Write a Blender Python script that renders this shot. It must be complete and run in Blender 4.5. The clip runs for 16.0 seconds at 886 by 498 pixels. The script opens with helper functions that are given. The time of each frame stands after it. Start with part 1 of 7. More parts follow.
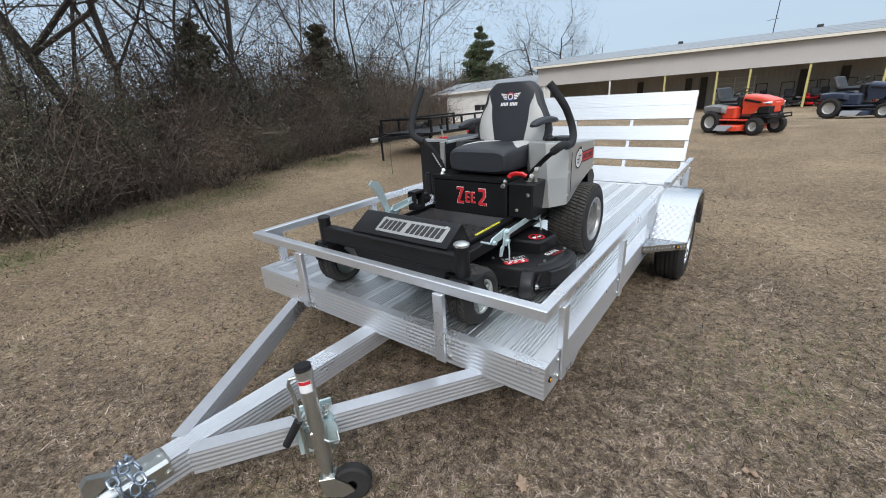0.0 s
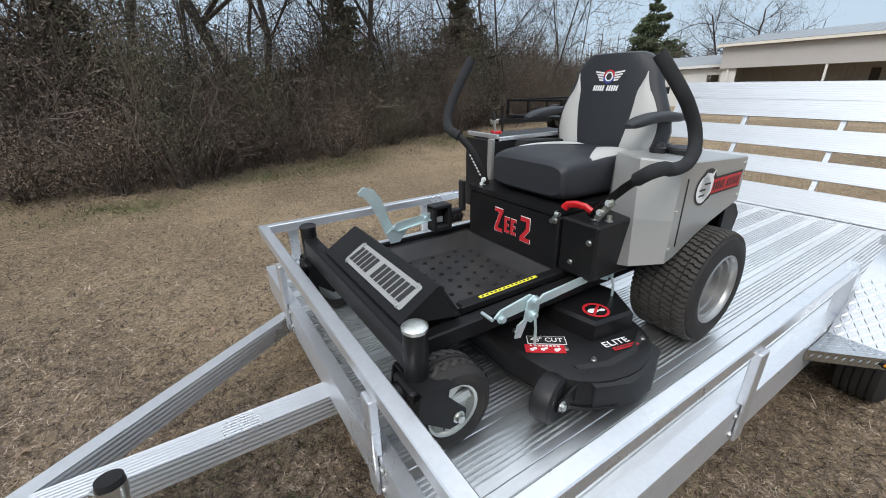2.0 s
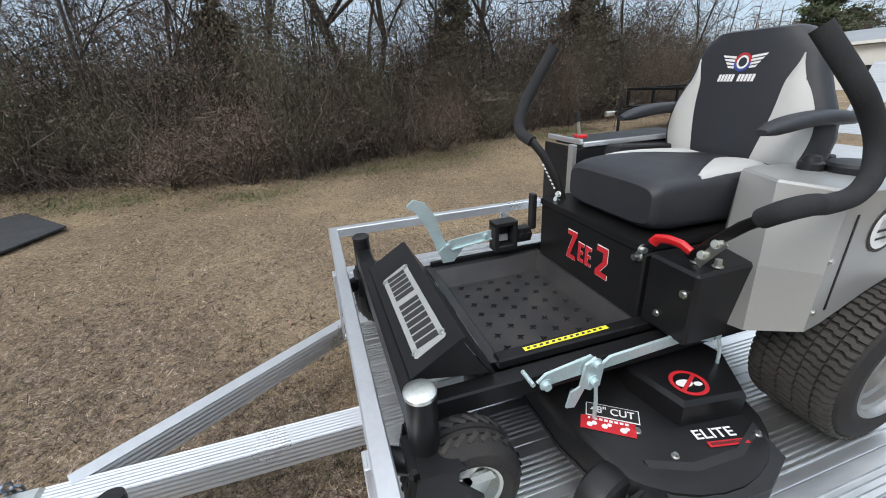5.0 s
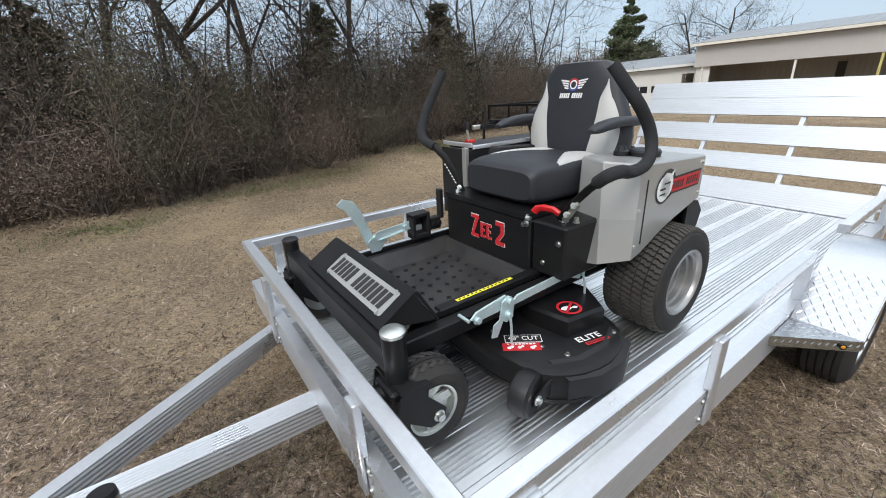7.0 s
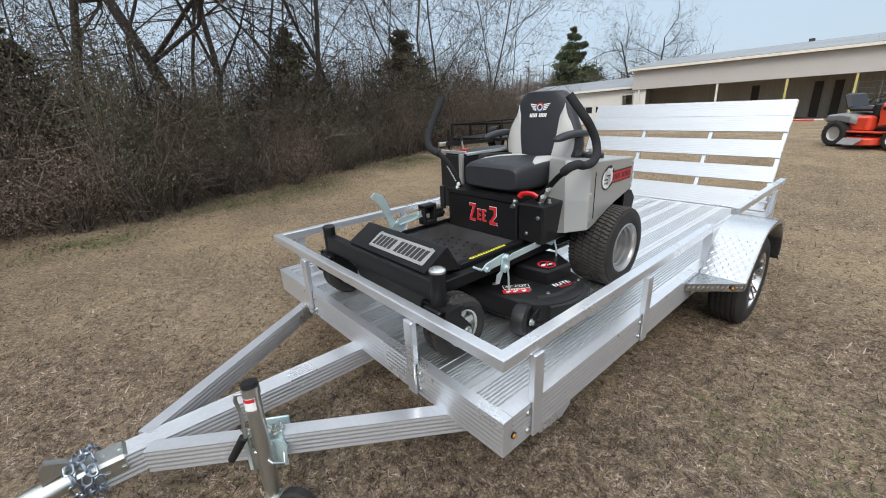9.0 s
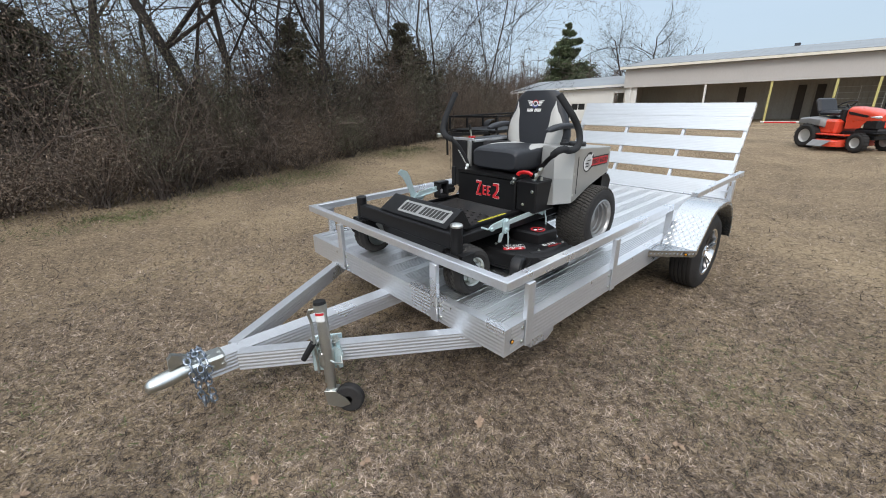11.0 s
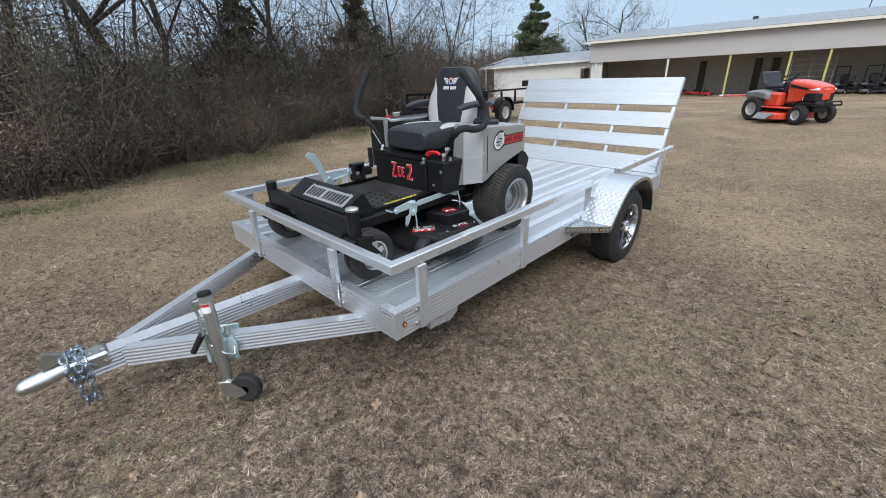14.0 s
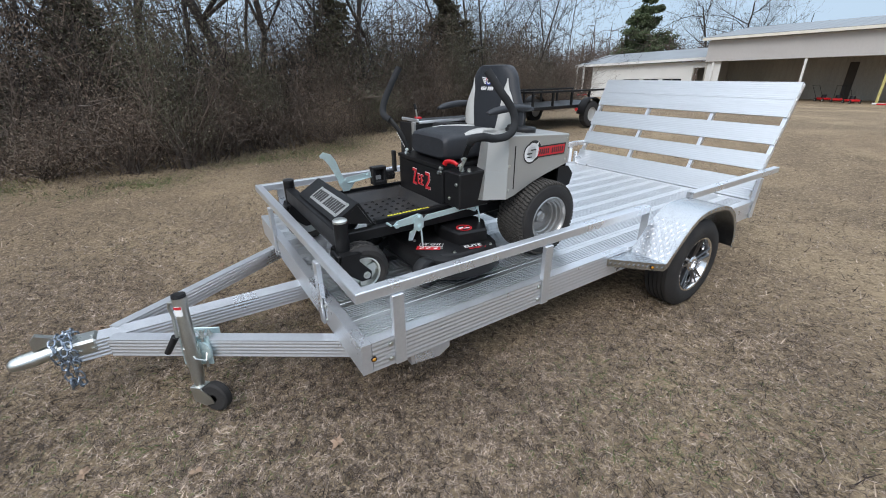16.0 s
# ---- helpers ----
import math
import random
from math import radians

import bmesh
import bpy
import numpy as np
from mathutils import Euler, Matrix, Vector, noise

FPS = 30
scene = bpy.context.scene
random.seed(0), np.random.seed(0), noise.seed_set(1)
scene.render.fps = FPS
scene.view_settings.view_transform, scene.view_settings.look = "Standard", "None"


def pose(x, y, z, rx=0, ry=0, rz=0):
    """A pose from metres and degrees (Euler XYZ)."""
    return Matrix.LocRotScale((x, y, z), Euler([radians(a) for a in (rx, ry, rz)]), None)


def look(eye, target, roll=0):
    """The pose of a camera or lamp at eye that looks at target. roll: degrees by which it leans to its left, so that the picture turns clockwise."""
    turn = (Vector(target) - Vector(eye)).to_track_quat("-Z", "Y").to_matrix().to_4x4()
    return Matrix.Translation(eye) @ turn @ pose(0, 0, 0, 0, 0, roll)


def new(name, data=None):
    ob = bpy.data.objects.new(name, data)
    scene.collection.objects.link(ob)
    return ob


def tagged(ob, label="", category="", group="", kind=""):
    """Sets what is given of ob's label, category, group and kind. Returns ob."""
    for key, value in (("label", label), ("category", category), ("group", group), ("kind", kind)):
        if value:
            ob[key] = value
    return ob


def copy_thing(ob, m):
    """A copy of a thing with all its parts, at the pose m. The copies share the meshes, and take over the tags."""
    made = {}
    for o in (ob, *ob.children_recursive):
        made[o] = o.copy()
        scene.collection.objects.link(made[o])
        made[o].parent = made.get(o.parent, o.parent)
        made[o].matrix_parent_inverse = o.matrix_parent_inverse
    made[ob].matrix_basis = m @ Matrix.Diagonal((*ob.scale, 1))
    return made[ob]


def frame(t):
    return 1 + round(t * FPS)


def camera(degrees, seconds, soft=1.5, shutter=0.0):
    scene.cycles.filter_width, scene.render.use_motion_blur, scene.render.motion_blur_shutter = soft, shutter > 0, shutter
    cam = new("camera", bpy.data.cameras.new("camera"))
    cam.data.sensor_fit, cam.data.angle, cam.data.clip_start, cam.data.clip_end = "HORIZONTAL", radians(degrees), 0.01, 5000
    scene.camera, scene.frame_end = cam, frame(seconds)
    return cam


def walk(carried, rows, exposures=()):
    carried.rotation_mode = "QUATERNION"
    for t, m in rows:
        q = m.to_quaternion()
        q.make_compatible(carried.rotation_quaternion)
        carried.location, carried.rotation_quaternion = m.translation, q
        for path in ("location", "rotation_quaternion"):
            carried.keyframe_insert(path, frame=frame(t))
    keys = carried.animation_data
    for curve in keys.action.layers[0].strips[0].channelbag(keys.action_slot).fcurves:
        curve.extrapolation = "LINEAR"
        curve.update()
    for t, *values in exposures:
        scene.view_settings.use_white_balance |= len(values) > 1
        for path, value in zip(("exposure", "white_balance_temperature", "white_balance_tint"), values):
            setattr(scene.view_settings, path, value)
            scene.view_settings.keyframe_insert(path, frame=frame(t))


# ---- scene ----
cam = camera(95.54, 16.0, soft=1.0)
PATH = [
    (0, (-0.004, -0.016, 1.498), (-1.167, 1.465, 0.823), -4.14),
    (0.5, (0.010, 0.293, 1.504), (-1.332, 1.598, 0.799), -1.31),
    (1, (-0.087, 0.544, 1.487), (-1.454, 1.840, 0.817), -2.27),
    (1.5, (-0.162, 0.729, 1.498), (-1.552, 1.971, 0.773), -1.64),
    (2, (-0.184, 0.954, 1.481), (-1.750, 1.957, 0.744), -1.51),
    (2.5, (-0.287, 1.085, 1.472), (-1.904, 1.934, 0.657), -1.06),
    (3, (-0.483, 1.152, 1.473), (-2.165, 1.913, 0.704), -1.25),
    (3.2, (-0.546, 1.168, 1.467), (-2.280, 1.822, 0.716), -0.85),
    (5.3, (-0.283, 1.247, 1.501), (-2.059, 1.778, 0.749), -3.41),
    (5.5, (-0.260, 1.230, 1.495), (-2.025, 1.808, 0.753), -3.41),
    (6, (-0.195, 1.200, 1.504), (-1.939, 1.878, 0.799), -4.64),
    (6.5, (-0.176, 1.084, 1.502), (-1.826, 1.970, 0.801), -4.43),
    (7, (-0.110, 0.962, 1.504), (-1.655, 2.013, 0.792), -3.50),
    (7.5, (0.051, 0.886, 1.517), (-1.505, 1.960, 0.867), -2.74),
    (8, (0.186, 0.778, 1.536), (-1.399, 1.825, 0.911), -2.53),
    (8.5, (0.192, 0.606, 1.527), (-1.316, 1.767, 0.912), -3.71),
    (8.7, (0.190, 0.517, 1.519), (-1.275, 1.727, 0.895), -3.91),
    (10.8, (0.533, -0.053, 1.529), (-0.870, 1.201, 0.851), -2.41),
    (11, (0.538, -0.092, 1.531), (-0.866, 1.161, 0.854), -1.71),
    (11.5, (0.555, -0.139, 1.513), (-0.857, 1.086, 0.803), -1.46),
    (12, (0.565, -0.157, 1.513), (-0.817, 1.101, 0.802), -1.00),
    (12.5, (0.598, -0.133, 1.522), (-0.672, 1.229, 0.792), -0.89),
    (13, (0.685, -0.024, 1.528), (-0.570, 1.355, 0.804), -1.55),
    (13.5, (0.809, 0.109, 1.529), (-0.523, 1.420, 0.816), -1.16),
    (14, (0.822, 0.240, 1.522), (-0.481, 1.546, 0.750), -2.46),
    (14.5, (0.735, 0.421, 1.521), (-0.546, 1.778, 0.802), -2.36),
    (15, (0.716, 0.584, 1.522), (-0.601, 1.867, 0.735), -2.39),
    (15.5, (0.784, 0.750, 1.533), (-0.670, 1.871, 0.738), -0.77),
    (16, (0.843, 0.783, 1.532), (-0.703, 1.786, 0.753), -1.04),
]
walk(cam, [(t, look(eye, target, roll)) for t, eye, target, roll in PATH], [(0, -0.07, 6450, 10), (3, -0.05, 6620, 10), (5.5, 0.06, 6600, 10), (8.5, 0.0, 6680, 10), (11.5, -0.02, 6520, 10), (13, -0.03, 6220, 10), (16, -0.05, 6300, 10)])

# ---- light: an overcast winter sky with a weak, very wide sun ----
SUN_EL, SUN_AZ = 42.0, 150.0
world = bpy.data.worlds.new("world")
scene.world = world
world.use_nodes = True
wn, wl = world.node_tree.nodes, world.node_tree.links
wn.clear()
w_out, w_bg, w_sky = wn.new("ShaderNodeOutputWorld"), wn.new("ShaderNodeBackground"), wn.new("ShaderNodeTexSky")
w_sky.sky_type, w_sky.sun_disc = "NISHITA", False
w_sky.sun_elevation, w_sky.sun_rotation = radians(SUN_EL), radians(SUN_AZ)
w_sky.air_density, w_sky.dust_density = 1.0, 2.0
w_co, w_map, w_noise = wn.new("ShaderNodeTexCoord"), wn.new("ShaderNodeMapping"), wn.new("ShaderNodeTexNoise")
w_map.inputs["Scale"].default_value = (1.0, 1.0, 4.0)
w_noise.inputs["Scale"].default_value, w_noise.inputs["Detail"].default_value = 2.2, 5.0
w_ramp = wn.new("ShaderNodeMapRange")
w_ramp.inputs["From Min"].default_value, w_ramp.inputs["From Max"].default_value = 0.3, 0.7
w_ramp.inputs["To Min"].default_value, w_ramp.inputs["To Max"].default_value = 0.72, 0.95
w_mix = wn.new("ShaderNodeMix")
w_mix.data_type = "RGBA"
w_mix.inputs[7].default_value = (4.55, 5.75, 7.05, 1)
# the cloud deck grows brighter towards the zenith
w_sep, w_rise, w_gain = wn.new("ShaderNodeSeparateXYZ"), wn.new("ShaderNodeMapRange"), wn.new("ShaderNodeVectorMath")
w_rise.interpolation_type = "SMOOTHSTEP"
for w_key, w_val in (("From Min", 0.10), ("From Max", 1.0), ("To Min", 0.0), ("To Max", 1.0)):
    w_rise.inputs[w_key].default_value = w_val
w_gain.operation = "MULTIPLY"
w_tint = wn.new("ShaderNodeMix")
w_tint.data_type = "RGBA"
w_tint.inputs[6].default_value, w_tint.inputs[7].default_value = (1, 1, 1, 1), (3.15, 2.70, 2.40, 1)
wl.new(w_co.outputs["Generated"], w_map.inputs["Vector"])
wl.new(w_map.outputs["Vector"], w_noise.inputs["Vector"])
wl.new(w_noise.outputs["Fac"], w_ramp.inputs["Value"])
wl.new(w_ramp.outputs["Result"], w_mix.inputs[0])
wl.new(w_sky.outputs["Color"], w_mix.inputs[6])
wl.new(w_co.outputs["Generated"], w_sep.inputs["Vector"])
wl.new(w_sep.outputs["Z"], w_rise.inputs["Value"])
wl.new(w_mix.outputs[2], w_gain.inputs[0])
wl.new(w_rise.outputs["Result"], w_tint.inputs[0])
wl.new(w_tint.outputs[2], w_gain.inputs[1])
wl.new(w_gain.outputs["Vector"], w_bg.inputs["Color"])
w_bg.inputs["Strength"].default_value = 0.13
wl.new(w_bg.outputs["Background"], w_out.inputs["Surface"])

sun_data = bpy.data.lights.new("sun", "SUN")
sun_data.energy, sun_data.angle, sun_data.color = 1.6, radians(25), (1.0, 0.97, 0.93)
sun = new("sun", sun_data)
sun_way = Vector((math.sin(radians(SUN_AZ)) * math.cos(radians(SUN_EL)), math.cos(radians(SUN_AZ)) * math.cos(radians(SUN_EL)), math.sin(radians(SUN_EL))))
sun.matrix_world = look(sun_way * 50, (0, 0, 0))


# ---- mesh helpers ----
class Geo:
    """Collects vertices and faces of one mesh."""

    def __init__(self):
        self.v, self.f = [], []

    def add(self, verts, faces):
        n = len(self.v)
        self.v += [tuple(p) for p in verts]
        self.f += [tuple(i + n for i in f) for f in faces]
        return self

    def box(self, x0, y0, z0, x1, y1, z1, b=0.0, m=None):
        """A box between two corners, its edges chamfered by b; m: a matrix applied to it."""
        x0, x1, y0, y1, z0, z1 = min(x0, x1), max(x0, x1), min(y0, y1), max(y0, y1), min(z0, z1), max(z0, z1)
        lo, hi = (x0, y0, z0), (x1, y1, z1)
        b = min(b, 0.45 * min(h - l for l, h in zip(lo, hi)))
        if b <= 0:
            vs = [(x, y, z) for x in (x0, x1) for y in (y0, y1) for z in (z0, z1)]
            fs = [(0, 1, 3, 2), (4, 6, 7, 5), (0, 4, 5, 1), (2, 3, 7, 6), (0, 2, 6, 4), (1, 5, 7, 3)]
        else:
            vs, ids = [], {}
            for sx in (0, 1):
                for sy in (0, 1):
                    for sz in (0, 1):
                        for ax in range(3):
                            p = [(lo, hi)[s][i] for i, s in enumerate((sx, sy, sz))]
                            for i, s in enumerate((sx, sy, sz)):
                                if i != ax:
                                    p[i] += b if s == 0 else -b
                            ids[sx, sy, sz, ax] = len(vs)
                            vs.append(tuple(p))
            fs = []
            for ax in range(3):
                u, w = (ax + 1) % 3, (ax + 2) % 3
                for s in (0, 1):
                    loop = []
                    for a, c in ((0, 0), (1, 0), (1, 1), (0, 1)):
                        k = [0, 0, 0]
                        k[ax], k[u], k[w] = s, a, c
                        loop.append(ids[(*k, ax)])
                    fs.append(tuple(loop if s else loop[::-1]))
                for a in (0, 1):
                    for c in (0, 1):
                        k0, k1 = [0, 0, 0], [0, 0, 0]
                        k0[ax], k1[ax] = 0, 1
                        k0[u] = k1[u] = a
                        k0[w] = k1[w] = c
                        q = [ids[(*k0, u)], ids[(*k1, u)], ids[(*k1, w)], ids[(*k0, w)]]
                        fs.append(tuple(q if (a != c) else q[::-1]))
            for sx in (0, 1):
                for sy in (0, 1):
                    for sz in (0, 1):
                        t = [ids[sx, sy, sz, i] for i in range(3)]
                        fs.append(tuple(t if (sx + sy + sz) % 2 else t[::-1]))
        if m is not None:
            vs = [m @ Vector(p) for p in vs]
        return self.add(vs, fs)

    def cyl(self, p0, p1, r0, r1=None, seg=16, caps=True, rings=()):
        """A cylinder or cone from p0 to p1; rings: further (share, radius) between."""
        p0, p1 = Vector(p0), Vector(p1)
        r1 = r0 if r1 is None else r1
        d = (p1 - p0).normalized()
        a = d.orthogonal().normalized()
        b = d.cross(a)
        prof = [(0, r0), *rings, (1, r1)]
        vs, fs = [], []
        for s, r in prof:
            c = p0.lerp(p1, s)
            for i in range(seg):
                g = 2 * math.pi * i / seg
                vs.append(c + r * (math.cos(g) * a + math.sin(g) * b))
        for k in range(len(prof) - 1):
            for i in range(seg):
                j = (i + 1) % seg
                fs.append((k * seg + i, k * seg + j, (k + 1) * seg + j, (k + 1) * seg + i))
        if caps:
            fs.append(tuple(range(seg))[::-1])
            fs.append(tuple(range((len(prof) - 1) * seg, len(prof) * seg)))
        return self.add(vs, fs)

    def tube(self, pts, r, seg=10, taper=None, flat=1.0):
        """A round bar swept along points; taper: radius at the end; flat: squeeze across."""
        pts = [Vector(p) for p in pts]
        n = len(pts)
        vs, fs, a = [], [], None
        for k, p in enumerate(pts):
            d = (pts[min(k + 1, n - 1)] - pts[max(k - 1, 0)]).normalized()
            a = d.orthogonal().normalized() if a is None else (a - a.dot(d) * d).normalized()
            b = d.cross(a)
            rr = r if taper is None else r + (taper - r) * k / (n - 1)
            for i in range(seg):
                g = 2 * math.pi * i / seg
                vs.append(p + rr * (math.cos(g) * a + flat * math.sin(g) * b))
        for k in range(n - 1):
            for i in range(seg):
                j = (i + 1) % seg
                fs.append((k * seg + i, k * seg + j, (k + 1) * seg + j, (k + 1) * seg + i))
        fs.append(tuple(range(seg))[::-1])
        fs.append(tuple(range((n - 1) * seg, n * seg)))
        return self.add(vs, fs)

    def prism(self, prof, p0, p1, up=(0, 0, 1)):
        """A closed profile of (side, up) pairs swept from p0 to p1."""
        p0, p1, up = Vector(p0), Vector(p1), Vector(up)
        d = (p1 - p0).normalized()
        side = d.cross(up).normalized()
        up = side.cross(d).normalized()
        n = len(prof)
        vs = [p + s * side + u * up for p in (p0, p1) for s, u in prof]
        fs = [(i, (i + 1) % n, n + (i + 1) % n, n + i) for i in range(n)]
        fs += [tuple(range(n))[::-1], tuple(range(n, 2 * n))]
        return self.add(vs, fs)

    def plate(self, outline, depth, b=0.0):
        """A flat outline of 3D points, given thickness along depth."""
        o = [Vector(p) for p in outline]
        depth = Vector(depth)
        n = len(o)
        vs = o + [p + depth for p in o]
        fs = [(i, (i + 1) % n, n + (i + 1) % n, n + i) for i in range(n)]
        fs += [tuple(range(n))[::-1], tuple(range(n, 2 * n))]
        return self.add(vs, fs)

    def lathe(self, prof, centre, axis, seg=32, closed=False):
        """Profile of (along, radius) turned round an axis."""
        c, d = Vector(centre), Vector(axis).normalized()
        a = d.orthogonal().normalized()
        b = d.cross(a)
        n = len(prof)
        vs = [c + s * d + r * (math.cos(2 * math.pi * i / seg) * a + math.sin(2 * math.pi * i / seg) * b) for i in range(seg) for s, r in prof]
        fs = []
        for i in range(seg):
            j = (i + 1) % seg
            for k in range(n if closed else n - 1):
                m = (k + 1) % n
                fs.append((i * n + k, j * n + k, j * n + m, i * n + m))
        return self.add(vs, fs)

    def loft(self, rings, caps=True):
        """Rings of equally many 3D points joined one to the next."""
        n, vs, fs = len(rings[0]), [p for r in rings for p in r], []
        for k in range(len(rings) - 1):
            for i in range(n):
                j = (i + 1) % n
                fs.append((k * n + i, k * n + j, (k + 1) * n + j, (k + 1) * n + i))
        if caps:
            fs.append(tuple(range(n))[::-1])
            fs.append(tuple(range((len(rings) - 1) * n, len(rings) * n)))
        return self.add(vs, fs)

    def bolt(self, p, d, r=0.008, h=0.006):
        """A hexagon bolt head with its washer."""
        p, d = Vector(p), Vector(d).normalized()
        w = 0.002 / h
        return self.cyl(p, p + d * h, r * 1.5, r * 0.95, seg=12, rings=((w, r * 1.5), (w + 0.001, r)))

    def moved(self, m):
        self.v = [tuple(m @ Vector(p)) for p in self.v]
        return self

    def mesh(self, name, smooth=35):
        me = bpy.data.meshes.new(name)
        me.from_pydata(self.v, [], self.f)
        bm = bmesh.new()
        bm.from_mesh(me)
        bmesh.ops.recalc_face_normals(bm, faces=bm.faces)
        bm.to_mesh(me)
        bm.free()
        me.polygons.foreach_set("use_smooth", [smooth > 0] * len(me.polygons))
        if smooth > 0:
            me.set_sharp_from_angle(angle=radians(smooth))
        return me


ORIGIN = {}


LEAN_AT, LEAN = Vector((-0.5, 0, 0)), radians(1.0)  # the lawn falls a little across the trailer
LEAN_M = Matrix.Translation(LEAN_AT) @ Matrix.Rotation(LEAN, 4, "Y") @ Matrix.Translation(-LEAN_AT)


def lean(ob):
    """Stands a thing square on the slightly falling lawn."""
    ob.matrix_world = LEAN_M @ Matrix.Translation(ORIGIN[ob.name])
    return ob


def thing(name, label, category, origin=(0, 0, 0), group="", kind=""):
    """A top-level Empty at its base; its parts are built in the coordinates of the place."""
    ob = new(name)
    ob.empty_display_size = 0.1
    ob.location = origin
    ORIGIN[ob.name] = Vector(origin)
    return tagged(ob, label, category, group, kind)


SINGLE = {"bolt", "screw", "deck_bolt", "hinge_bolt", "lug_nut", "platform_rim", "name_bar", "hanger", "tank_edge", "emblem_bar", "model_mark_red"}


def islands(geo):
    """The separate pieces of a Geo, each as a Geo of its own."""
    up = list(range(len(geo.v)))

    def root(i):
        while up[i] != i:
            up[i] = up[up[i]]
            i = up[i]
        return i

    for f in geo.f:
        for i in f[1:]:
            up[root(i)] = root(f[0])
    out = {}
    for f in geo.f:
        out.setdefault(root(f[0]), []).append(f)
    made = []
    for faces in out.values():
        ids = sorted({i for f in faces for i in f})
        at = {i: k for k, i in enumerate(ids)}
        made.append(Geo().add([geo.v[i] for i in ids], [tuple(at[i] for i in f) for f in faces]))
    return made


def part(name, geo, material, parent, label="", smooth=35):
    """One mesh object under a thing or a part; pieces that lie apart become parts of their own."""
    if name in SINGLE:
        made = islands(geo)
        if len(made) > 1:
            return [part_mesh(name, g, material, parent, label, smooth) for g in made][0]
    return part_mesh(name, geo, material, parent, label, smooth)


def part_mesh(name, geo, material, parent, label="", smooth=35):
    o = ORIGIN[parent.name]
    geo.v = [tuple(Vector(p) - o) for p in geo.v]
    me = geo.mesh(name, smooth)
    me.materials.append(material)
    ob = new(name, me)
    ob.parent = parent
    ORIGIN[ob.name] = o
    return tagged(ob, label)


def solid(name, geo, material, label="", category="", group="", kind="", smooth=35):
    """A top-level thing of one mesh, its origin at the middle of its base."""
    c = [(min(p[i] for p in geo.v) + max(p[i] for p in geo.v)) / 2 for i in range(2)] + [min(p[2] for p in geo.v)]
    geo.v = [tuple(Vector(p) - Vector(c)) for p in geo.v]
    me = geo.mesh(name, smooth)
    me.materials.append(material)
    ob = new(name, me)
    ob.location = c
    ORIGIN[ob.name] = Vector(c)
    return tagged(ob, label, category, group, kind)


# ---- materials ----
def material(name, base, rough=0.5, metal=0.0, vary=0.15, scale=8.0, fine=120.0, bump=0.0, stretch=(1, 1, 1), second=None, spec=0.5, coat=0.0, rough_vary=0.1, random_tone=0.0, aniso=0.0):
    """A surface with broad stains, fine grain and relief, in object coordinates in metres."""
    m = bpy.data.materials.new(name)
    m.use_nodes = True
    nt = m.node_tree
    n, l = nt.nodes, nt.links
    bsdf = n["Principled BSDF"]
    co, mp = n.new("ShaderNodeTexCoord"), n.new("ShaderNodeMapping")
    mp.inputs["Scale"].default_value = stretch
    l.new(co.outputs["Object"], mp.inputs["Vector"])
    broad, grain = n.new("ShaderNodeTexNoise"), n.new("ShaderNodeTexNoise")
    broad.inputs["Scale"].default_value, broad.inputs["Detail"].default_value = scale, 6
    grain.inputs["Scale"].default_value, grain.inputs["Detail"].default_value = fine, 3
    for t in (broad, grain):
        l.new(mp.outputs["Vector"], t.inputs["Vector"])
    mix = n.new("ShaderNodeMix")
    mix.data_type = "RGBA"
    mix.inputs[6].default_value = (*base, 1)
    mix.inputs[7].default_value = (*(second or [c * 0.6 for c in base]), 1)
    amount = n.new("ShaderNodeMath")
    amount.operation = "MULTIPLY_ADD"
    l.new(broad.outputs["Fac"], amount.inputs[0])
    amount.inputs[1].default_value, amount.inputs[2].default_value = 4 * vary, -1.5 * vary
    amount.use_clamp = True
    l.new(amount.outputs[0], mix.inputs[0])
    tone = n.new("ShaderNodeMath")
    tone.operation = "MULTIPLY_ADD"
    l.new(grain.outputs["Fac"], tone.inputs[0])
    tone.inputs[1].default_value, tone.inputs[2].default_value = vary * 1.6, 1 - vary * 0.8
    last = tone
    if random_tone:
        info, add = n.new("ShaderNodeObjectInfo"), n.new("ShaderNodeMath")
        add.operation = "MULTIPLY_ADD"
        l.new(info.outputs["Random"], add.inputs[0])
        add.inputs[1].default_value = random_tone
        l.new(tone.outputs[0], add.inputs[2])
        last = add
    hsv = n.new("ShaderNodeHueSaturation")
    l.new(last.outputs[0], hsv.inputs["Value"])
    l.new(mix.outputs[2], hsv.inputs["Color"])
    l.new(hsv.outputs["Color"], bsdf.inputs["Base Color"])
    ro = n.new("ShaderNodeMath")
    ro.operation = "MULTIPLY_ADD"
    l.new(broad.outputs["Fac"], ro.inputs[0])
    ro.inputs[1].default_value, ro.inputs[2].default_value = 2 * rough_vary, rough - rough_vary
    ro.use_clamp = True
    l.new(ro.outputs[0], bsdf.inputs["Roughness"])
    bsdf.inputs["Metallic"].default_value = metal
    bsdf.inputs["Specular IOR Level"].default_value = spec
    bsdf.inputs["Coat Weight"].default_value = coat
    bsdf.inputs["Anisotropic"].default_value = aniso
    if bump:
        b = n.new("ShaderNodeBump")
        b.inputs["Strength"].default_value, b.inputs["Distance"].default_value = bump, 0.004
        l.new(grain.outputs["Fac"], b.inputs["Height"])
        l.new(b.outputs["Normal"], bsdf.inputs["Normal"])
    return m


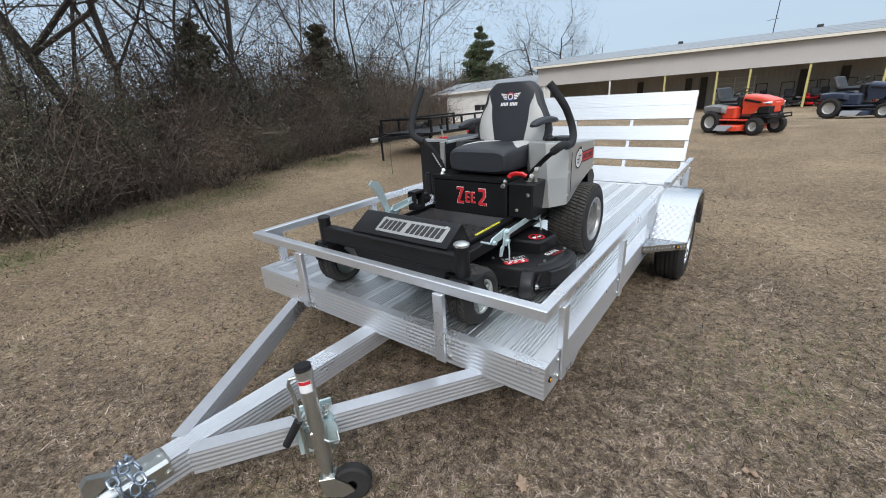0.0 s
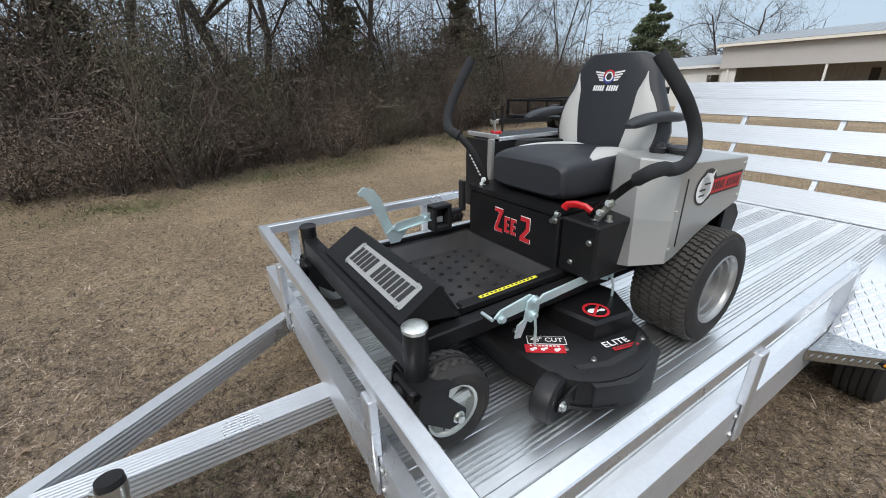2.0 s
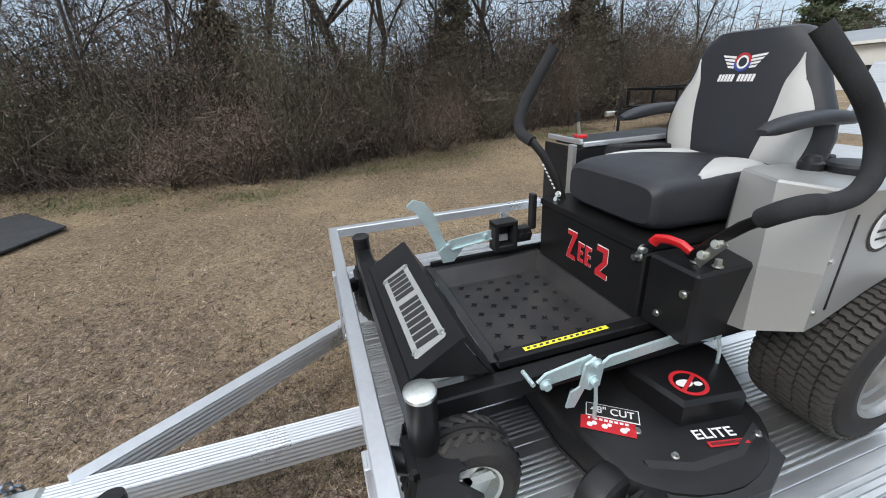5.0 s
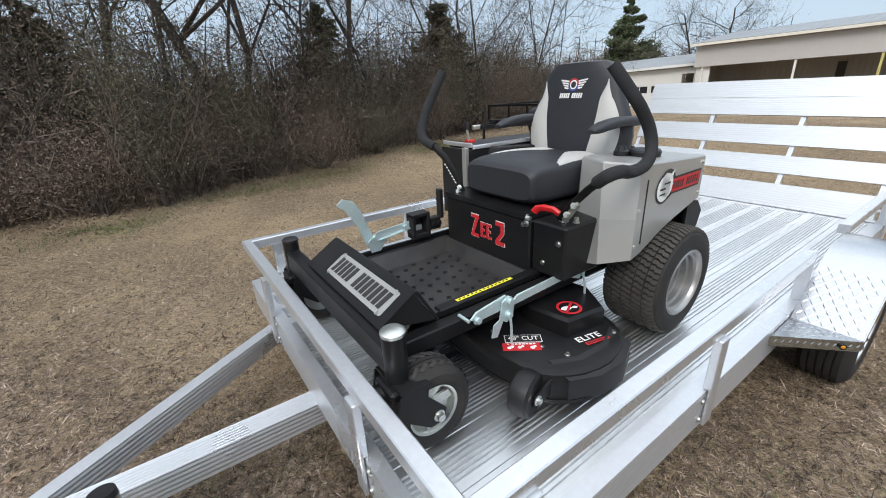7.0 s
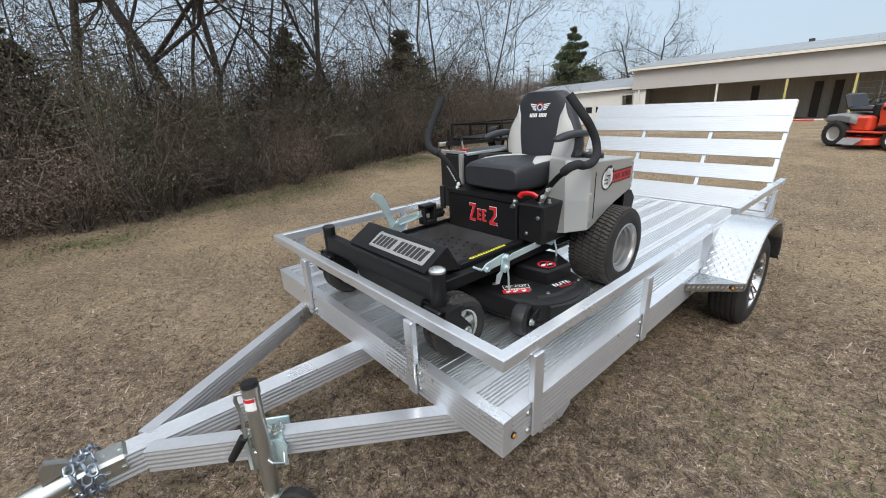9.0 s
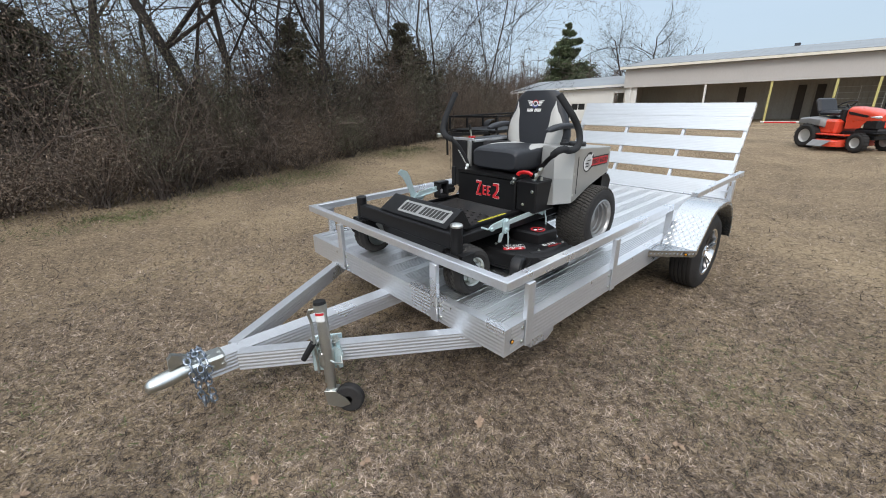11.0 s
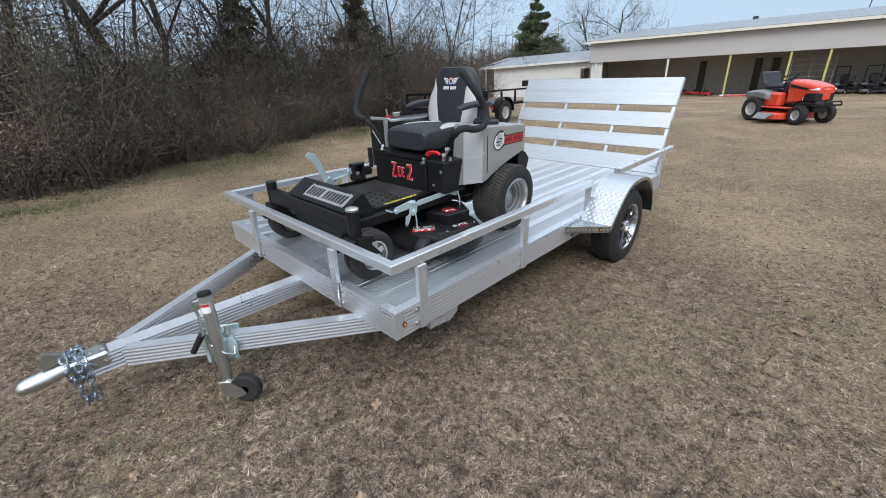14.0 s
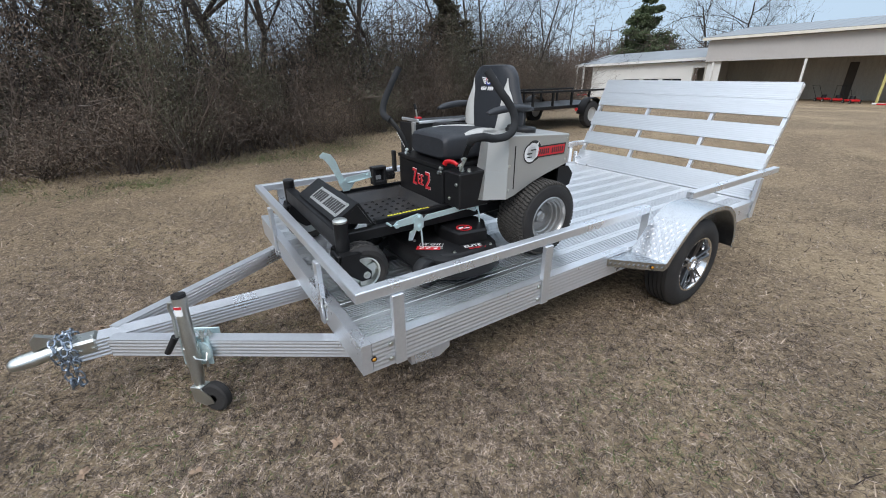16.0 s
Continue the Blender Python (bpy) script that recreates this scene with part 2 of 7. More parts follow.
ALU = material("aluminium", (0.72, 0.74, 0.77), 0.30, 0.75, 0.10, 2.5, 60, 0.04, rough_vary=0.12, second=(0.64, 0.66, 0.69))
ALU_PLANK = material("aluminium_plank", (0.80, 0.81, 0.82), 0.37, 0.95, 0.16, 4.0, 80, 0.05, stretch=(1, 0.15, 1), rough_vary=0.12, random_tone=0.06)
ALU_SLAT = material("aluminium_slat", (0.68, 0.70, 0.715), 0.38, 0.85, 0.12, 5.0, 60, 0.04, stretch=(0.2, 1, 3), rough_vary=0.1)
TREAD = material("tread_plate", (0.56, 0.58, 0.60), 0.24, 1.0, 0.06, 5.0, 90, 0.04, rough_vary=0.08)
ZINC = material("zinc_steel", (0.62, 0.64, 0.62), 0.34, 1.0, 0.2, 14.0, 160, 0.1, second=(0.55, 0.52, 0.40))
GALV_BLUE = material("blue_zinc_steel", (0.60, 0.73, 0.74), 0.40, 0.6, 0.2, 12.0, 160, 0.08, second=(0.40, 0.50, 0.52))
CHROME = material("machined_rim", (0.78, 0.78, 0.79), 0.18, 1.0, 0.1, 10.0, 100)
BLACK_PAINT = material("black_powder_coat", (0.009, 0.009, 0.010), 0.36, 0.0, 0.3, 6.0, 220, 0.06, second=(0.017, 0.0165, 0.0155), spec=0.24)
BLACK_FLOOR = material("dusty_black_steel", (0.022, 0.022, 0.024), 0.42, 0.0, 0.5, 7.0, 200, 0.15, second=(0.055, 0.05, 0.046))
RUBBER = material("tyre_rubber", (0.022, 0.021, 0.021), 0.75, 0.0, 0.4, 9.0, 180, 0.25, second=(0.045, 0.04, 0.036), spec=0.3)
TREAD_RUBBER = material("dusty_tread_rubber", (0.060, 0.056, 0.051), 0.85, 0.0, 0.4, 9.0, 180, 0.2, second=(0.035, 0.033, 0.031), spec=0.25)
FOAM = material("foam_grip", (0.03, 0.031, 0.033), 0.9, 0.0, 0.25, 20.0, 300, 0.3, spec=0.2)
VINYL_BLACK = material("black_vinyl", (0.020, 0.022, 0.027), 0.5, 0.0, 0.2, 9.0, 420, 0.25)
VINYL_GREY = material("grey_vinyl", (0.50, 0.50, 0.48), 0.55, 0.0, 0.12, 9.0, 420, 0.25)
PLASTIC = material("black_plastic", (0.014, 0.014, 0.015), 0.45, 0.0, 0.2, 12.0, 260, 0.12, spec=0.35)
RIM_SILVER = material("silver_rim_paint", (0.36, 0.36, 0.355), 0.36, 0.75, 0.15, 8.0, 120, 0.05)
SILVER_PAINT = material("silver_paint", (0.41, 0.41, 0.395), 0.36, 0.5, 0.06, 3.0, 300, 0.02, second=(0.35, 0.35, 0.335))
RED = material("red_plastic", (0.55, 0.012, 0.016), 0.4, 0.0, 0.12, 20.0, 200)
RED_INK = material("red_ink", (0.52, 0.02, 0.028), 0.5, 0.0, 0.08, 20.0, 200)
WHITE_INK = material("white_ink", (0.78, 0.78, 0.77), 0.5, 0.0, 0.08, 20.0, 200)
GREY_INK = material("plate_grey", (0.36, 0.365, 0.36), 0.45, 0.3, 0.1, 10.0, 200)
BLACK_INK = material("black_ink", (0.02, 0.02, 0.02), 0.5, 0.0, 0.1, 20.0, 200)
YELLOW_INK = material("yellow_ink", (0.78, 0.72, 0.05), 0.5, 0.0, 0.1, 20.0, 200)
BLUE_INK = material("blue_ink", (0.05, 0.08, 0.35), 0.5, 0.0, 0.1, 20.0, 200)
AMBER = material("amber_lens", (0.5, 0.22, 0.02), 0.2, 0.0, 0.1, 30.0, 200)
ORANGE_PAINT = material("orange_paint", (0.68, 0.065, 0.028), 0.3, 0.0, 0.08, 6.0, 200, coat=0.3)
CARD_BROWN = material("brown_felt", (0.09, 0.065, 0.045), 0.9, 0.0, 0.2, 20.0, 200)


# ---- ground ----
def smooth_step(a, b, v):
    t = min(1.0, max(0.0, (v - a) / (b - a)))
    return t * t * (3 - 2 * t)


def ground_z(x, y):
    """The lie of the land: flat round the trailer, a slight rise beyond it."""
    d = math.hypot(x + 1.0, y - 2.0)
    rise = 0.27 * smooth_step(6.0, 12.0, d)
    rise += math.tan(radians(1.0)) * max(0.0, min(3.6, -0.5 - x)) * (1 - smooth_step(9.0, 16.0, y))
    rough = 0.02 * noise.noise((x * 0.5, y * 0.5, 0.0)) + 0.05 * noise.noise((x * 0.13, y * 0.13, 3.0))
    rise -= 0.455 * smooth_step(12.0, 32.0, y)
    return rise + rough * smooth_step(2.5, 7.0, d) * (1 - smooth_step(18.0, 26.0, d))


def turf_material():
    m = bpy.data.materials.new("dormant_turf")
    m.use_nodes = True
    n, l = m.node_tree.nodes, m.node_tree.links
    bsdf = n["Principled BSDF"]
    co = n.new("ShaderNodeTexCoord")

    def tex(scale, detail, bend=0.0):
        t = n.new("ShaderNodeTexNoise")
        t.inputs["Scale"].default_value, t.inputs["Detail"].default_value, t.inputs["Roughness"].default_value = scale, detail, 0.65
        t.inputs["Distortion"].default_value = bend
        l.new(co.outputs["Object"], t.inputs["Vector"])
        return t

    def blend(a, b, fac, lo, hi):
        r = n.new("ShaderNodeMapRange")
        r.inputs["From Min"].default_value, r.inputs["From Max"].default_value = lo, hi
        l.new(fac.outputs["Fac"], r.inputs["Value"])
        x = n.new("ShaderNodeMix")
        x.data_type = "RGBA"
        l.new(r.outputs["Result"], x.inputs[0])
        for s, c in ((6, a), (7, b)):
            if isinstance(c, tuple):
                x.inputs[s].default_value = (*c, 1)
            else:
                l.new(c.outputs[2], x.inputs[s])
        return x

    straw = blend((0.270, 0.205, 0.136), (0.105, 0.077, 0.053), tex(22, 6), 0.35, 0.65)
    patch = blend(straw, (0.39, 0.297, 0.188), tex(0.30, 5), 0.42, 0.68)
    worn = blend(patch, (0.185, 0.137, 0.095), tex(0.8, 6), 0.5, 0.68)
    tuft = blend(worn, (0.45, 0.348, 0.232), tex(33, 4, 1.5), 0.51, 0.63)
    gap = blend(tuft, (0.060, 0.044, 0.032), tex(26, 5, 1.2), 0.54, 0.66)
    blades = blend(gap, (0.50, 0.395, 0.278), tex(75, 3, 2.5), 0.60, 0.70)
    green = blend(blades, (0.075, 0.085, 0.035), tex(1.7, 6), 0.66, 0.85)
    l.new(green.outputs[2], bsdf.inputs["Base Color"])
    bsdf.inputs["Roughness"].default_value = 0.95
    bsdf.inputs["Specular IOR Level"].default_value = 0.1
    bump = n.new("ShaderNodeBump")
    bump.inputs["Strength"].default_value, bump.inputs["Distance"].default_value = 0.9, 0.03
    l.new(tex(60, 6).outputs["Fac"], bump.inputs["Height"])
    l.new(bump.outputs["Normal"], bsdf.inputs["Normal"])
    return m


TURF = turf_material()
axis_in = np.concatenate([-np.geomspace(600, 26, 14), np.linspace(-25, 35, 121), np.geomspace(36, 900, 16)])
gx = axis_in - 3.0
gy = axis_in
gn = len(gx)
gverts = [(float(x), float(y), ground_z(float(x), float(y))) for y in gy for x in gx]
gfaces = [(j * gn + i, j * gn + i + 1, (j + 1) * gn + i + 1, (j + 1) * gn + i) for j in range(gn - 1) for i in range(gn - 1)]
gme = bpy.data.meshes.new("ground")
gme.from_pydata(gverts, [], gfaces)
gme.polygons.foreach_set("use_smooth", [True] * len(gme.polygons))
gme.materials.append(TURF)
tagged(new("ground", gme), "dry straw-brown dormant lawn with worn patches", "ground", kind="structure")


# ---- the aluminium trailer ----
XL, XR, Y0, Y1 = -2.62, -0.542, 1.25, 5.03
XC = (XL + XR) / 2
BEAM_Z0, BEAM_Z1, DECK_Z, RAIL_Z0, RAIL_Z1 = 0.335, 0.487, 0.470, 0.695, 0.745


def ribbed(width, height, ribs, depth=0.003, both=True, top=0):
    """A channel's closed profile with shallow grooves along its outer sides."""
    w, h = width / 2, height / 2
    out = []
    steps = ribs * 4
    for k in range(steps + 1):
        z = -h + 2 * h * k / steps
        out.append((w - (depth if k % 4 in (2, 3) and 0 < k < steps else 0), z))
    for k in range(2, top * 4 - 1):
        out.append((w - 2 * w * k / (top * 4), h - (0.0016 if k % 4 in (2, 3) else 0)))
    for k in range(steps, -1, -1):
        z = -h + 2 * h * k / steps
        out.append((-w + (depth if both and k % 4 in (2, 3) and 0 < k < steps else 0), z))
    return out


trailer = thing("utility_trailer", "bare aluminium utility trailer with rails, fenders and raised ramp", "trailer", (XC, 3.1, 0))
lean(trailer)
bz = (BEAM_Z0 + BEAM_Z1) / 2
bh = BEAM_Z1 - BEAM_Z0
part("front_beam", Geo().prism(ribbed(0.05, bh, 7), (XL, Y0 + 0.025, bz), (XR, Y0 + 0.025, bz)), ALU, trailer)
part("side_beam", Geo().prism(ribbed(0.05, bh, 7), (XR - 0.025, Y0 + 0.052, bz), (XR - 0.025, Y1, bz)), ALU, trailer)
part("side_beam", Geo().prism(ribbed(0.05, bh, 7), (XL + 0.025, Y0 + 0.052, bz), (XL + 0.025, Y1, bz)), ALU, trailer)
part("rear_beam", Geo().box(XL + 0.052, Y1 - 0.05, BEAM_Z0, XR - 0.052, Y1, DECK_Z - 0.002, 0.004), ALU, trailer)
for k in range(5):
    yy = Y0 + 0.5 + k * 0.72
    part("crossmember", Geo().box(XL + 0.052, yy, BEAM_Z0 - 0.02, XR - 0.052, yy + 0.05, DECK_Z - 0.034, 0.003), ALU, trailer)

# deck planks: a ribbed field with a plain band at each side
PLANKS = 11
pw = (XR - XL - 0.104) / PLANKS


def plank_profile(width):
    h, pts = 0.016, []
    pts.append((-width / 2 + 0.001, -h))
    pts.append((-width / 2 + 0.001, h - 0.002))
    pts.append((-width / 2 + 0.003, h))
    x = -width / 2 + 0.03
    ribs = 7
    pitch = (width - 0.06) / ribs
    for k in range(ribs):
        pts += [(x, h), (x + 0.001, h - 0.009), (x + pitch * 0.46, h - 0.009), (x + pitch * 0.46 + 0.001, h)]
        x += pitch
    pts.append((width / 2 - 0.003, h))
    pts.append((width / 2 - 0.001, h - 0.002))
    pts.append((width / 2 - 0.001, -h))
    return [(-a, b) for a, b in pts]


for k in range(PLANKS):
    x = XL + 0.052 + pw * (k + 0.5)
    part("plank", Geo().prism(plank_profile(pw), (x, Y0 + 0.052, DECK_Z - 0.016), (x, Y1 - 0.004, DECK_Z - 0.016)), ALU_PLANK, trailer)

# rails: square tube with mitred front corners, broken at the fenders
def rail_ring(x, y, sx, sy):
    b = 0.004
    return [(x + sx * o, y + sy * o, z) for o, z in ((0, RAIL_Z0 + b), (0, RAIL_Z1 - b), (b, RAIL_Z1), (0.05 - b, RAIL_Z1), (0.05, RAIL_Z1 - b), (0.05, RAIL_Z0 + b), (0.05 - b, RAIL_Z0), (b, RAIL_Z0))]


part("rail", Geo().loft([rail_ring(XL, 3.30, 1, 0), rail_ring(XL, Y0, 1, 1), rail_ring(XR, Y0, -1, 1), rail_ring(XR, 3.30, -1, 0)]), ALU, trailer)
for x, sx in ((XR, -1), (XL, 1)):
    part("rail", Geo().loft([rail_ring(x, 3.84, sx, 0), rail_ring(x, Y1 + 0.30, sx, 0)]), ALU, trailer)
    part("rail_end_plate", Geo().box(x, 3.302, BEAM_Z1, x + sx * 0.05, 3.308, RAIL_Z1, 0.001), ALU, trailer)


def post(x, y, nx, ny):
    """A flat-bar post on the outer face of a beam, facing (nx, ny)."""
    g = Geo()
    if ny:
        g.box(x - 0.028, y - 0.016, 0.335, x + 0.028, y - 0.003, RAIL_Z0 - 0.002, 0.003)
        g.box(x - 0.0275, y - 0.010, BEAM_Z1 + 0.002, x + 0.0275, y + 0.012, RAIL_Z0 - 0.003, 0.002)
    else:
        s = nx
        g.box(x + s * 0.003, y - 0.028, 0.335, x + s * 0.014, y + 0.028, RAIL_Z0 - 0.002, 0.003)
        g.box(x + s * 0.009, y - 0.0275, BEAM_Z1 + 0.002, x - s * 0.014, y + 0.0275, RAIL_Z0 - 0.003, 0.002)
    p = part("post", g, ALU, trailer)
    hb = Geo()
    for z in (0.37, 0.45):
        if ny:
            hb.bolt((x + 0.045, y - 0.001, z), (0, -1, 0), 0.009)
        else:
            hb.bolt((x + s * 0.001, y - 0.045, z), (s, 0, 0), 0.009)
    part("bolt", hb, ZINC, p)


for x in (-1.055, -2.11):
    post(x, Y0, 0, -1)
for y in (1.435, 2.355, Y1 - 0.06):
    post(XR, y, 1, 0)
    post(XL, y, -1, 0)

# marker lamps at the front corners and the stub under the side beam
for x, s in ((XR, 1), (XL, -1)):
    g = Geo().cyl((x, Y0 + 0.055, 0.405), (x + s * 0.006, Y0 + 0.055, 0.405), 0.013, seg=16)
    lamp = part("marker_lamp", g, BLACK_PAINT, trailer)
    part("lens", Geo().lathe([(0.006, 0.009), (0.010, 0.006), (0.011, 0.001)], (x, Y0 + 0.055, 0.405), (s, 0, 0), 14), AMBER, lamp)
    part("outrigger", Geo().plate([(x - s * 0.02, 1.50, BEAM_Z0 - 0.002), (x - s * 0.02, 1.72, BEAM_Z0 - 0.002), (x - s * 0.02, 1.72, 0.285), (x - s * 0.02, 1.66, 0.252), (x - s * 0.02, 1.50, 0.268)], (-s * 0.05, 0, 0)), ALU, trailer)

# tongue: two slanting members and a straight one that carries the coupler
TONGUE_Z = 0.292


def member(p0, p1, w=0.062, h=0.098, top=0):
    return Geo().prism(ribbed(w, h, 5, 0.0033, top=top), (*p0, TONGUE_Z), (*p1, TONGUE_Z))


part("tongue_member", member((-1.575, 0.12), (-1.555, 2.0), 0.10, top=7), ALU, trailer)
part("tongue_member", member((-1.525, 0.30), (-0.80, 1.36)), ALU, trailer)
part("tongue_member", member((-1.625, 0.30), (-2.33, 1.36)), ALU, trailer)

# coupler
cp = part("coupler", Geo().box(-1.63, 0.08, 0.272, -1.52, 0.24, 0.352, 0.012), ZINC, trailer, "zinc-plated ball coupler")
g = Geo()
rings = []
for s, w, z0, z1 in ((0.0, 0.046, 0.255, 0.330), (-0.06, 0.043, 0.250, 0.325), (-0.12, 0.047, 0.240, 0.318), (-0.17, 0.045, 0.238, 0.312), (-0.200, 0.037, 0.239, 0.304), (-0.215, 0.025, 0.242, 0.292), (-0.222, 0.010, 0.250, 0.280)):
    c, h = (z0 + z1) / 2, (z1 - z0) / 2
    rings.append([(-1.575 + w * math.cos(a) * (1 if abs(math.sin(a)) < 0.8 else 0.9), s + 0.115, c + 0.028 + h * math.sin(a)) for a in [2 * math.pi * i / 20 for i in range(20)]])
part("coupler_nose", g.loft(rings), ZINC, cp)
part("coupler_latch", Geo().plate([(-1.59, 0.00, 0.345), (-1.59, 0.09, 0.37), (-1.59, 0.10, 0.385), (-1.59, 0.025, 0.425), (-1.59, 0.005, 0.405)], (0.03, 0, 0)), ZINC, cp)
gb = Geo()
for y in (0.17, 0.22):
    gb.bolt((-1.519, y, 0.30), (1, 0, 0), 0.010)
    gb.bolt((-1.575, y, 0.351), (0, 0, 1), 0.008)
part("bolt", gb, ZINC, cp)


def chain_link(c, d, up, length=0.042, r=0.0045, w=0.026):
    """An oval link lying along d in the plane of d and up."""
    c, d, up = Vector(c), Vector(d).normalized(), Vector(up).normalized()
    up = (up - up.dot(d) * d).normalized()
    pts = []
    for i in range(13):
        a = 2 * math.pi * i / 12
        s = (length - w) / 2 * (1 if math.cos(a) > 0 else -1)
        pts.append(c + d * (s + w / 2 * math.cos(a)) + up * (w / 2 * math.sin(a)))
    return Geo().tube(pts, r, 6)


CHAIN = material("galvanised_chain", (0.33, 0.38, 0.45), 0.38, 1.0, 0.2, 30, 200, 0.1)
rng = random.Random(4)
chain = Geo()
for turn in range(3):
    for k in range(11):
        a = 2 * math.pi * k / 11 + turn * 0.3
        rx, rz = 0.072 + 0.006 * turn, 0.066 + 0.006 * turn
        c = Vector((-1.575 + rx * math.cos(a), 0.085 + turn * 0.03 + rng.uniform(-0.008, 0.008), 0.315 + rz * math.sin(a)))
        d = Vector((-rx * math.sin(a), rng.uniform(-0.3, 0.3) * 0.06, rz * math.cos(a)))
        u = Vector((math.cos(a), 0, math.sin(a))) if k % 2 else Vector((0, 1, 0))
        l = chain_link(c, d, u)
        chain.add(l.v, l.f)
for k in range(6):
    for x0, y0 in ((-1.515, 0.10), (-1.505, 0.135)):
        l = chain_link((x0 + 0.004 * k, y0 + rng.uniform(-0.006, 0.006), 0.25 - 0.03 * k if k < 4 else 0.145 + rng.uniform(0, 0.02)), (0.1, rng.uniform(-0.3, 0.3), -1), (1, 0, 0) if k % 2 else (0, 1, 0))
        chain.add(l.v, l.f)
part("safety_chain", chain, CHAIN, trailer, "galvanised safety chain wound round the coupler")

# swivel jack
JX, JY = -1.195, 0.63
jack = part("jack", Geo().cyl((JX, JY, 0.17), (JX, JY, 0.60), 0.029, seg=24), ZINC, trailer, "zinc-plated swivel jack with a small wheel")
part("jack_cap", Geo().cyl((JX, JY, 0.602), (JX, JY, 0.618), 0.032, 0.030, seg=24), PLASTIC, jack)
part("jack_collar", Geo().cyl((JX, JY, 0.568), (JX, JY, 0.600), 0.033, 0.033, seg=24), ZINC, jack)
part("jack_leg", Geo().cyl((JX, JY, 0.10), (JX, JY, 0.168), 0.024, seg=20), ZINC, jack)
g = Geo().tube([(JX - 0.010, JY - 0.026, 0.578), (JX - 0.030, JY - 0.045, 0.574), (JX - 0.040, JY - 0.050, 0.55), (JX - 0.034, JY - 0.042, 0.50), (JX - 0.026, JY - 0.046, 0.395)], 0.0075, 8)
part("jack_crank", g, ZINC, jack)
part("jack_grip", Geo().cyl((JX - 0.066, JY - 0.100, 0.312), (JX - 0.026, JY - 0.052, 0.400), 0.015, 0.017, seg=14), PLASTIC, jack)
part("warning_label", Geo().add([(JX + 0.0305 * math.cos(a), JY + 0.0305 * math.sin(a), z) for z in (0.515, 0.565) for a in [radians(-95 + 11 * i) for i in range(10)]], [(i, i + 1, 11 + i, 10 + i) for i in range(9)]), WHITE_INK, jack)
part("warning_bar", Geo().add([(JX + 0.0312 * math.cos(a), JY + 0.0312 * math.sin(a), z) for z in (0.548, 0.562) for a in [radians(-90 + 10 * i) for i in range(10)]], [(i, i + 1, 11 + i, 10 + i) for i in range(9)]), RED_INK, jack)
jm = Geo().box(JX - 0.075, JY - 0.02, 0.235, JX - 0.03, JY + 0.06, 0.335, 0.006)
jm.box(JX - 0.03, JY - 0.035, 0.27, JX + 0.01, JY + 0.035, 0.345, 0.006)
part("jack_bracket", jm, ZINC, jack)
beam_m = Matrix.Translation((-1.248, 0.652, 0.292)) @ Matrix.Rotation(math.atan2(0.825, 0.565), 4, "Z")
part("clamp_plate", Geo().box(-0.075, -0.012, -0.078, 0.075, -0.002, 0.078, 0.003, beam_m), GALV_BLUE, jack)
part("swivel_flange", Geo().cyl((0.028, -0.030, 0.002), (0.028, -0.013, 0.002), 0.058, 0.056, seg=28).moved(beam_m), GALV_BLUE, jack)
part("clamp_plate", Geo().box(-0.075, 0.085, -0.078, 0.075, 0.095, 0.078, 0.003, beam_m), GALV_BLUE, jack)
for bx in (-0.05, 0.05):
    part("stud", Geo().cyl((bx, -0.020, -0.085), (bx, -0.020, 0.115), 0.0065, seg=8).bolt((bx, -0.020, 0.080), (0, 0, 1), 0.012, 0.014).tube([(bx - 0.020, -0.020, 0.116), (bx - 0.006, -0.020, 0.094), (bx + 0.006, -0.020, 0.094), (bx + 0.020, -0.020, 0.116)], 0.004, 6).moved(beam_m), ZINC, jack)
gb = Geo()
for x, y in ((JX - 0.055, JY - 0.01), (JX - 0.045, JY + 0.085)):
    gb.cyl((x, y, 0.345), (x, y, 0.385), 0.006, seg=8)
    gb.bolt((x, y, 0.36), (0, 0, 1), 0.011, 0.012)
gb.tube([(JX + 0.02, JY + 0.0, 0.30), (JX + 0.045, JY + 0.01, 0.29), (JX + 0.05, JY + 0.05, 0.27), (JX + 0.03, JY + 0.06, 0.30)], 0.005, 8)
part("bolt", gb, ZINC, jack)
turn_m = Matrix.Translation((JX, JY, 0)) @ Matrix.Rotation(radians(-48), 4, "Z") @ Matrix.Translation((-JX, -JY, 0))
fork = Geo()
for s in (-1, 1):
    fork.plate([(JX + s * 0.030 - 0.002, JY - 0.03, 0.125), (JX + s * 0.030 - 0.002, JY + 0.03, 0.125), (JX + s * 0.030 - 0.002, JY + 0.085, 0.085), (JX + s * 0.030 - 0.002, JY + 0.10, 0.055), (JX + s * 0.030 - 0.002, JY + 0.05, 0.035), (JX + s * 0.030 - 0.002, JY - 0.02, 0.05)], (0.004, 0, 0))
fork.box(JX - 0.032, JY - 0.032, 0.122, JX + 0.032, JY + 0.032, 0.130, 0.002)
part("jack_fork", fork.moved(turn_m), ZINC, jack)
part("jack_wheel", Geo().lathe([(-0.024, 0.02), (-0.024, 0.066), (-0.016, 0.076), (0.016, 0.076), (0.024, 0.066), (0.024, 0.02)], (JX, JY + 0.09, 0.076), (1, 0, 0), 28).moved(turn_m), RUBBER, jack)

jack_at = Vector((JX, JY, 0.30)) - ORIGIN[trailer.name]
jack.matrix_basis = Matrix.Translation(jack_at) @ Matrix.Rotation(radians(-7.5), 4, Vector((0.3, 0.95, 0))) @ Matrix.Translation(-jack_at)

# wheels and fenders
WY, WZ, WR = 3.63, 0.315, 0.318


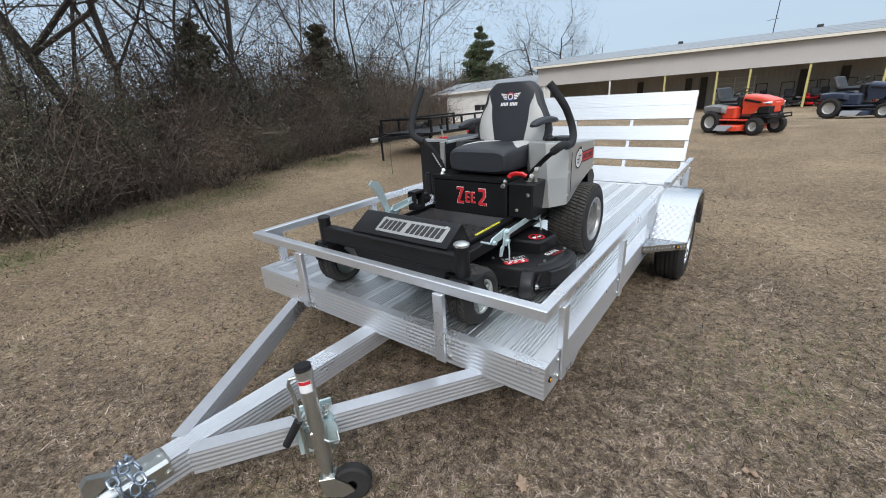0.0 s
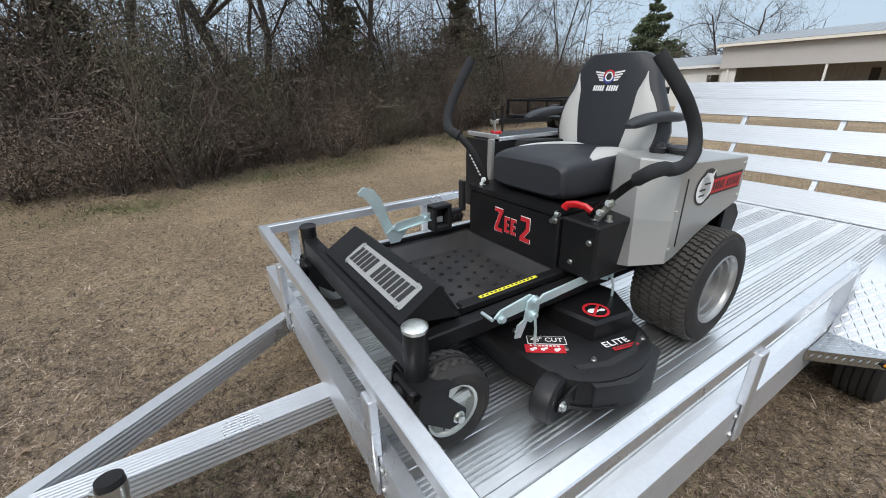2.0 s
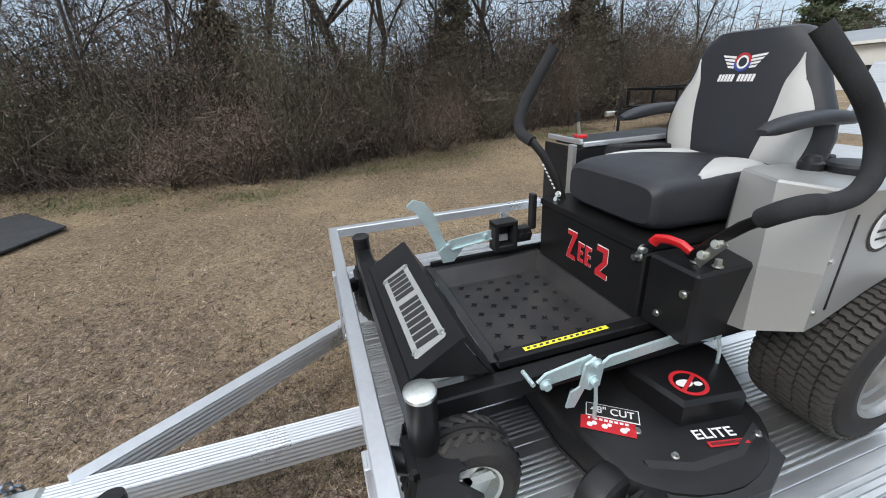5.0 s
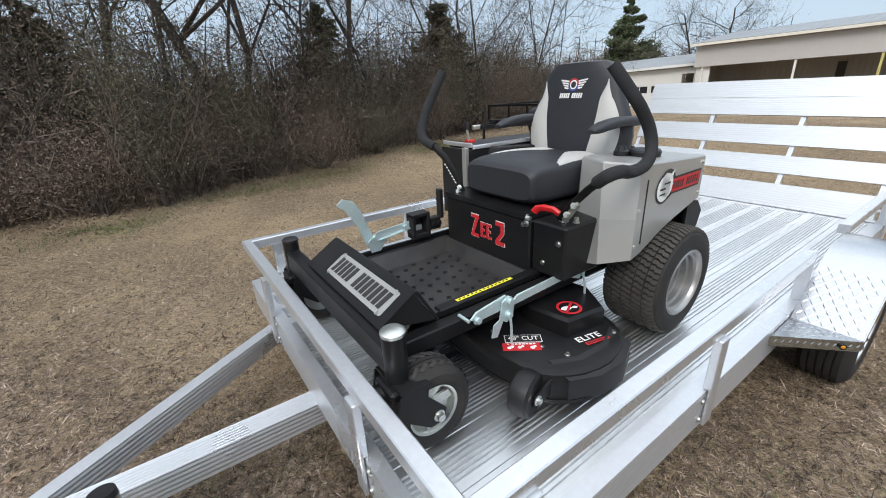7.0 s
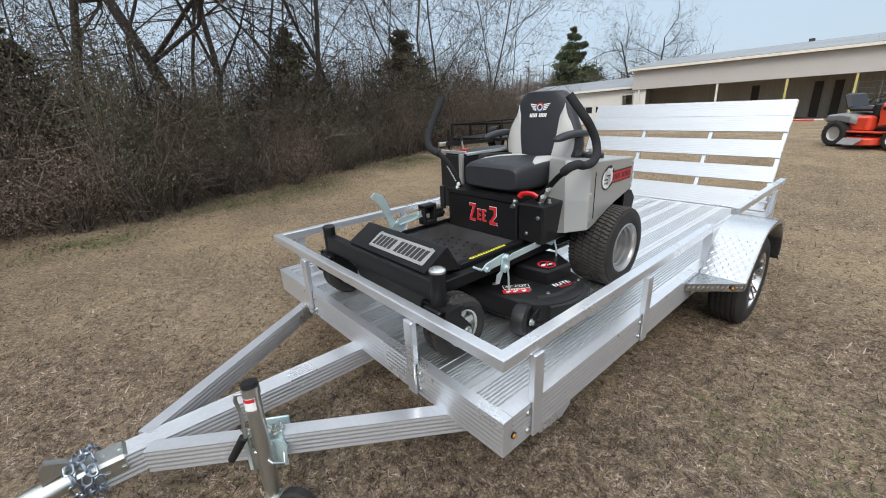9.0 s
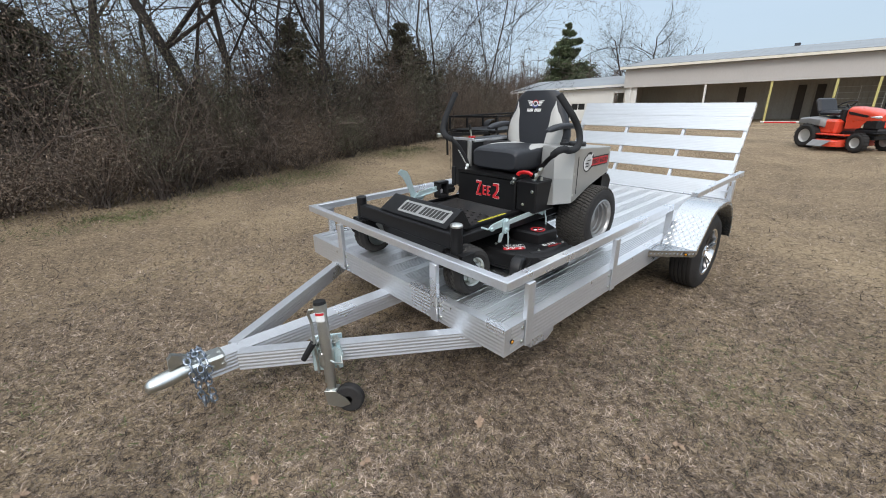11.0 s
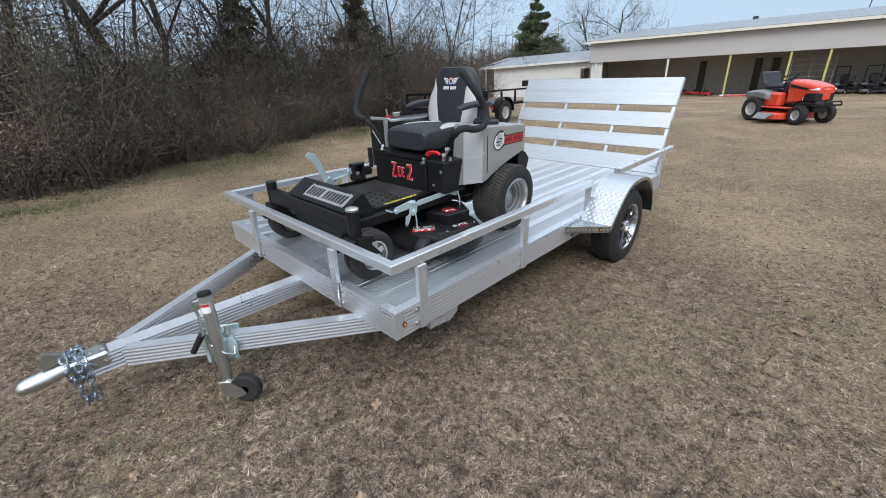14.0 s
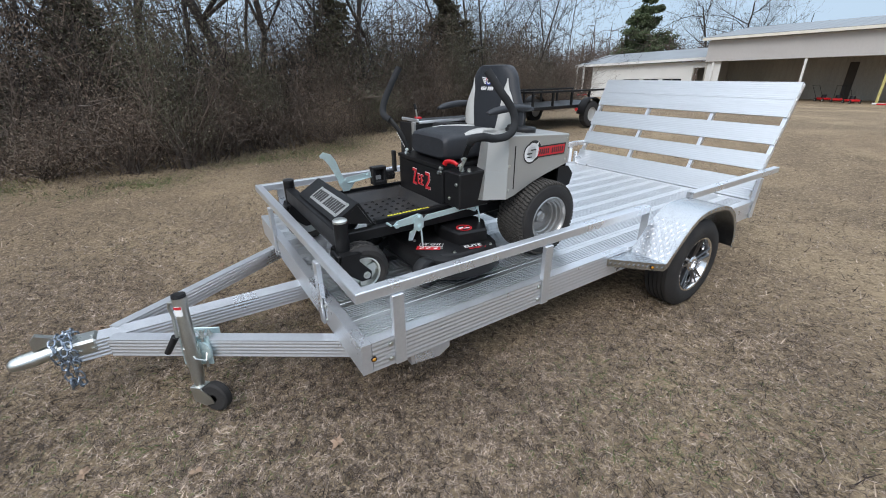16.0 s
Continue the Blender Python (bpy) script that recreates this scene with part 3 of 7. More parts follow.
SPOKE = material("dark_machined_spoke", (0.20, 0.20, 0.205), 0.3, 0.9, 0.3, 14.0, 100, second=(0.06, 0.06, 0.06))


def trailer_wheel(s):
    x0 = (XR if s > 0 else XL) + s * 0.122
    prof = [(-0.095, 0.195), (-0.104, 0.215), (-0.106, 0.25), (-0.098, 0.285), (-0.082, 0.306), (-0.074, 0.314)]
    for k in range(5):
        c = -0.06 + 0.03 * k
        prof += [(c - 0.012, 0.318), (c + 0.010, 0.318), (c + 0.011, 0.310), (c + 0.017, 0.310)]
    prof = prof[:-2] + [(0.074, 0.314), (0.082, 0.306), (0.098, 0.285), (0.106, 0.25), (0.104, 0.215), (0.095, 0.195)]
    w = part("wheel", Geo().lathe([(-0.09, 0.05), (-0.09, 0.19), (-0.085, 0.196), (0.03, 0.17), (0.03, 0.05)], (x0, WY, WZ), (s, 0, 0), 40), BLACK_PAINT, trailer, "black alloy wheel with machined spokes")
    part("tyre", Geo().lathe(prof, (x0, WY, WZ), (s, 0, 0), 64), RUBBER, w)
    part("rim", Geo().lathe([(0.04, 0.172), (0.085, 0.180), (0.094, 0.186), (0.097, 0.198), (0.090, 0.200), (0.07, 0.188)], (x0, WY, WZ), (s, 0, 0), 48), CHROME, w)
    for k in range(5):
        g = Geo()
        for off in (-0.16, 0.16):
            a0, a1 = 2 * math.pi * k / 5 + 0.3, 2 * math.pi * k / 5 + 0.3 + off
            t = Vector((0, -math.sin(a0), math.cos(a0)))
            p0 = Vector((x0 + s * 0.062, WY, WZ)) + 0.05 * Vector((0, math.cos(a0), math.sin(a0))) + t * (0.012 if off > 0 else -0.012)
            p1 = Vector((x0 + s * 0.084, WY, WZ)) + 0.182 * Vector((0, math.cos(a1), math.sin(a1)))
            g.prism([(-0.008, -0.012), (0.008, -0.012), (0.010, 0.008), (0, 0.013), (-0.010, 0.008)], p0, p1, (s, 0, 0))
        part("spoke", g, SPOKE, w)
    part("hub_cap", Geo().lathe([(0.03, 0.062), (0.072, 0.058), (0.080, 0.048), (0.082, 0.030), (0.070, 0.026), (0.072, 0.0)], (x0, WY, WZ), (s, 0, 0), 32), CHROME, w)
    g = Geo()
    for k in range(5):
        a = 2 * math.pi * k / 5
        g.cyl((x0 + s * 0.07, WY + 0.042 * math.cos(a), WZ + 0.042 * math.sin(a)), (x0 + s * 0.09, WY + 0.042 * math.cos(a), WZ + 0.042 * math.sin(a)), 0.008, 0.006, seg=8)
    part("lug_nut", g, CHROME, w)


def fender(s):
    xi, xo = (XR + 0.003, XR + 0.245) if s > 0 else (XL - 0.003, XL - 0.245)
    # outline of the top sheet along the trailer
    line = [(3.14, 0.462), (3.15, 0.462), (3.21, 0.515), (3.30, 0.605), (3.37, 0.668), (3.44, 0.708), (3.52, 0.730), (3.64, 0.735), (3.76, 0.728), (3.86, 0.700), (3.95, 0.640), (4.02, 0.55), (4.06, 0.45), (4.07, 0.36)]
    g = Geo()
    t = 0.004
    rings = [[(xi, y, z), (xo, y, z), (xo, y, z - t), (xi, y, z - t)] for y, z in line]
    rings[0] = [(xi, 2.925, 0.462), (xo, 3.145, 0.462), (xo, 3.145, 0.458), (xi, 2.925, 0.458)]  # the step narrows outward
    f = part("fender", g.loft(rings), TREAD, trailer, "bright tread-plate fender with a step")
    lip = Geo()
    rings = []
    for k, (y, z) in enumerate(line):
        ya, za = line[max(k - 1, 0)]
        yb, zb = line[min(k + 1, len(line) - 1)]
        n = Vector((0, zb - za, -(yb - ya))).normalized()
        p = Vector((xo, y, z))
        q = p + n * (0.028 if y > 3.16 else 0.045)
        rings.append([p + Vector((s * 0.001, 0, 0)), p + Vector((s * 0.005, 0, 0)), q + Vector((s * 0.005, 0, 0)), q + Vector((s * 0.001, 0, 0))])
    part("fender_lip", lip.loft(rings), TREAD, f)
    part("step_edge", Geo().plate([(xi, 2.922, 0.414), (xo, 3.142, 0.414), (xo, 3.142, 0.463), (xi, 2.922, 0.463)], (0, -0.005, 0)), TREAD, f)
    lugs = Geo()
    k = 0
    for y in np.arange(2.94, 3.36, 0.022):
        for i, x in enumerate(np.arange(0.018, 0.235, 0.022)):
            y2 = float(y)
            if y2 < 2.95 + 0.91 * x:
                continue
            z = float(np.interp(y2, [a for a, _ in line], [b for _, b in line]))
            slope = (float(np.interp(y2 + 0.01, [a for a, _ in line], [b for _, b in line])) - z) / 0.01
            d = Vector((0.7 if (i + k) % 2 else -0.7, 0.7, 0.7 * slope)).normalized() * 1.35
            up = Vector((0, -slope, 1)).normalized()
            c = Vector((xi + s * float(x), y2, z)) + up * 0.0006
            w = d.cross(up).normalized()
            a, b2 = c - d * 0.010, c + d * 0.010
            lugs.add([a, c + w * 0.0035, b2, c - w * 0.0035, c + up * 0.0014], [(0, 1, 4), (1, 2, 4), (2, 3, 4), (3, 0, 4)])
        k += 1
    for k, x in enumerate(np.arange(0.015, 0.24, 0.020)):
        c = Vector((xi + s * float(x), 2.9165 + 0.909 * float(x), 0.438))
        d = Vector((0.4 * s, 0.33, 0.8))
        lugs.add([c - d * 0.014, c + Vector((0.005 * s, 0.004, 0)), c + d * 0.014, c - Vector((0.005 * s, 0.004, 0)), c + Vector((0.0015 * s, -0.002, 0))], [(0, 1, 4), (1, 2, 4), (2, 3, 4), (3, 0, 4)])
    for k in range(46):
        u = k / 45 * (len(line) - 3) + 2
        i = min(int(u), len(line) - 2)
        (ya, za), (yb, zb) = line[i], line[i + 1]
        tt = u - i
        n = Vector((0, zb - za, -(yb - ya))).normalized()
        al = Vector((0, yb - ya, zb - za)).normalized()
        c = Vector((xo + s * 0.0056, ya + (yb - ya) * tt, za + (zb - za) * tt)) + n * 0.014
        d = (al * (1 if k % 2 else -1) + n).normalized()
        w = d.cross(Vector((s, 0, 0)))
        lugs.add([c - d * 0.010, c + w * 0.0035, c + d * 0.010, c - w * 0.0035, c + Vector((s * 0.002, 0, 0))], [(0, 1, 4), (1, 2, 4), (2, 3, 4), (3, 0, 4)])
    tagged(part("lug_pattern", lugs, TREAD, f), kind="stuff")
    lm = part("marker_lamp", Geo().cyl((xi + s * 0.195, 3.096, 0.438), (xi + s * 0.200, 3.086, 0.438), 0.013, seg=16), BLACK_PAINT, f)
    part("lens", Geo().lathe([(0.008, 0.009), (0.012, 0.006), (0.013, 0.001)], (xi + s * 0.196, 3.094, 0.438), (s * 0.6, -0.8, 0), 14), AMBER, lm)
    inner = Geo().plate([(xi, y, z - 0.004) for y, z in line[1:]] + [(xi, 4.07, 0.34), (xi, 3.1, 0.34)], (s * 0.003, 0, 0))
    part("fender_wall", inner, ALU, f)


for s in (1, -1):
    trailer_wheel(s)
    fender(s)
part("axle", Geo().box(XL - 0.05, WY - 0.03, WZ - 0.03, XR + 0.05, WY + 0.03, WZ + 0.03, 0.004), BLACK_PAINT, trailer)

# raised ramp gate: four broad slats on four uprights, leaning back
RAMP_Y, RAMP_Z, RAMP_L = Y1 + 0.03, 0.482, 1.06
rd = Vector((0, 0.43, 0.955)).normalized()
rn = Vector((0, -rd.z, rd.y))
ramp = part("ramp_gate", Geo().cyl((XL + 0.06, RAMP_Y, RAMP_Z - 0.01), (XR - 0.06, RAMP_Y, RAMP_Z - 0.01), 0.014, seg=12), ALU, trailer, "raised aluminium ramp gate with broad ribbed slats")
RX0, RX1 = XL + 0.035, XR - 0.075


def slat(a, b, ribs):
    p0 = Vector((RX0, RAMP_Y, RAMP_Z)) + rd * (a + b) / 2
    p1 = Vector((RX1, RAMP_Y, RAMP_Z)) + rd * (a + b) / 2
    h = (b - a) / 2
    prof = [(-0.010, -h), (-0.010, h)]
    n = ribs * 4
    for k in range(n + 1):
        u = h - 2 * h * k / n
        prof.append((0.010 - (0.0010 if k % 4 in (2, 3) and 0 < k < n else 0), u))
    return Geo().prism(prof, p0, p1, rd)


for a, b, r in ((0.0, 0.175, 9), (0.265, 0.412, 8), (0.50, 0.668, 9), (0.75, 0.904, 8), (0.906, 1.06, 8)):
    part("slat", slat(a, b, r), ALU_SLAT, ramp)
for x in (RX0 + 0.015, RX0 + 0.66, RX0 + 1.34, RX1 - 0.015):
    p0 = Vector((x, RAMP_Y, RAMP_Z)) - rn * 0.0 + rn * -0.032
    part("upright", Geo().prism([(-0.017, -0.02), (0.017, -0.02), (0.017, 0.02), (-0.017, 0.02)], p0, p0 + rd * RAMP_L, rn), ALU, ramp)
for x, s in ((XR - 0.03, 1), (XL + 0.03, -1)):
    hinge = Geo().box(x - 0.02, Y1 + 0.0, 0.36, x + 0.02, Y1 + 0.03, 0.62, 0.004)
    hinge.cyl((x + s * 0.03, Y1 + 0.02, 0.56), (x - s * 0.10, Y1 + 0.02, 0.56), 0.008, seg=10)
    part("hinge", hinge, ALU, trailer)


# ---- the zero-turn mower on the deck ----
D = DECK_Z
mower = thing("zero_turn_mower", "black and silver zero-turn mower with a grey and black padded seat", "mower", (-1.40, 2.1, D))
lean(mower)


def mpart(name, geo, mat, label="", parent=None, smooth=35):
    return part(name, geo, mat, parent or mower, label, smooth)


def decal(shapes, origin, u, v, off=0.0012):
    """Flat shapes of (side, up) pairs in metres laid on a surface."""
    o, u, v = Vector(origin), Vector(u).normalized(), Vector(v).normalized()
    n = u.cross(v).normalized()
    g = Geo()
    for s in shapes:
        g.plate([o + u * a + v * b + n * off for a, b in s], n * 0.0006)
    return g


def rect(x0, y0, x1, y1, slant=0.0):
    return [(x0 + slant * y0, y0), (x1 + slant * y0, y0), (x1 + slant * y1, y1), (x0 + slant * y1, y1)]


def disc(x, y, r, n=20, sx=1.0):
    return [(x + sx * r * math.cos(2 * math.pi * i / n), y + r * math.sin(2 * math.pi * i / n)) for i in range(n)]


def ring_shapes(x, y, r0, r1, n=24):
    out = []
    for i in range(n):
        a, b = 2 * math.pi * i / n, 2 * math.pi * (i + 1) / n
        out.append([(x + r1 * math.cos(a), y + r1 * math.sin(a)), (x + r1 * math.cos(b), y + r1 * math.sin(b)), (x + r0 * math.cos(b), y + r0 * math.sin(b)), (x + r0 * math.cos(a), y + r0 * math.sin(a))])
    return out


def bars(x0, x1, y0, y1, n, slant=0.0, gap=0.3, skip=()):
    """A row of plain bars that stands for a name."""
    p = (x1 - x0) / n
    return [rect(x0 + p * k, y0, x0 + p * (k + 1 - gap), y1, slant) for k in range(n) if k not in skip]


def lettering(text, size, origin, u, v, off=0.0022, width=None):
    """Words in the built-in font laid on a surface, as a mesh."""
    cu = bpy.data.curves.new("words", "FONT")
    cu.body, cu.size, cu.align_x, cu.align_y = text, size, "CENTER", "CENTER"
    cu.offset = size * 0.018
    ob = bpy.data.objects.new("words", cu)
    scene.collection.objects.link(ob)
    bpy.context.view_layer.update()
    me = bpy.data.meshes.new_from_object(ob)
    o, u, v = Vector(origin), Vector(u).normalized(), Vector(v).normalized()
    n = u.cross(v).normalized()
    g = Geo()
    xs = [p.co.x for p in me.vertices]
    k = (width / (max(xs) - min(xs))) if width else 1.0
    g.add([o + u * p.co.x * k + v * p.co.y + n * off for p in me.vertices], [tuple(f.vertices) for f in me.polygons])
    bpy.data.objects.remove(ob)
    bpy.data.meshes.remove(me)
    bpy.data.curves.remove(cu)
    return g


# -- frame, front bar and casters --
FY = 1.375
CAST = ((-1.005, 1), (-1.985, -1))
frame_bar = Geo()
frame_bar.box(-1.97, FY - 0.030, 0.755, -1.02, FY + 0.030, 0.848, 0.006)
frame_main = mpart("frame", frame_bar, BLACK_PAINT)
for x in (-1.085, -1.775):
    mpart("frame_rail", Geo().box(x - 0.025, FY + 0.032, 0.738, x + 0.025, 2.60, 0.798, 0.005), BLACK_PAINT, parent=frame_main)
mpart("front_skirt", Geo().plate([(-1.78, FY + 0.02, 0.745), (-1.10, FY + 0.02, 0.745), (-1.10, FY + 0.06, 0.62), (-1.78, FY + 0.06, 0.62)], (0, 0.004, 0)), BLACK_PAINT, parent=frame_main)
for x, s in CAST:
    sp = mpart("caster", Geo().cyl((x, FY, 0.70), (x, FY, 0.888), 0.035, seg=28), BLACK_PAINT)
    mpart("grease_cap", Geo().lathe([(0, 0.036), (0.010, 0.037), (0.016, 0.030), (0.019, 0.015), (0.020, 0.0005)], (x, FY, 0.888), (0, 0, 1), 28), ZINC if s > 0 else PLASTIC, "domed zinc grease cap" if s > 0 else "", sp)
    hx, hy, hz, r = x + s * 0.0, 1.457, D + 0.142, 0.142
    tread = [(-0.060, 0.086), (-0.071, 0.106), (-0.067, 0.126), (-0.050, 0.138)]
    for c in (-0.03, -0.01, 0.01, 0.03):
        tread += [(c - 0.008, r), (c + 0.006, r), (c + 0.007, r - 0.005), (c + 0.011, r - 0.005)]
    tread = tread[:-2] + [(0.050, 0.138), (0.067, 0.126), (0.071, 0.106), (0.060, 0.086)]
    wh = mpart("wheel", Geo().lathe([(-0.052, 0.02), (-0.052, 0.074), (-0.060, 0.089), (0.060, 0.089), (0.055, 0.079), (0.030, 0.070), (0.030, 0.02)], (hx, hy, hz), (s, 0, 0), 32), ZINC, "silver pressed-steel caster rim", sp)
    tagged(wh, "silver pressed-steel caster wheel")
    ty = Geo()
    tyre = mpart("tyre", Geo().lathe(tread, (hx, hy, hz), (s, 0, 0), 48), RUBBER, parent=sp)
    for k in range(28):
        a = 2 * math.pi * k / 28
        for side in (-1, 1):
            c = Vector((hx + side * 0.028, hy + (r + 0.001) * math.cos(a + side * 0.05), hz + (r + 0.001) * math.sin(a + side * 0.05)))
            t = Vector((side * 0.8, -math.sin(a), math.cos(a))).normalized()
            n = Vector((0, math.cos(a), math.sin(a)))
            w = t.cross(n).normalized()
            ty.add([c - t * 0.020 - w * 0.006, c - t * 0.020 + w * 0.006, c + t * 0.020 + w * 0.006, c + t * 0.020 - w * 0.006, c + n * 0.0016 - t * 0.017, c + n * 0.0016 + t * 0.017], [(0, 1, 4), (1, 2, 5, 4), (2, 3, 5), (3, 0, 4, 5)])
    tagged(mpart("tread", ty, TREAD_RUBBER, parent=sp), kind="stuff")
    # three-window rim face
    for k in range(3):
        a = 2 * math.pi * k / 3 + 0.4
        g = Geo()
        p0 = Vector((hx + s * 0.032, hy + 0.020 * math.cos(a), hz + 0.020 * math.sin(a)))
        p1 = Vector((hx + s * 0.045, hy + 0.072 * math.cos(a), hz + 0.072 * math.sin(a)))
        g.prism([(-0.016, -0.004), (0.016, -0.004), (0.016, 0.004), (-0.016, 0.004)], p0, p1, (s, 0, 0))
        mpart("spoke", g, ZINC, parent=sp)
    # fork: a head over the tyre, arms down both sides to the axle
    fk = Geo()
    fk.box(x - 0.055, FY - 0.05, 0.70, x + 0.055, FY + 0.02, 0.735, 0.008)
    for side in (-1, 1):
        xa = hx + side * 0.075
        fk.plate([(xa, FY - 0.035, 0.735), (xa, FY + 0.055, 0.735), (xa, FY + 0.05, hz + 0.085), (xa, hy + 0.028, hz + 0.014), (xa, hy + 0.022, hz - 0.028), (xa, hy - 0.030, hz - 0.030), (xa, FY - 0.04, hz + 0.045), (xa, FY - 0.05, 0.66)], (side * 0.008, 0, 0))
        fk.plate([(x + side * 0.02, FY - 0.03, 0.733), (hx + side * 0.083, FY - 0.03, 0.733), (hx + side * 0.083, FY + 0.065, 0.733), (x + side * 0.02, FY + 0.05, 0.733)], (0, 0, 0.008))
    mpart("fork", fk, BLACK_PAINT, parent=sp)
    mpart("fork_socket", Geo().lathe([(0, 0.022), (0.05, 0.022), (0.05, 0.030), (-0.04, 0.030)], (x - s * 0.02, FY - 0.055, 0.690), (-s * 0.55, -1, 0), 24), BLACK_PAINT, parent=sp)
    mpart("axle_nut", Geo().bolt((hx + s * 0.084, hy, hz), (s, 0, 0), 0.013, 0.016), ZINC, parent=sp)

# -- name plate on its bent bracket --
BX0, BX1 = -1.745, -1.092
brk = Geo()
brk.loft([[(x, FY - 0.002, 0.856), (x, 1.505, 0.938), (x, 1.515, 0.938), (x, 1.590, 0.812), (x, 1.580, 0.812), (x, 1.508, 0.926), (x, FY + 0.012, 0.850)] for x in (BX0, BX1)])
bk = mpart("plate_bracket", brk, BLACK_PAINT)
for x in (BX0, BX1 - 0.003):
    mpart("gusset", Geo().plate([(x, FY + 0.014, 0.850), (x, 1.507, 0.925), (x, 1.575, 0.814)], (0.003, 0, 0)), BLACK_PAINT, parent=bk)
pu, pv = Vector((1, 0, 0)), Vector((0, 1.505 - FY + 0.002, 0.938 - 0.856)).normalized()
po = Vector((-1.358, FY - 0.002, 0.856)) + pv * 0.078
plate_shape = [(-0.220, -0.049), (0.216, -0.049), (0.222, -0.043), (0.222, 0.043), (0.216, 0.049), (-0.220, 0.049), (-0.226, 0.043), (-0.226, -0.043)]
pl = mpart("name_plate", decal([plate_shape], po, pu, pv, 0.001).moved(Matrix.Identity(4)), GREY_INK, "grey name plate with dark bars", bk)
plain_bars = bars(-0.205, -0.045, -0.033, 0.033, 5, 0.12, 0.24) + bars(-0.020, 0.205, -0.033, 0.033, 7, 0.12, 0.24)
mpart("name_bar", decal(plain_bars, po, pu, pv, 0.0022), BLACK_INK, parent=pl)
gb = Geo()
for a, b in ((-0.205, 0.043), (0.20, 0.043), (-0.205, -0.043), (0.20, -0.043)):
    gb.bolt(po + pu * a + pv * b + pu.cross(pv) * 0.002, pu.cross(pv), 0.006, 0.005)
mpart("screw", gb, ZINC, parent=pl)

# -- foot platform: a sunken pan with raised grip stars --
PX0, PX1, PY0, PY1, PZ = -1.745, -1.128, 1.592, 2.085, 0.812
pan = Geo()
levels = [(0.0, 0.0), (0.035, 0.0), (0.080, -0.060)]
rings = []
for ins, dz in levels:
    rings.append([(PX0 + ins, PY0 + ins * 0.8, PZ + dz), (PX1 - ins, PY0 + ins * 0.8, PZ + dz), (PX1 - ins, PY1 - ins * 0.6, PZ + dz), (PX0 + ins, PY1 - ins * 0.6, PZ + dz)])
pan.loft(rings, caps=False)
n0 = len(pan.v)
pan.f.append((n0 - 4, n0 - 3, n0 - 2, n0 - 1))
plat = mpart("foot_platform", pan, BLACK_FLOOR, "dusty black foot platform with raised grip stars")
stars = Geo()
for i in range(7):
    for j in range(6):
        x = PX0 + 0.125 + 0.066 * i + (0.016 if j % 2 else -0.016)
        y = PY0 + 0.105 + 0.062 * j
        z = PZ - 0.060
        for a in (0.3, 0.3 + math.pi / 2):
            d = Vector((math.cos(a), math.sin(a), 0))
            w = Vector((-d.y, d.x, 0))
            c = Vector((x, y, z + 0.0005))
            stars.add([c - d * 0.017, c - w * 0.0055, c + d * 0.017, c + w * 0.0055, c + Vector((0, 0, 0.008))], [(0, 1, 4), (1, 2, 4), (2, 3, 4), (3, 0, 4)])
tagged(mpart("grip_pattern", stars, BLACK_PAINT, parent=plat), kind="stuff")
rim = Geo()
rim.box(PX0 - 0.012, PY0 + 0.02, PZ - 0.02, PX0 + 0.004, PY1 + 0.05, PZ + 0.022, 0.004)
rim.box(PX1 - 0.030, PY0 + 0.02, PZ - 0.02, PX1 + 0.012, PY1 + 0.02, PZ + 0.009, 0.004)
mpart("platform_rim", rim, BLACK_PAINT, parent=plat)
strip = mpart("yellow_label", decal([rect(-0.135, -0.008, 0.135, 0.008)], (-1.138, 1.828, PZ + 0.009), (-0.02, 1, 0), (-1, -0.02, 0)), YELLOW_INK, "yellow warning strip", plat)
mpart("label_bars", decal(bars(-0.125, 0.125, -0.0035, 0.0035, 13, 0.4, 0.5), (-1.138, 1.828, PZ + 0.009), (-0.02, 1, 0), (-1, -0.02, 0), 0.002), BLACK_INK, parent=strip)

# -- pedal and console on the far side of the platform --
mid = [(1.536, 1.070), (1.556, 1.078), (1.585, 1.062), (1.610, 1.025), (1.630, 0.975), (1.648, 0.925), (1.665, 0.880), (1.690, 0.845)]
wid = [0.008, 0.020, 0.027, 0.026, 0.022, 0.020, 0.024, 0.022]
up, dn = [], []
for k, (y, z) in enumerate(mid):
    ya, za = mid[max(k - 1, 0)]
    yb, zb = mid[min(k + 1, len(mid) - 1)]
    n = Vector((0, -(zb - za), yb - ya)).normalized() * wid[k]
    up.append(Vector((-1.745, y, z)) + n)
    dn.append(Vector((-1.745, y, z)) - n)
pd = mpart("pedal", Geo().plate(up + dn[::-1], (0.010, 0, 0)), GALV_BLUE, "pale blue-zinc brake pedal")
arm = Geo().plate([(-1.722, 1.64, 0.885), (-1.722, 1.69, 0.925), (-1.722, 1.86, 0.940), (-1.722, 1.86, 0.905), (-1.722, 1.74, 0.885), (-1.722, 1.70, 0.835), (-1.722, 1.655, 0.835)], (0.006, 0, 0))
arm.plate([(-1.735, 1.69, 0.885), (-1.735, 1.86, 0.905), (-1.705, 1.86, 0.905), (-1.705, 1.69, 0.885)], (0, 0, 0.004))
arm.bolt((-1.714, 1.675, 0.905), (1, 0, 0), 0.010, 0.012)
arm.bolt((-1.714, 1.835, 0.922), (1, 0, 0), 0.010, 0.012)
mpart("pedal_link", arm, GALV_BLUE, parent=pd)
con = Geo()
for a, b in ((0.0, 0.018), (0.082, 0.10)):
    con.box(-1.76, 1.87 + a, 0.855, -1.70, 1.87 + b, 0.965, 0.003)
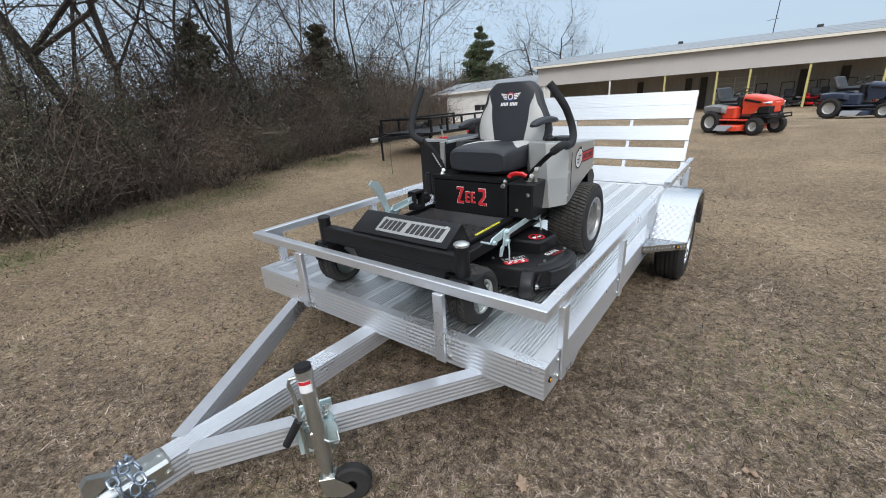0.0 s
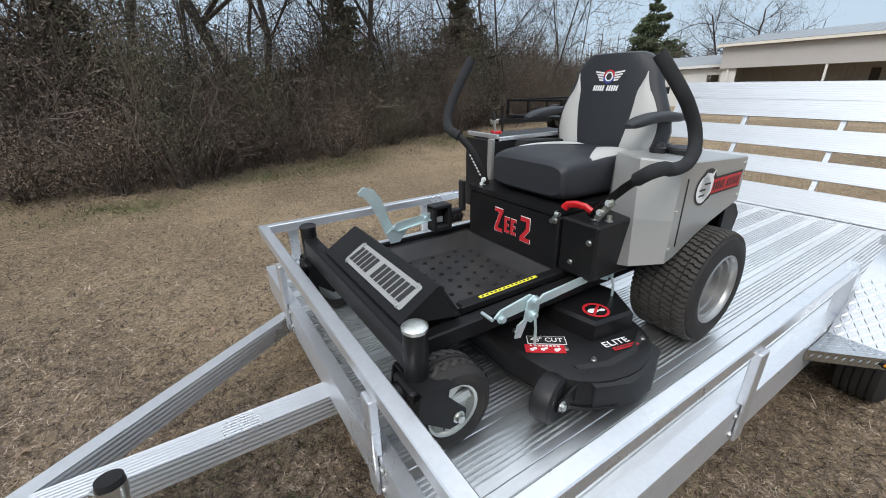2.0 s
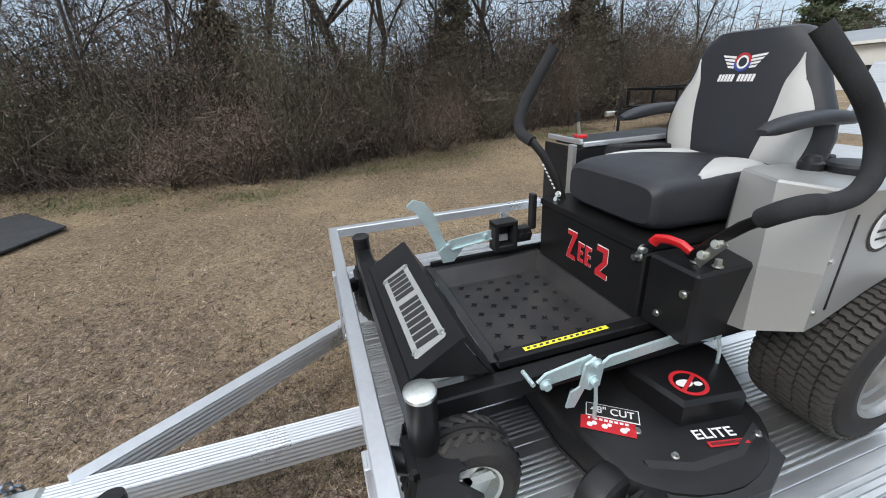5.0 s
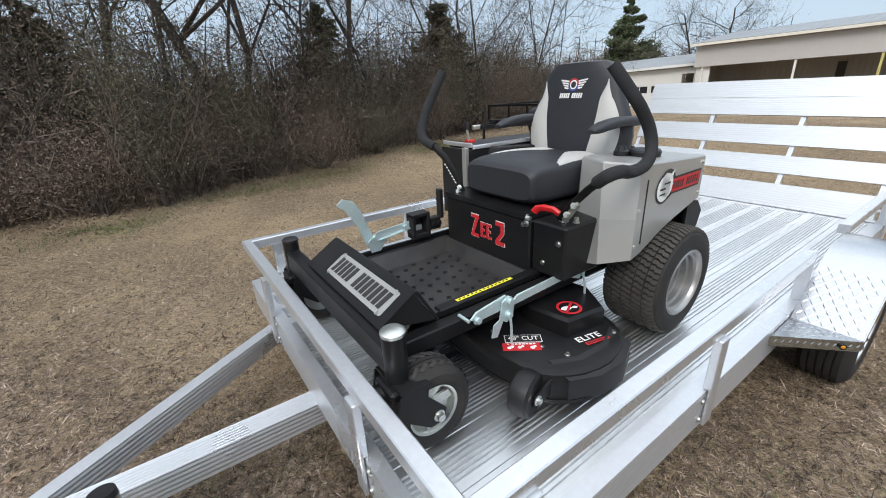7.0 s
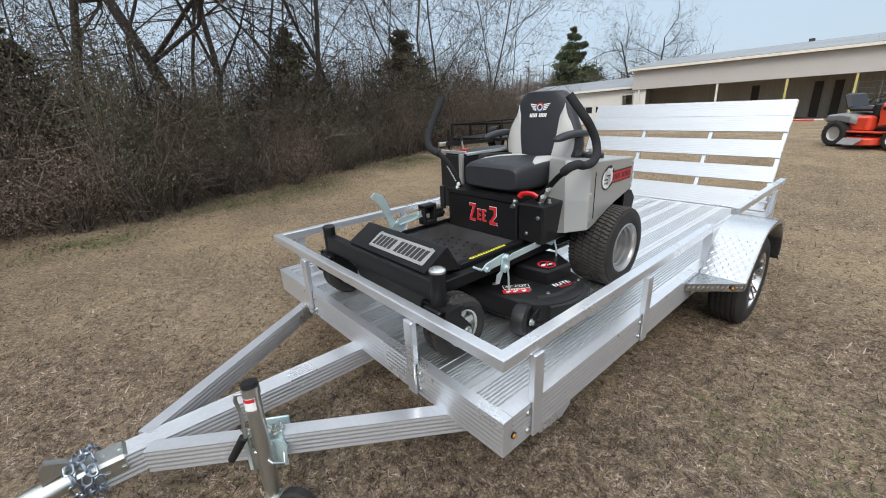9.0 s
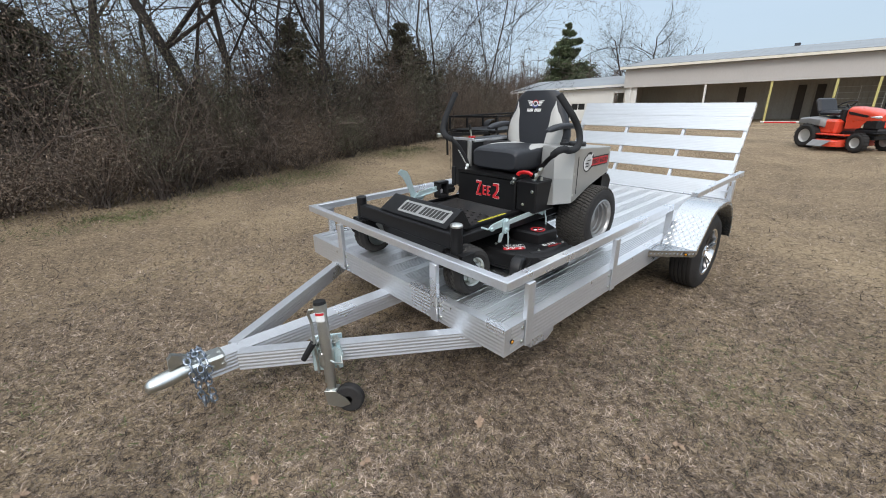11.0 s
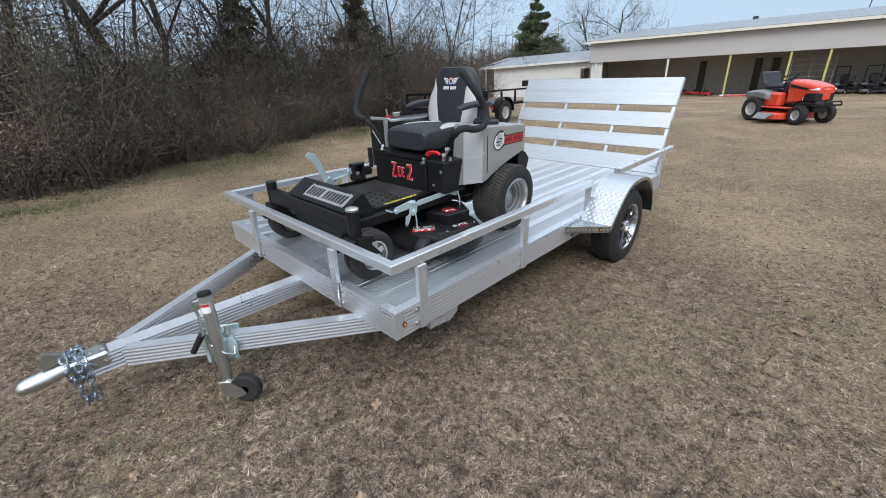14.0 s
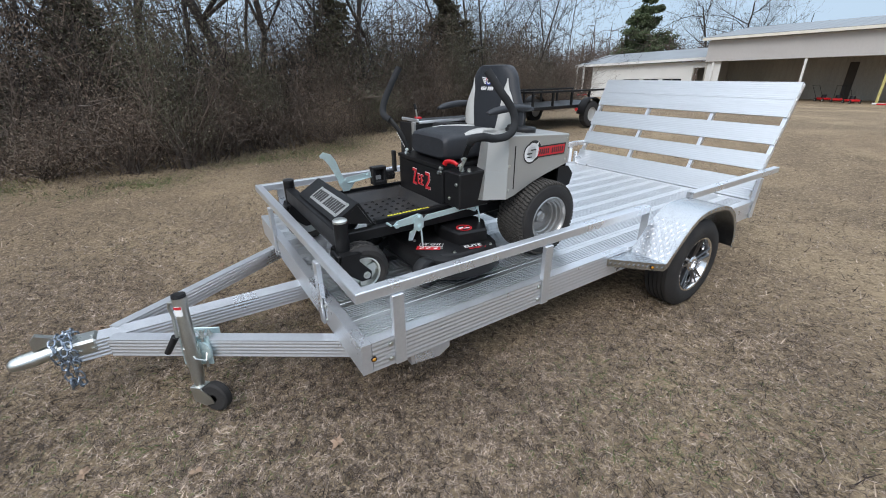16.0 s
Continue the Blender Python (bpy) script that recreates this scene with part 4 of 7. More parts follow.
con.box(-1.76, 1.87, 0.950, -1.70, 1.97, 0.968, 0.003)
con.box(-1.76, 1.87, 0.845, -1.70, 1.97, 0.868, 0.003)
con.box(-1.762, 1.885, 0.865, -1.756, 1.955, 0.955, 0.001)
cs = mpart("console", con, PLASTIC, "black control bracket beside the pedal")
mpart("switch_plate", Geo().box(-1.754, 1.895, 0.872, -1.745, 1.948, 0.900, 0.002), VINYL_GREY, parent=cs)
gb = Geo()
for y in (1.99, 2.02):
    gb.bolt((-1.705, y, 0.90), (1, 0, 0), 0.011, 0.012)
gb.box(-1.75, 1.972, 0.87, -1.706, 2.035, 0.93, 0.004)
mpart("bolt", gb, PLASTIC, parent=cs)
mpart("height_lever", Geo().box(-1.735, 2.030, 0.92, -1.700, 2.052, 1.065, 0.004), PLASTIC, parent=cs)

# -- black seat box and the smaller box beside it --
bxg = Geo().box(-1.703, 2.073, 0.735, -1.155, 2.50, 1.022, 0.006)
sb = mpart("seat_box", bxg, BLACK_PAINT)
mpart("seat_pan", Geo().plate([(-1.70, 2.066, 1.026), (-1.16, 2.066, 1.026), (-1.13, 2.55, 1.040), (-1.70, 2.55, 1.040)], (0, 0, 0.022)), BLACK_PAINT, parent=sb)
mpart("hinge_bolt", Geo().bolt((-1.175, 2.072, 1.010), (0, -1, 0), 0.010, 0.02).bolt((-1.165, 2.068, 1.036), (1, 0, 0), 0.010, 0.014), ZINC, parent=sb)
b2 = mpart("battery_box", Geo().box(-1.148, 2.080, 0.820, -0.990, 2.30, 1.030, 0.008), BLACK_PAINT)
gb = Geo()
gb.bolt((-1.02, 2.079, 0.965), (0, -1, 0), 0.008, 0.008)
gb.bolt((-1.09, 2.079, 0.87), (0, -1, 0), 0.007, 0.008)
gb.bolt((-1.05, 2.14, 1.032), (0, 0, 1), 0.012, 0.02)
gb.bolt((-1.01, 2.16, 1.032), (0, 0, 1), 0.009, 0.02)
mpart("bolt", gb, ZINC, parent=b2)
zo = (-1.405, 2.073, 0.928)
red_sh = [rect(-0.105, -0.052, -0.055, -0.036), rect(-0.105, 0.036, -0.052, 0.052), [(-0.105, -0.036), (-0.086, -0.036), (-0.055, 0.036), (-0.076, 0.036)],
          rect(-0.042, -0.042, -0.028, 0.026), rect(-0.028, -0.042, -0.010, -0.030), rect(-0.028, -0.014, -0.014, -0.003), rect(-0.028, 0.014, -0.010, 0.026),
          rect(-0.002, -0.042, 0.012, 0.026), rect(0.012, -0.042, 0.030, -0.030), rect(0.012, -0.014, 0.026, -0.003), rect(0.012, 0.014, 0.030, 0.026),
          rect(0.055, -0.052, 0.112, -0.034), rect(0.055, 0.034, 0.108, 0.052), [(0.055, -0.034), (0.078, -0.034), (0.108, 0.002), (0.086, 0.002)], rect(0.088, 0.002, 0.108, 0.034)]
mk = mpart("model_mark", decal([[(p[0] * 1.02, p[1] * 1.05) for p in s] for s in red_sh], zo, (1, 0, 0), (0, 0, 1), 0.0012), WHITE_INK, "red shapes with a white edge", sb)
mpart("model_mark_red", decal([[(p[0], p[1] - 0.001) for p in s] for s in red_sh], zo, (1, 0, 0), (0, 0, 1), 0.0022), RED_INK, parent=mk)

# -- red release handle --
mpart("release_handle", Geo().tube([(-1.142, 2.080, 1.062), (-1.130, 2.083, 1.078), (-1.100, 2.088, 1.085), (-1.065, 2.095, 1.083), (-1.043, 2.102, 1.070)], 0.0145, 10, flat=0.7), RED, "red plastic release handle")

# -- side cowls --
def cowl(s, xc, mat, label):
    """One silver side cowl; s = 1 for the near side."""
    def X(x):
        return x if s > 0 else 2 * xc - x
    low = [(-1.052, 2.216, 0.850), (-0.948, 2.217, 0.868), (-0.889, 2.345, 0.866), (-0.889, 2.40, 0.880), (-0.891, 2.47, 0.908), (-0.893, 2.55, 0.940), (-0.895, 2.64, 0.968), (-0.898, 2.75, 0.995), (-0.900, 2.852, 1.020), (-1.18, 2.852, 1.02), (-1.18, 2.50, 0.98), (-1.15, 2.30, 0.90)]

    def tz(y):
        return 1.232 - 0.06 * (y - 2.34)
    head = [(-1.160, 2.372), (-1.020, 2.305), (-0.889, 2.345)] + [(x, y) for x, y, z in low[3:11]] + [(-1.18, 2.44)]
    rim = [(x, y, tz(y) - 0.006) for x, y in head]
    lid = [(-1.03 + (x + 1.03) * 0.965, 2.6 + (y - 2.6) * 0.98, tz(y)) for x, y in head]
    half = [tuple(0.55 * p + 0.45 * q for p, q in zip(u, v)) for u, v in zip(low, rim)]
    g = Geo().loft([[(X(x), y, z) for x, y, z in r] for r in (low, half, rim, lid)])
    return mpart("side_cowl", g, mat, label, smooth=20)


near = cowl(1, -1.40, SILVER_PAINT, "silver painted steel side cowl")
far = cowl(-1, -1.40, PLASTIC, "black side tank with thin silver edges")
# seam, screws and the emblem on the near cowl
mpart("seam_strip", Geo().box(-0.8905, 2.392, 0.92, -0.8875, 2.399, 1.17, 0.0), BLACK_PAINT, parent=near)
gb = Geo()
for y, z in ((2.355, 0.92), (2.355, 1.06), (2.835, 1.175), (2.835, 1.045)):
    gb.bolt((-0.8885 - (y - 2.345) * 0.0215, y, z), (1, 0, 0), 0.006, 0.005)
mpart("screw", gb, ZINC, parent=near)
eu, ev = Vector((-0.0215, 1, 0)).normalized(), Vector((0, 0, 1))
eo = Vector((-0.8935, 2.615, 1.115))
em = mpart("emblem", decal([disc(-0.095, 0.0, 0.060, 24), disc(-0.072, 0.012, 0.062, 24), rect(-0.04, -0.032, 0.205, 0.036, 0.1)], eo, eu, ev, 0.0012), BLACK_INK, "white and red emblem with bars", near)
mpart("emblem_white", decal([disc(-0.098, 0.0, 0.050, 22), disc(-0.078, 0.010, 0.048, 22), [(-0.07, 0.045), (-0.03, 0.065), (-0.045, 0.03)], [(-0.12, 0.04), (-0.09, 0.062), (-0.08, 0.045)]], eo, eu, ev, 0.0022), WHITE_INK, parent=em)
mpart("emblem_dark", decal([rect(-0.128, -0.004, -0.085, 0.003, 0.3), rect(-0.120, -0.024, -0.080, -0.018, 0.3), rect(-0.105, 0.016, -0.060, 0.022, 0.3)], eo, eu, ev, 0.0032), BLACK_INK, parent=em)
mpart("emblem_red", decal([rect(-0.035, -0.024, 0.197, 0.028, 0.1)], eo, eu, ev, 0.0022), RED_INK, parent=em)
mpart("emblem_bar", decal(bars(-0.025, 0.190, -0.014, 0.018, 12, 0.1, 0.45, (5,)), eo, eu, ev, 0.0032), BLACK_INK, parent=em)

# -- rear deck, caps and engine guard --
rear = mpart("rear_deck", Geo().box(-1.62, 2.62, 1.145, -1.182, 2.845, 1.195, 0.01), SILVER_PAINT)
mpart("rear_plate", Geo().box(-1.90, 2.855, 0.80, -0.915, 2.872, 1.185, 0.004), BLACK_PAINT, parent=rear)
mpart("engine", Geo().box(-1.62, 2.52, 0.62, -1.182, 2.84, 1.14, 0.02), PLASTIC, parent=rear)
mpart("bumper_bracket", Geo().plate([(-0.925, 2.80, 0.84), (-0.925, 2.92, 0.87), (-0.925, 2.94, 0.94), (-0.925, 2.89, 0.995), (-0.925, 2.80, 0.995)], (0.012, 0, 0)), BLACK_PAINT, parent=rear)
fc = mpart("fuel_cap", Geo().lathe([(0, 0.062), (0.022, 0.064), (0.030, 0.058), (0.034, 0.0005)], (-1.03, 2.60, 1.214), (0, 0, 1), 28), PLASTIC, parent=near)
mpart("cap_stem", Geo().lathe([(0, 0.030), (0.022, 0.030), (0.026, 0.022), (0.040, 0.018), (0.046, 0.0005)], (-1.09, 2.53, 1.218), (0, 0, 1), 20), PLASTIC, parent=near)

# far tank top: a dark framed tray with its small red lever
mpart("tank_edge", Geo().box(-1.925, 2.222, 1.238, -1.69, 2.235, 1.258, 0.003).box(-1.706, 2.238, 1.226, -1.69, 2.80, 1.246, 0.003), ALU, parent=far)
mpart("tank_tray", Geo().box(-1.92, 2.26, 1.218, -1.71, 2.80, 1.238, 0.004), PLASTIC, parent=far)
mpart("tank_inner", Geo().box(-1.712, 2.212, 0.90, -1.695, 2.70, 1.224, 0.003), PLASTIC, parent=far)
mpart("tank_corner", Geo().box(-1.722, 2.190, 0.90, -1.692, 2.2105, 1.240, 0.002), SILVER_PAINT, parent=far)
mpart("tank_front", Geo().box(-1.90, 2.196, 0.885, -1.725, 2.202, 1.232, 0.001), PLASTIC, parent=far)
mpart("choke_lever", Geo().cyl((-1.73, 2.245, 1.256), (-1.735, 2.235, 1.326), 0.006, seg=8), ZINC, parent=far)
mpart("choke_knob", Geo().cyl((-1.7345, 2.236, 1.321), (-1.738, 2.23, 1.356), 0.010, 0.008, seg=10), PLASTIC, parent=far)
mpart("choke_base", Geo().box(-1.76, 2.238, 1.258, -1.71, 2.27, 1.271, 0.003), RED, parent=far)


# -- seat --
SX = -1.416
CX = -1.388


def se_ring(c, a, b, hw, ht, n=28, p=3.2):
    """A rounded-rectangle ring round c with half axes hw along a and ht along b."""
    out = []
    for i in range(n):
        t = 2 * math.pi * i / n
        ct, st = math.cos(t), math.sin(t)
        out.append(c + a * hw * math.copysign(abs(ct) ** (2 / p), ct) + b * ht * math.copysign(abs(st) ** (2 / p), st))
    return out


def cushion_at(s):
    """Centre, half width and half thickness along the cushion, s from front to back."""
    y = 2.125 + 0.44 * s
    z = 1.137 + 0.008 * math.sin(s * 3) - 0.01 * s
    w = 0.230 * (1 - 0.11 * abs(1 - s) ** 3 - 0.02 * s)
    t = 0.084 * (1 - 0.16 * (max(0, 0.16 - s) / 0.16) ** 2)
    return Vector((CX, y, z)), w, t


rings = []
for s in (-0.03, 0.0, 0.03, 0.08, 0.16, 0.3, 0.5, 0.7, 0.9, 1.0):
    c, w, t = cushion_at(max(s, 0))
    if s < 0:
        w, t = w * 0.93, t * 0.80
    rings.append(se_ring(c + Vector((0, 0.5 * min(s, 0), 0)), Vector((1, 0, 0)), Vector((0, 0, 1)), w, t, 40, 5.5))
seat = mpart("seat", Geo().loft(rings), VINYL_BLACK, "padded black vinyl seat with pale grey bolsters")
for s in (-1, 1):
    g = Geo()
    rows = []
    for k in range(9):
        u = k / 8
        sv = 0.30 + 0.64 * u
        c, w, t = cushion_at(sv)
        row = []
        inner = 0.86 - 0.62 * min(1, u * 1.25)
        for j in range(7):
            f = inner + (0.96 - inner) * j / 6
            zt = t * (1 - f ** 4.5) ** (1 / 4.5)
            row.append(c + Vector((s * f * w, 0, zt + 0.002 + 0.006 * math.sin(math.pi * j / 6))))
        rows.append(row)
    g.add([p for r in rows for p in r], [(k * 7 + j, k * 7 + j + 1, (k + 1) * 7 + j + 1, (k + 1) * 7 + j) for k in range(8) for j in range(6)])
    mpart("bolster", g, VINYL_GREY, parent=seat)


def back_at(s):
    """Centre, half width, half thickness and lean of the backrest, s from bottom to top."""
    c = Vector((SX, 2.655 + 0.015 * s + 0.01 * s * s, 1.150 + 0.445 * s))
    w = 0.256 - 0.072 * s * s + 0.040 * math.sin(math.pi * min(1, s * 1.5))
    w *= 1 - 0.30 * max(0, (s - 0.82) / 0.18) ** 2
    t = 0.072 - 0.020 * s
    return c, w, t


BU, BN = Vector((1, 0, 0)), Vector((0, -0.995, 0.06)).normalized()
rings = []
for s in (-0.04, 0.0, 0.05, 0.15, 0.3, 0.45, 0.6, 0.72, 0.82, 0.9, 0.95, 0.985, 1.0):
    c, w, t = back_at(max(s, 0))
    k = 0.7 if s < 0 else (0.55 if s > 0.99 else 1.0)
    rings.append(se_ring(c + Vector((0, 0, 0.46 * min(s, 0))), BU, BN, w * (0.92 if k < 1 else 1), t * k, p=2.8))
bk_rest = mpart("backrest", Geo().loft(rings), VINYL_BLACK, "tall black backrest with pale grey side panels")


def back_pt(s, f, off):
    c, w, t = back_at(s)
    return c + BU * f * w + BN * (t * (1 - min(abs(f), 0.999) ** 2.8) ** (1 / 2.8) + off)


for sd in (-1, 1):
    g = Geo()
    n, m = 16, 7
    vs = []
    for k in range(n):
        u = k / (n - 1)
        s = 0.02 + 0.80 * u
        inner = 0.40 + 0.36 * u ** 2
        outer = 0.92 - 0.08 * (1 - u) ** 2 - 0.09 * u ** 3
        if u > 0.7:
            q = ((u - 0.7) / 0.3) ** 2
            mid = (inner + outer) / 2 + 0.03
            inner, outer = inner + (mid - inner) * q * 0.95, outer + (mid - outer) * q * 0.95
        for j in range(m):
            f = inner + (outer - inner) * j / (m - 1)
            vs.append(back_pt(s, sd * f, 0.001 + 0.006 * math.sin(math.pi * j / (m - 1))))
    g.add(vs, [(k * m + j, k * m + j + 1, (k + 1) * m + j + 1, (k + 1) * m + j) for k in range(n - 1) for j in range(m - 1)])
    mpart("side_panel", g, VINYL_GREY, parent=bk_rest)


def back_decal(shapes, off):
    g = Geo()
    for sh in shapes:
        pts = []
        for a, b in sh:
            s = b
            c, w, t = back_at(s)
            pts.append(back_pt(s, a / w, off))
        g.plate(pts, BN * 0.0008)
    return g


def bd(shapes):
    return [[(a, 0.78 + b / 0.445) for a, b in s] for s in shapes]


wing = []
for sd in (-1, 1):
    for k in range(4):
        wing.append([(sd * 0.026, 0.018 - 0.010 * k), (sd * (0.075 - 0.008 * k), 0.024 - 0.011 * k), (sd * (0.070 - 0.008 * k), 0.017 - 0.011 * k), (sd * 0.026, 0.011 - 0.010 * k)])
mk = mpart("back_emblem", back_decal(bd(wing + ring_shapes(0, 0, 0.014, 0.020) + bars(-0.062, 0.066, -0.058, -0.036, 11, 0.2, 0.25, (5,))), 0.0015), WHITE_INK, "white winged emblem with bars", bk_rest)
mpart("emblem_ring", back_decal(bd(ring_shapes(0, 0, 0.022, 0.028)[:12]), 0.002), RED_INK, parent=mk)
mpart("emblem_ring", back_decal(bd(ring_shapes(0, 0, 0.022, 0.028)[12:]), 0.002), BLUE_INK, parent=mk)

for x, s in ((-1.150, 1), (-1.690, -1)):
    rings = []
    for k in range(11):
        u = k / 10
        c = Vector((x + s * 0.01 * u, 2.395 + 0.36 * u, 1.335 + 0.014 * math.sin(math.pi * u) - 0.012 * (1 - u) ** 3))
        w = 0.034 * (1 - 0.5 * (abs(u - 0.5) * 2) ** 6)
        t = 0.021 * (1 - 0.6 * (abs(u - 0.5) * 2) ** 6)
        rings.append(se_ring(c, Vector((1, 0, 0)), Vector((0, 0, 1)), w, t, 18, 2.6))
    ar = mpart("armrest", Geo().loft(rings), VINYL_BLACK, parent=seat)
    mpart("armrest_bracket", Geo().box(x - 0.02 - s * 0.03, 2.67, 1.22, x + 0.02 - s * 0.03, 2.73, 1.328, 0.006).box(x - s * 0.05 - 0.012, 2.69, 1.20, x + 0.012, 2.72, 1.235, 0.005), PLASTIC, parent=ar)


# -- steering levers with foam grips --
def smooth_path(pts, n=6):
    """A rounded run through points (Catmull-Rom)."""
    p = [Vector(pts[0])] + [Vector(q) for q in pts] + [Vector(pts[-1])]
    out = []
    for k in range(1, len(p) - 2):
        for i in range(n):
            t = i / n
            out.append(0.5 * (2 * p[k] + (p[k + 1] - p[k - 1]) * t + (2 * p[k - 1] - 5 * p[k] + 4 * p[k + 1] - p[k + 2]) * t * t + (3 * p[k] - p[k - 1] - 3 * p[k + 1] + p[k + 2]) * t ** 3))
    return out + [p[-2]]


lev = mpart("steering_lever", Geo().tube([(-1.06, 2.125, 1.045), (-0.995, 2.112, 1.115), (-0.915, 2.080, 1.185), (-0.855, 2.055, 1.228)], 0.015, 10, flat=0.55), BLACK_PAINT, "black steering lever with a thick foam grip")
mpart("grip", Geo().tube(smooth_path([(-0.872, 2.060, 1.218), (-0.832, 2.052, 1.246), (-0.828, 2.110, 1.250), (-0.852, 2.205, 1.232), (-0.862, 2.300, 1.236), (-0.876, 2.360, 1.272), (-0.895, 2.375, 1.335), (-0.908, 2.345, 1.395), (-0.922, 2.300, 1.452), (-0.985, 2.250, 1.560)]), 0.0212, 16), FOAM, parent=lev)
mpart("lever_plate", Geo().plate([(-1.035, 2.110, 1.055), (-0.975, 2.106, 1.135), (-0.955, 2.104, 1.12), (-1.015, 2.108, 1.04)], (0.004, -0.008, 0.0)).bolt((-1.01, 2.100, 1.075), (0.2, -1, 0.2), 0.008, 0.012).bolt((-0.98, 2.098, 1.115), (0.2, -1, 0.2), 0.008, 0.012), ZINC, parent=lev)
lev = mpart("steering_lever", Geo().tube([(-1.635, 2.118, 1.050), (-1.655, 2.098, 1.130), (-1.698, 2.066, 1.215), (-1.745, 2.036, 1.270)], 0.016, 10, flat=0.5), BLACK_PAINT, "black steering lever with a thick foam grip")
mpart("grip", Geo().tube(smooth_path([(-1.738, 2.040, 1.262), (-1.790, 2.020, 1.290), (-1.822, 2.030, 1.335), (-1.832, 2.060, 1.400), (-1.832, 2.100, 1.470), (-1.828, 2.170, 1.585)]), 0.0212, 14), FOAM, parent=lev)
g = Geo()
mpart("number_scale", decal([rect(-0.004, 0.0 + 0.016 * k, 0.004, 0.008 + 0.016 * k) for k in range(7)], (-1.643, 2.090, 1.095), (1, 0.6, 0), (-0.38, -0.32, 0.9), 0.002), WHITE_INK, parent=lev)
g.bolt((-1.632, 2.100, 1.075), (0.5, -1, 0.3), 0.008, 0.012)
g.bolt((-1.645, 2.105, 1.052), (0.5, -1, 0.3), 0.009, 0.016)
mpart("bolt", g, ZINC, parent=lev)


# -- rear wheels with turf tread --
def rear_wheel(xo, s):
    """xo: outer face; s: side to which it faces."""
    hy, hz, R, W = 2.640, D + 0.236, 0.238, 0.245
    xm = xo - s * W / 2
    prof = [(-0.108, 0.132), (-0.122, 0.150), (-0.126, 0.182), (-0.116, 0.212), (-0.098, 0.224), (-0.05, 0.2295), (0.05, 0.2295), (0.098, 0.224), (0.116, 0.212), (0.126, 0.182), (0.122, 0.150), (0.108, 0.132)]
    wh = mpart("rear_wheel", Geo().lathe([(-0.11, 0.03), (-0.11, 0.135), (0.02, 0.105), (0.02, 0.03)], (xm, hy, hz), (s, 0, 0), 36), RIM_SILVER, "drive wheel with a silver rim and turf tyre")
    mpart("tyre", Geo().lathe(prof, (xm, hy, hz), (s, 0, 0), 56), RUBBER, parent=wh)
    mpart("rim", Geo().lathe([(0.0, 0.03), (0.0, 0.085), (0.012, 0.094), (0.045, 0.098), (0.05, 0.106), (0.072, 0.108), (0.078, 0.118), (0.096, 0.119), (0.102, 0.128), (0.117, 0.132), (0.123, 0.139), (0.119, 0.146)], (xm, hy, hz), (s, 0, 0), 48), RIM_SILVER, parent=wh)
    mpart("hub", Geo().lathe([(0.02, 0.045), (0.045, 0.040), (0.055, 0.028), (0.056, 0.0005)], (xm, hy, hz), (s, 0, 0), 24), RIM_SILVER, parent=wh)
    tr = Geo()
    N, cols = 62, 5
    cw = 0.224 / cols
    for k in range(N):
        for col in range(cols):
            a0 = 2 * math.pi * (k + (0.5 if col % 2 else 0)) / N
            da = 2 * math.pi / N * 0.37
            xa = -0.112 + cw * col
            vs = []
            for f, sh in ((0.05, -0.5), (0.42, -0.5), (0.58, 0.5), (0.95, 0.5)):
                x = xa + cw * f
                edge = max(0.0, (abs(x) - 0.085) / 0.027)
                for da2 in (-da, da):
                    for top in (0, 1):
                        a = a0 + da2 * (0.85 if top else 1.0) + sh * da * 0.8
                        r = (R - 0.009 * edge ** 2 if top else 0.2265 - 0.009 * edge ** 2)
                        vs.append((xm + s * x, hy + r * math.cos(a), hz + r * math.sin(a)))
            fs = [(0, 2, 3, 1), (12, 13, 15, 14)]
            for j in range(3):
                o = 4 * j
                fs += [(o + 1, o + 3, o + 7, o + 5), (o, o + 1, o + 5, o + 4), (o + 2, o + 6, o + 7, o + 3)]
            tr.add(vs, fs)
    tagged(mpart("tread", tr, TREAD_RUBBER, parent=wh), kind="stuff")


rear_wheel(-0.800, 1)
rear_wheel(-2.005, -1)
mpart("wheel_motor", Geo().cyl((-1.03, 2.640, D + 0.236), (-1.77, 2.640, D + 0.236), 0.05, seg=16), BLACK_PAINT)

# -- cutting deck --
DZ0, DZ1 = 0.530, 0.638
outline = []
for k in range(13):
    a = radians(-60 + 12.5 * k)
    outline.append((-0.965 + 0.230 * math.cos(a), 2.03 + 0.262 * math.sin(a)))
outline += [(-1.25, 2.42)]
for k in range(9):
    a = radians(60 + 15 * k)
    outline.append((-1.92 + 0.18 * math.cos(a), 2.05 + 0.28 * math.sin(a)))
outline += [(-1.75, 1.81), (-1.40, 1.77), (-1.05, 1.765)]
dk = Geo()


def ring_at(z, grow):
    cx, cy = -1.42, 2.04
    return [(cx + (x - cx) * grow, cy + (y - cy) * grow, z) for x, y in outline]


dk.loft([ring_at(DZ0, 1.0), ring_at(DZ0 + 0.06, 1.0), ring_at(DZ1 - 0.012, 0.985), ring_at(DZ1, 0.95)])
deck = mpart("cutting_deck", dk, BLACK_PAINT, "black stamped cutting deck with decals")
mpart("deck_lip", Geo().loft([ring_at(DZ0 - 0.006, 1.012), ring_at(DZ0 + 0.008, 1.012), ring_at(DZ0 + 0.008, 0.99), ring_at(DZ0 - 0.006, 0.99)]), BLACK_PAINT, parent=deck)
